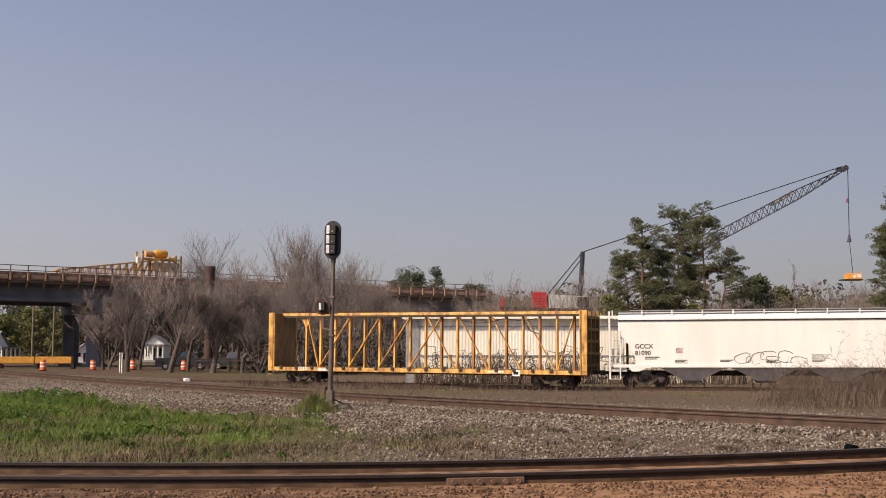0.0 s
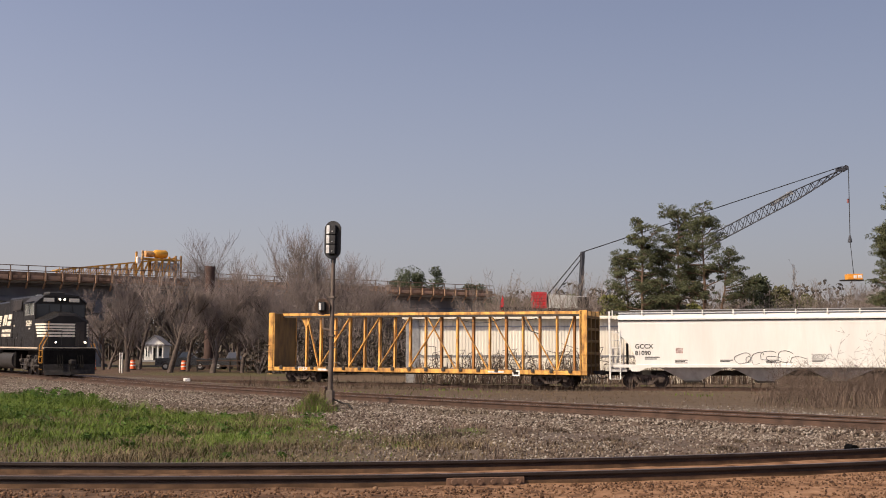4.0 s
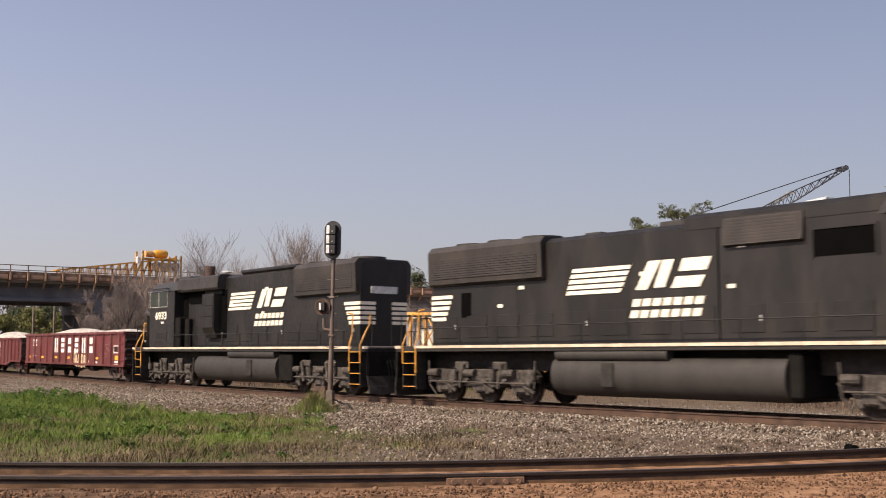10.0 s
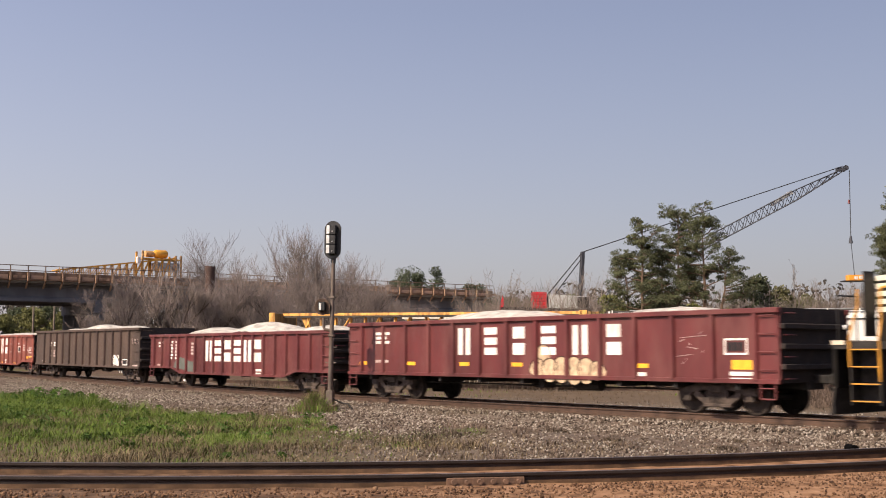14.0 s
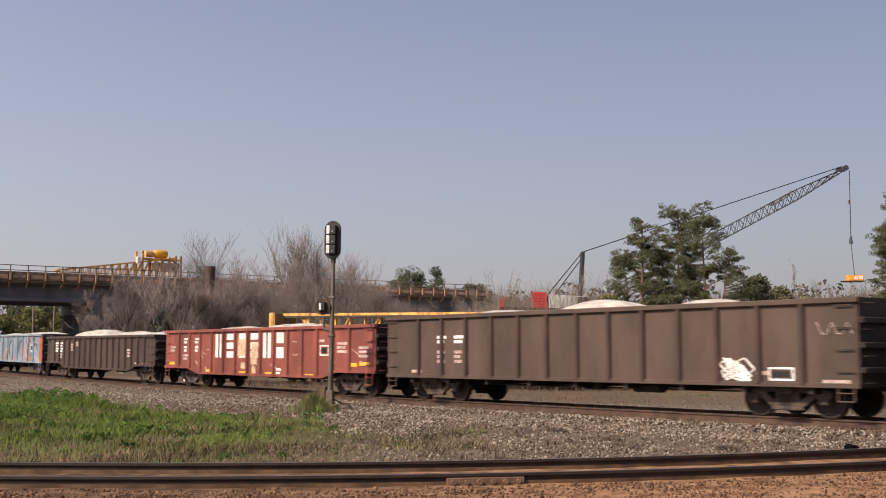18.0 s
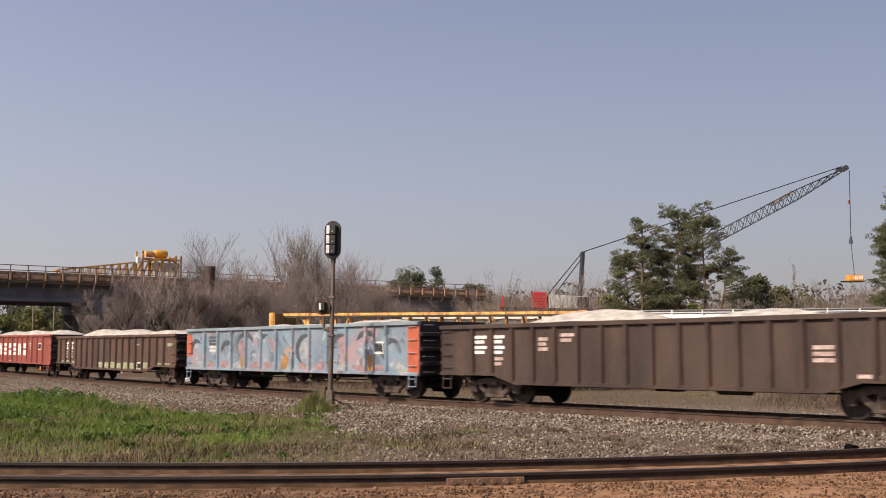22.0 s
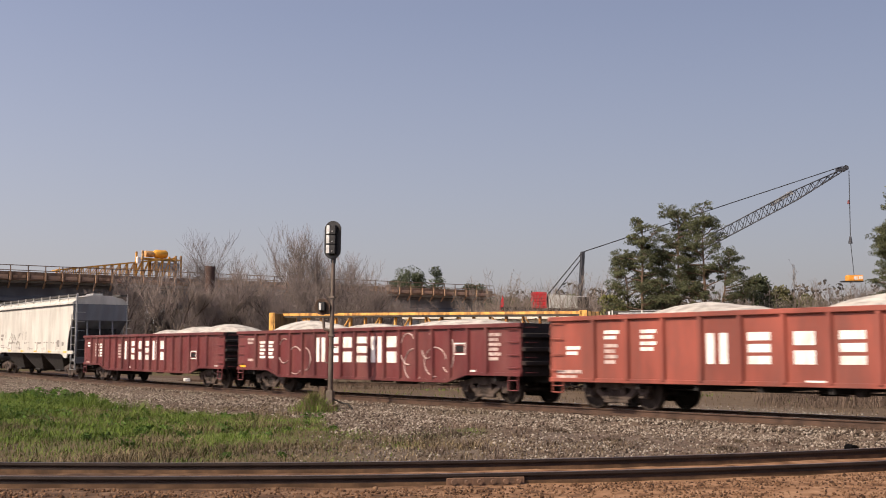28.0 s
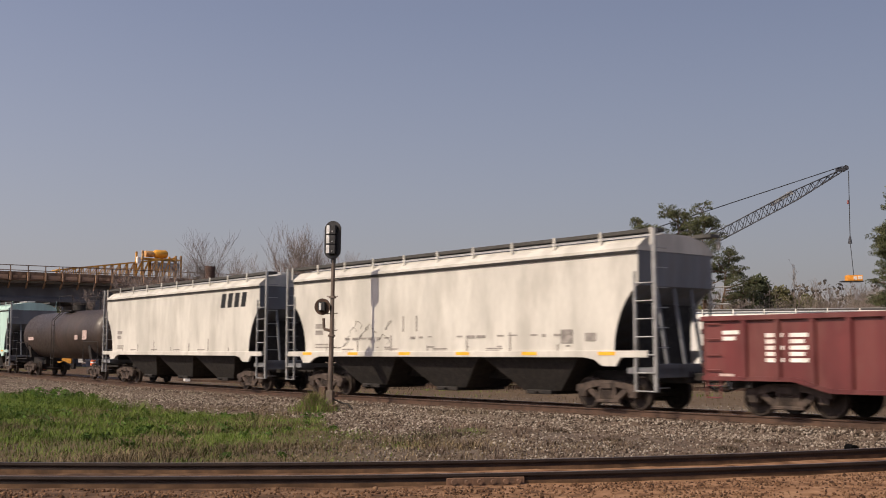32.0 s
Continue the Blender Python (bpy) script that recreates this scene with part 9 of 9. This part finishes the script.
couple(gondola("maroon gondola with a grey-green patch, heaped with stone", 15.65, M_REDS["maroon"], 0.78, 2.26, (-7.35, 0.862, 18), 0.22, (-1.76, 0.846, 0.63, 1.12, 1.98), ((-3.5, 4.5, 0.42), (1.0, 5.5, 0.55), (5.6, 3.5, 0.35)),
               ((-6.9, 1.95, 0.5, 2, M_WHITE), (-5.75, 1.98, 0.4, 6, M_WHITE), (-5.1, 1.98, 0.4, 6, M_WHITE), (-7.0, 0.95, 0.5, 1, M_FADED), (-3.5, 1.9, 0.4, 4, M_FADED), (2.35, 0.85, 0.5, 2, M_WHITE)), 2, extra=g2_extra), 16.1, 0.45)
couple(gondola("plain olive-brown high-sided gondola", 16.55, M_REDS["olive"], 0.72, 2.62, (-6.62, 1.13, 13), 0, None, ((-4.0, 3.5, 0.25), (0.0, 3.5, 0.4), (3.6, 2.2, 0.3)),
               ((-5.73, 2.0, 0.42, 2, M_WHITE), (-4.93, 2.0, 0.48, 2, M_WHITE), (-5.73, 1.55, 0.35, 3, M_FADED), (-4.93, 1.55, 0.35, 3, M_FADED), (-7.0, 0.95, 0.5, 1, M_FADED), (5.7, 1.05, 0.35, 1, M_FADED), (7.4, 0.88, 0.65, 1, M_FADED)), 3, post_paint=M_POST, extra=g3_extra, notices=((6.05, 6.7, 0.84, 1.14),)), -0.85, -17.4)
couple(gondola("sun-faded red gondola with worn graffiti and white blocks", 16.6, M_REDS["rose"], 0.8, 2.42, (-6.83, 1.045, 14), 0.22, (-3.07, 1.01, 0.6, 1.28, 2.24), ((-3.5, 4, 0.25), (1.0, 5, 0.3)),
               ((-7.75, 1.75, 0.5, 2, M_FADED), (-6.4, 2.1, 0.35, 2, M_WHITE), (-6.4, 1.75, 0.3, 2, M_WHITE), (-5.3, 2.1, 0.35, 2, M_WHITE), (-5.3, 1.75, 0.3, 2, M_WHITE), (-6.5, 1.4, 0.5, 2, M_FADED), (4.6, 1.95, 0.5, 1, M_FADED), (5.95, 1.85, 0.65, 3, M_FADED), (7.3, 1.7, 0.6, 3, M_FADED), (1.7, 0.9, 0.35, 2, M_WHITE)), 4, extra=g4_extra, notices=((4.82, 5.4, 1.38, 1.75),)), -18.05, -34.65)
couple(gondola("weathered brown gondola with white number marks", 16.2, M_REDS["brown"], 0.82, 2.28, (-6.63, 0.843, 17), 0.24, None, ((-2.8, 6, 0.5), (2.6, 4, 0.35), (6.2, 3, 0.3)),
               ((-6.55, 1.98, 0.5, 2, M_WHITE), (-6.55, 1.68, 0.5, 2, M_WHITE), (-5.8, 1.98, 0.52, 2, M_WHITE), (-5.8, 1.68, 0.52, 2, M_WHITE), (-5.7, 1.35, 0.35, 2, M_FADED), (-3.06, 2.0, 0.5, 2, M_FADED), (-3.9, 1.9, 0.35, 3, M_FADED), (4.56, 1.62, 0.64, 3, M_FADED), (5.6, 1.0, 0.5, 1, M_FADED), (6.5, 0.98, 0.5, 1, M_FADED)), 5, post_paint=M_POST), -35.85, -52.0)
couple(gondola("pale blue gondola covered in graffiti with orange ends", 16.7, M_BLUEG, 0.78, 2.46, (-6.6, 1.2, 12), 0, None, ((-1.5, 8, 0.22), (4.5, 5, 0.28)), ((-6.25, 2.15, 0.9, 3, M_SPRAY1), (-6.2, 1.75, 0.8, 2, M_SPRAY4)), 6, rail_paint=M_BLUETOP, extra=g6_extra, notices=((5.83, 6.41, 1.45, 1.85),)), -53.1, -69.8)
couple(gondola("rusty brown gondola with pale primer along the sill", 16.6, M_REDS["rust"], 0.82, 2.28, (-7.64, 0.86, 18), 0.24, None, ((-4, 4, 0.5), (0, 4, 0.45), (4.6, 5, 0.35)),
               ((-6.88, 1.98, 0.48, 3, M_WHITE), (-6.85, 1.52, 0.4, 3, M_FADED), (-6.08, 1.98, 0.48, 3, M_WHITE), (-6.05, 1.52, 0.4, 3, M_FADED), (-0.9, 0.85, 0.45, 1, M_WHITE)), 7, extra=g7_extra, post_paint=M_POST, notices=((3.68, 4.24, 0.66, 1.0),)), -70.9, -87.5)
couple(gondola("brick red gondola with white painted blocks, heaped with stone", 16.7, M_REDS["brick"], 0.72, 2.42, (-6.75, 1.13, 13), 0, (-2.9, 1.15, 0.6, 1.2, 1.93), ((-4, 4.5, 0.4), (1.0, 4.5, 0.42), (5.6, 4, 0.4)),
               ((-7.75, 1.65, 0.5, 2, M_WHITE), (-8.1, 1.02, 0.9, 2, M_FADED), (-6.4, 2.05, 0.5, 2, M_WHITE), (-6.4, 1.7, 0.45, 4, M_FADED), (-5.2, 2.05, 0.5, 2, M_WHITE), (-5.2, 1.75, 0.5, 2, M_WHITE), (3.9, 1.95, 0.6, 3, M_FADED), (-0.6, 0.85, 0.5, 1, M_WHITE)), 8, notices=((5.75, 6.4, 1.55, 1.95),)), -88.8, -105.5)
couple(gondola("maroon gondola with white blocks and pale graffiti", 16.6, M_REDS["maroon"], 0.82, 2.3, (-6.8, 0.852, 17), 0.24, (-2.2, 0.86, 0.6, 1.16, 2.02), ((-5, 4.5, 0.5), (-0.6, 3.5, 0.3), (4, 7, 0.35)),
               ((-6.54, 1.92, 0.4, 5, M_WHITE), (-5.92, 1.92, 0.42, 5, M_WHITE), (-7.5, 2.05, 0.5, 2, M_FADED), (-7.5, 1.25, 0.45, 1, M_FADED), (6.85, 2.05, 0.58, 6, M_FADED), (5.95, 0.98, 0.35, 1, M_WHITE)), 9, extra=g9_extra, notices=((5.3, 5.86, 1.42, 1.78),)), -106.6, -123.2)
couple(gondola("dark red gondola with white painted blocks beside a hopper", 16.7, M_REDS["maroon"], 0.82, 2.3, (-7.19, 0.87, 17), 0.24, (-2.29, 0.865, 0.6, 1.13, 2.0), ((0.3, 3.0, 0.34), (3.1, 3.0, 0.45), (6.0, 3.8, 0.5)),
               ((-6.64, 1.9, 0.45, 5, M_WHITE), (-6.03, 1.9, 0.45, 5, M_WHITE), (-7.8, 1.98, 0.45, 2, M_WHITE), (-7.9, 0.98, 0.4, 1, M_FADED), (-3.45, 1.85, 0.5, 5, M_FADED), (-2.2, 0.82, 0.4, 1, M_WHITE), (7.4, 0.95, 0.4, 1, M_WHITE)), 10, notices=((5.05, 5.65, 1.2, 1.55),)), -124.3, -141.1)
h1 = covered_hopper("stained cream covered hopper with yellow reflectors along the sill", 17.6, M_HOPPER, M_HOPEND_SHADE, reflect=True)
_r = random.Random(77)
_m = Mesh()
for i in range(26):                        # worn lines of small stencils low on the side
    x = -5.8 + i * 0.46
    if _r.random() < 0.7:
        plate(_m, x, x + _r.uniform(0.15, 0.4), 1.93 + _r.uniform(-0.03, 0.03), 1.99, -1.506)
    if _r.random() < 0.5:
        plate(_m, x, x + _r.uniform(0.1, 0.35), 1.64, 1.68, -1.506)
plate(_m, 5.5, 5.95, 1.72, 2.1, -1.506)
plate(_m, 6.4, 6.8, 1.78, 2.0, -1.506)
part("stencils", _m, M_STENCIL, h1, "worn rows of grey stencils")
for i in range(9):                         # faded sprayed scrawl
    cx, cz, wd, ph = -4.7 + i * 0.3, 2.2 + _r.uniform(-0.35, 0.45), _r.uniform(0.08, 0.26), _r.uniform(0, 6)
    line = [(cx + wd * math.cos(a + ph) + 0.06 * math.sin(3 * a), -1.509, cz + 0.7 * wd * math.sin(a * 1.3 + 2 * ph)) for a in (4.0 * j / 16 for j in range(17))]
    part("graffiti", Mesh().path(line, 0.008, 4), M_STENCIL, h1, "faded grey sprayed scrawl")
for x in (-5.6, -1.6, -0.9):
    part("rust_run", plate(Mesh(), x, x + 0.07, 2.15, 2.15 + 0.5, -1.505), M_STENCIL, h1, "grey stain running down the side")
couple(h1, -142.3, -160.0)
h2 = covered_hopper("cream covered hopper with a dark block emblem", 17.3, M_HOPPER, M_HOPEND_SHADE)
for i in range(4):
    part("emblem_block", Mesh().prism([(4.75 + i * 0.6, 3.3), (5.13 + i * 0.6, 3.3), (5.26 + i * 0.6, 3.87), (4.88 + i * 0.6, 3.87)], -1.512, -1.504, "y"), M_SIGNAL, h2, "plain dark emblem block")
couple(h2, -161.4, -178.75)
couple(tank_car("dark brown tank car with a dome platform", 15.4), -179.5, -194.95)
couple(covered_hopper("pale teal covered hopper", 17.3, M_TEAL, M_HOPEND_SHADE, reflect=True), -196.3, -213.6)
couple(gondola("dark red gondola at the end of the string", 16.6, M_REDS["maroon"], 0.82, 2.3, (-6.8, 0.852, 17), 0.24, None, seed=16), -214.7, -231.3)


def car_pose(mid, pivot, t, backwards):
    s = mid + run(t)
    a, b = Vector(on_track(s + pivot)), Vector(on_track(s - pivot))
    d = b - a if backwards else a - b
    c = (a + b) / 2
    yaw = math.atan2(d.y, d.x)
    pitch = -math.atan2(d.z, math.hypot(d.x, d.y))
    return Matrix.Translation(c) @ Euler((0, pitch, yaw)).to_matrix().to_4x4()


def motions():
    """The train rolls by on the main line, its wheels turning."""
    times = [0.5 * i for i in range(65)]
    for car, mid, pivot, backwards in TRAIN:
        walk(car, [(t, car_pose(mid, pivot, t, backwards)) for t in times])
    # the hoisted load sinks and drifts a little
    walk(LOAD, [(0.0, pose(52.2, 140, 10.75)), (12.0, pose(52.4, 140, 10.6)), (20.0, pose(52.4, 140, 10.55)), (32.0, pose(52.3, 140, 10.55))])
    beats = [i / 15 for i in range(481)]
    back = {id(c): b for c, _, _, b in TRAIN}
    for w, x, r in WHEELSETS:
        top = w.parent.parent
        if id(top) not in back:
            continue
        sign = -1 if back[id(top)] else 1
        walk(w, [(t, pose(x, 0, r, 0, math.degrees(sign * run(t) / r) % 360, 0)) for t in beats])


motions()
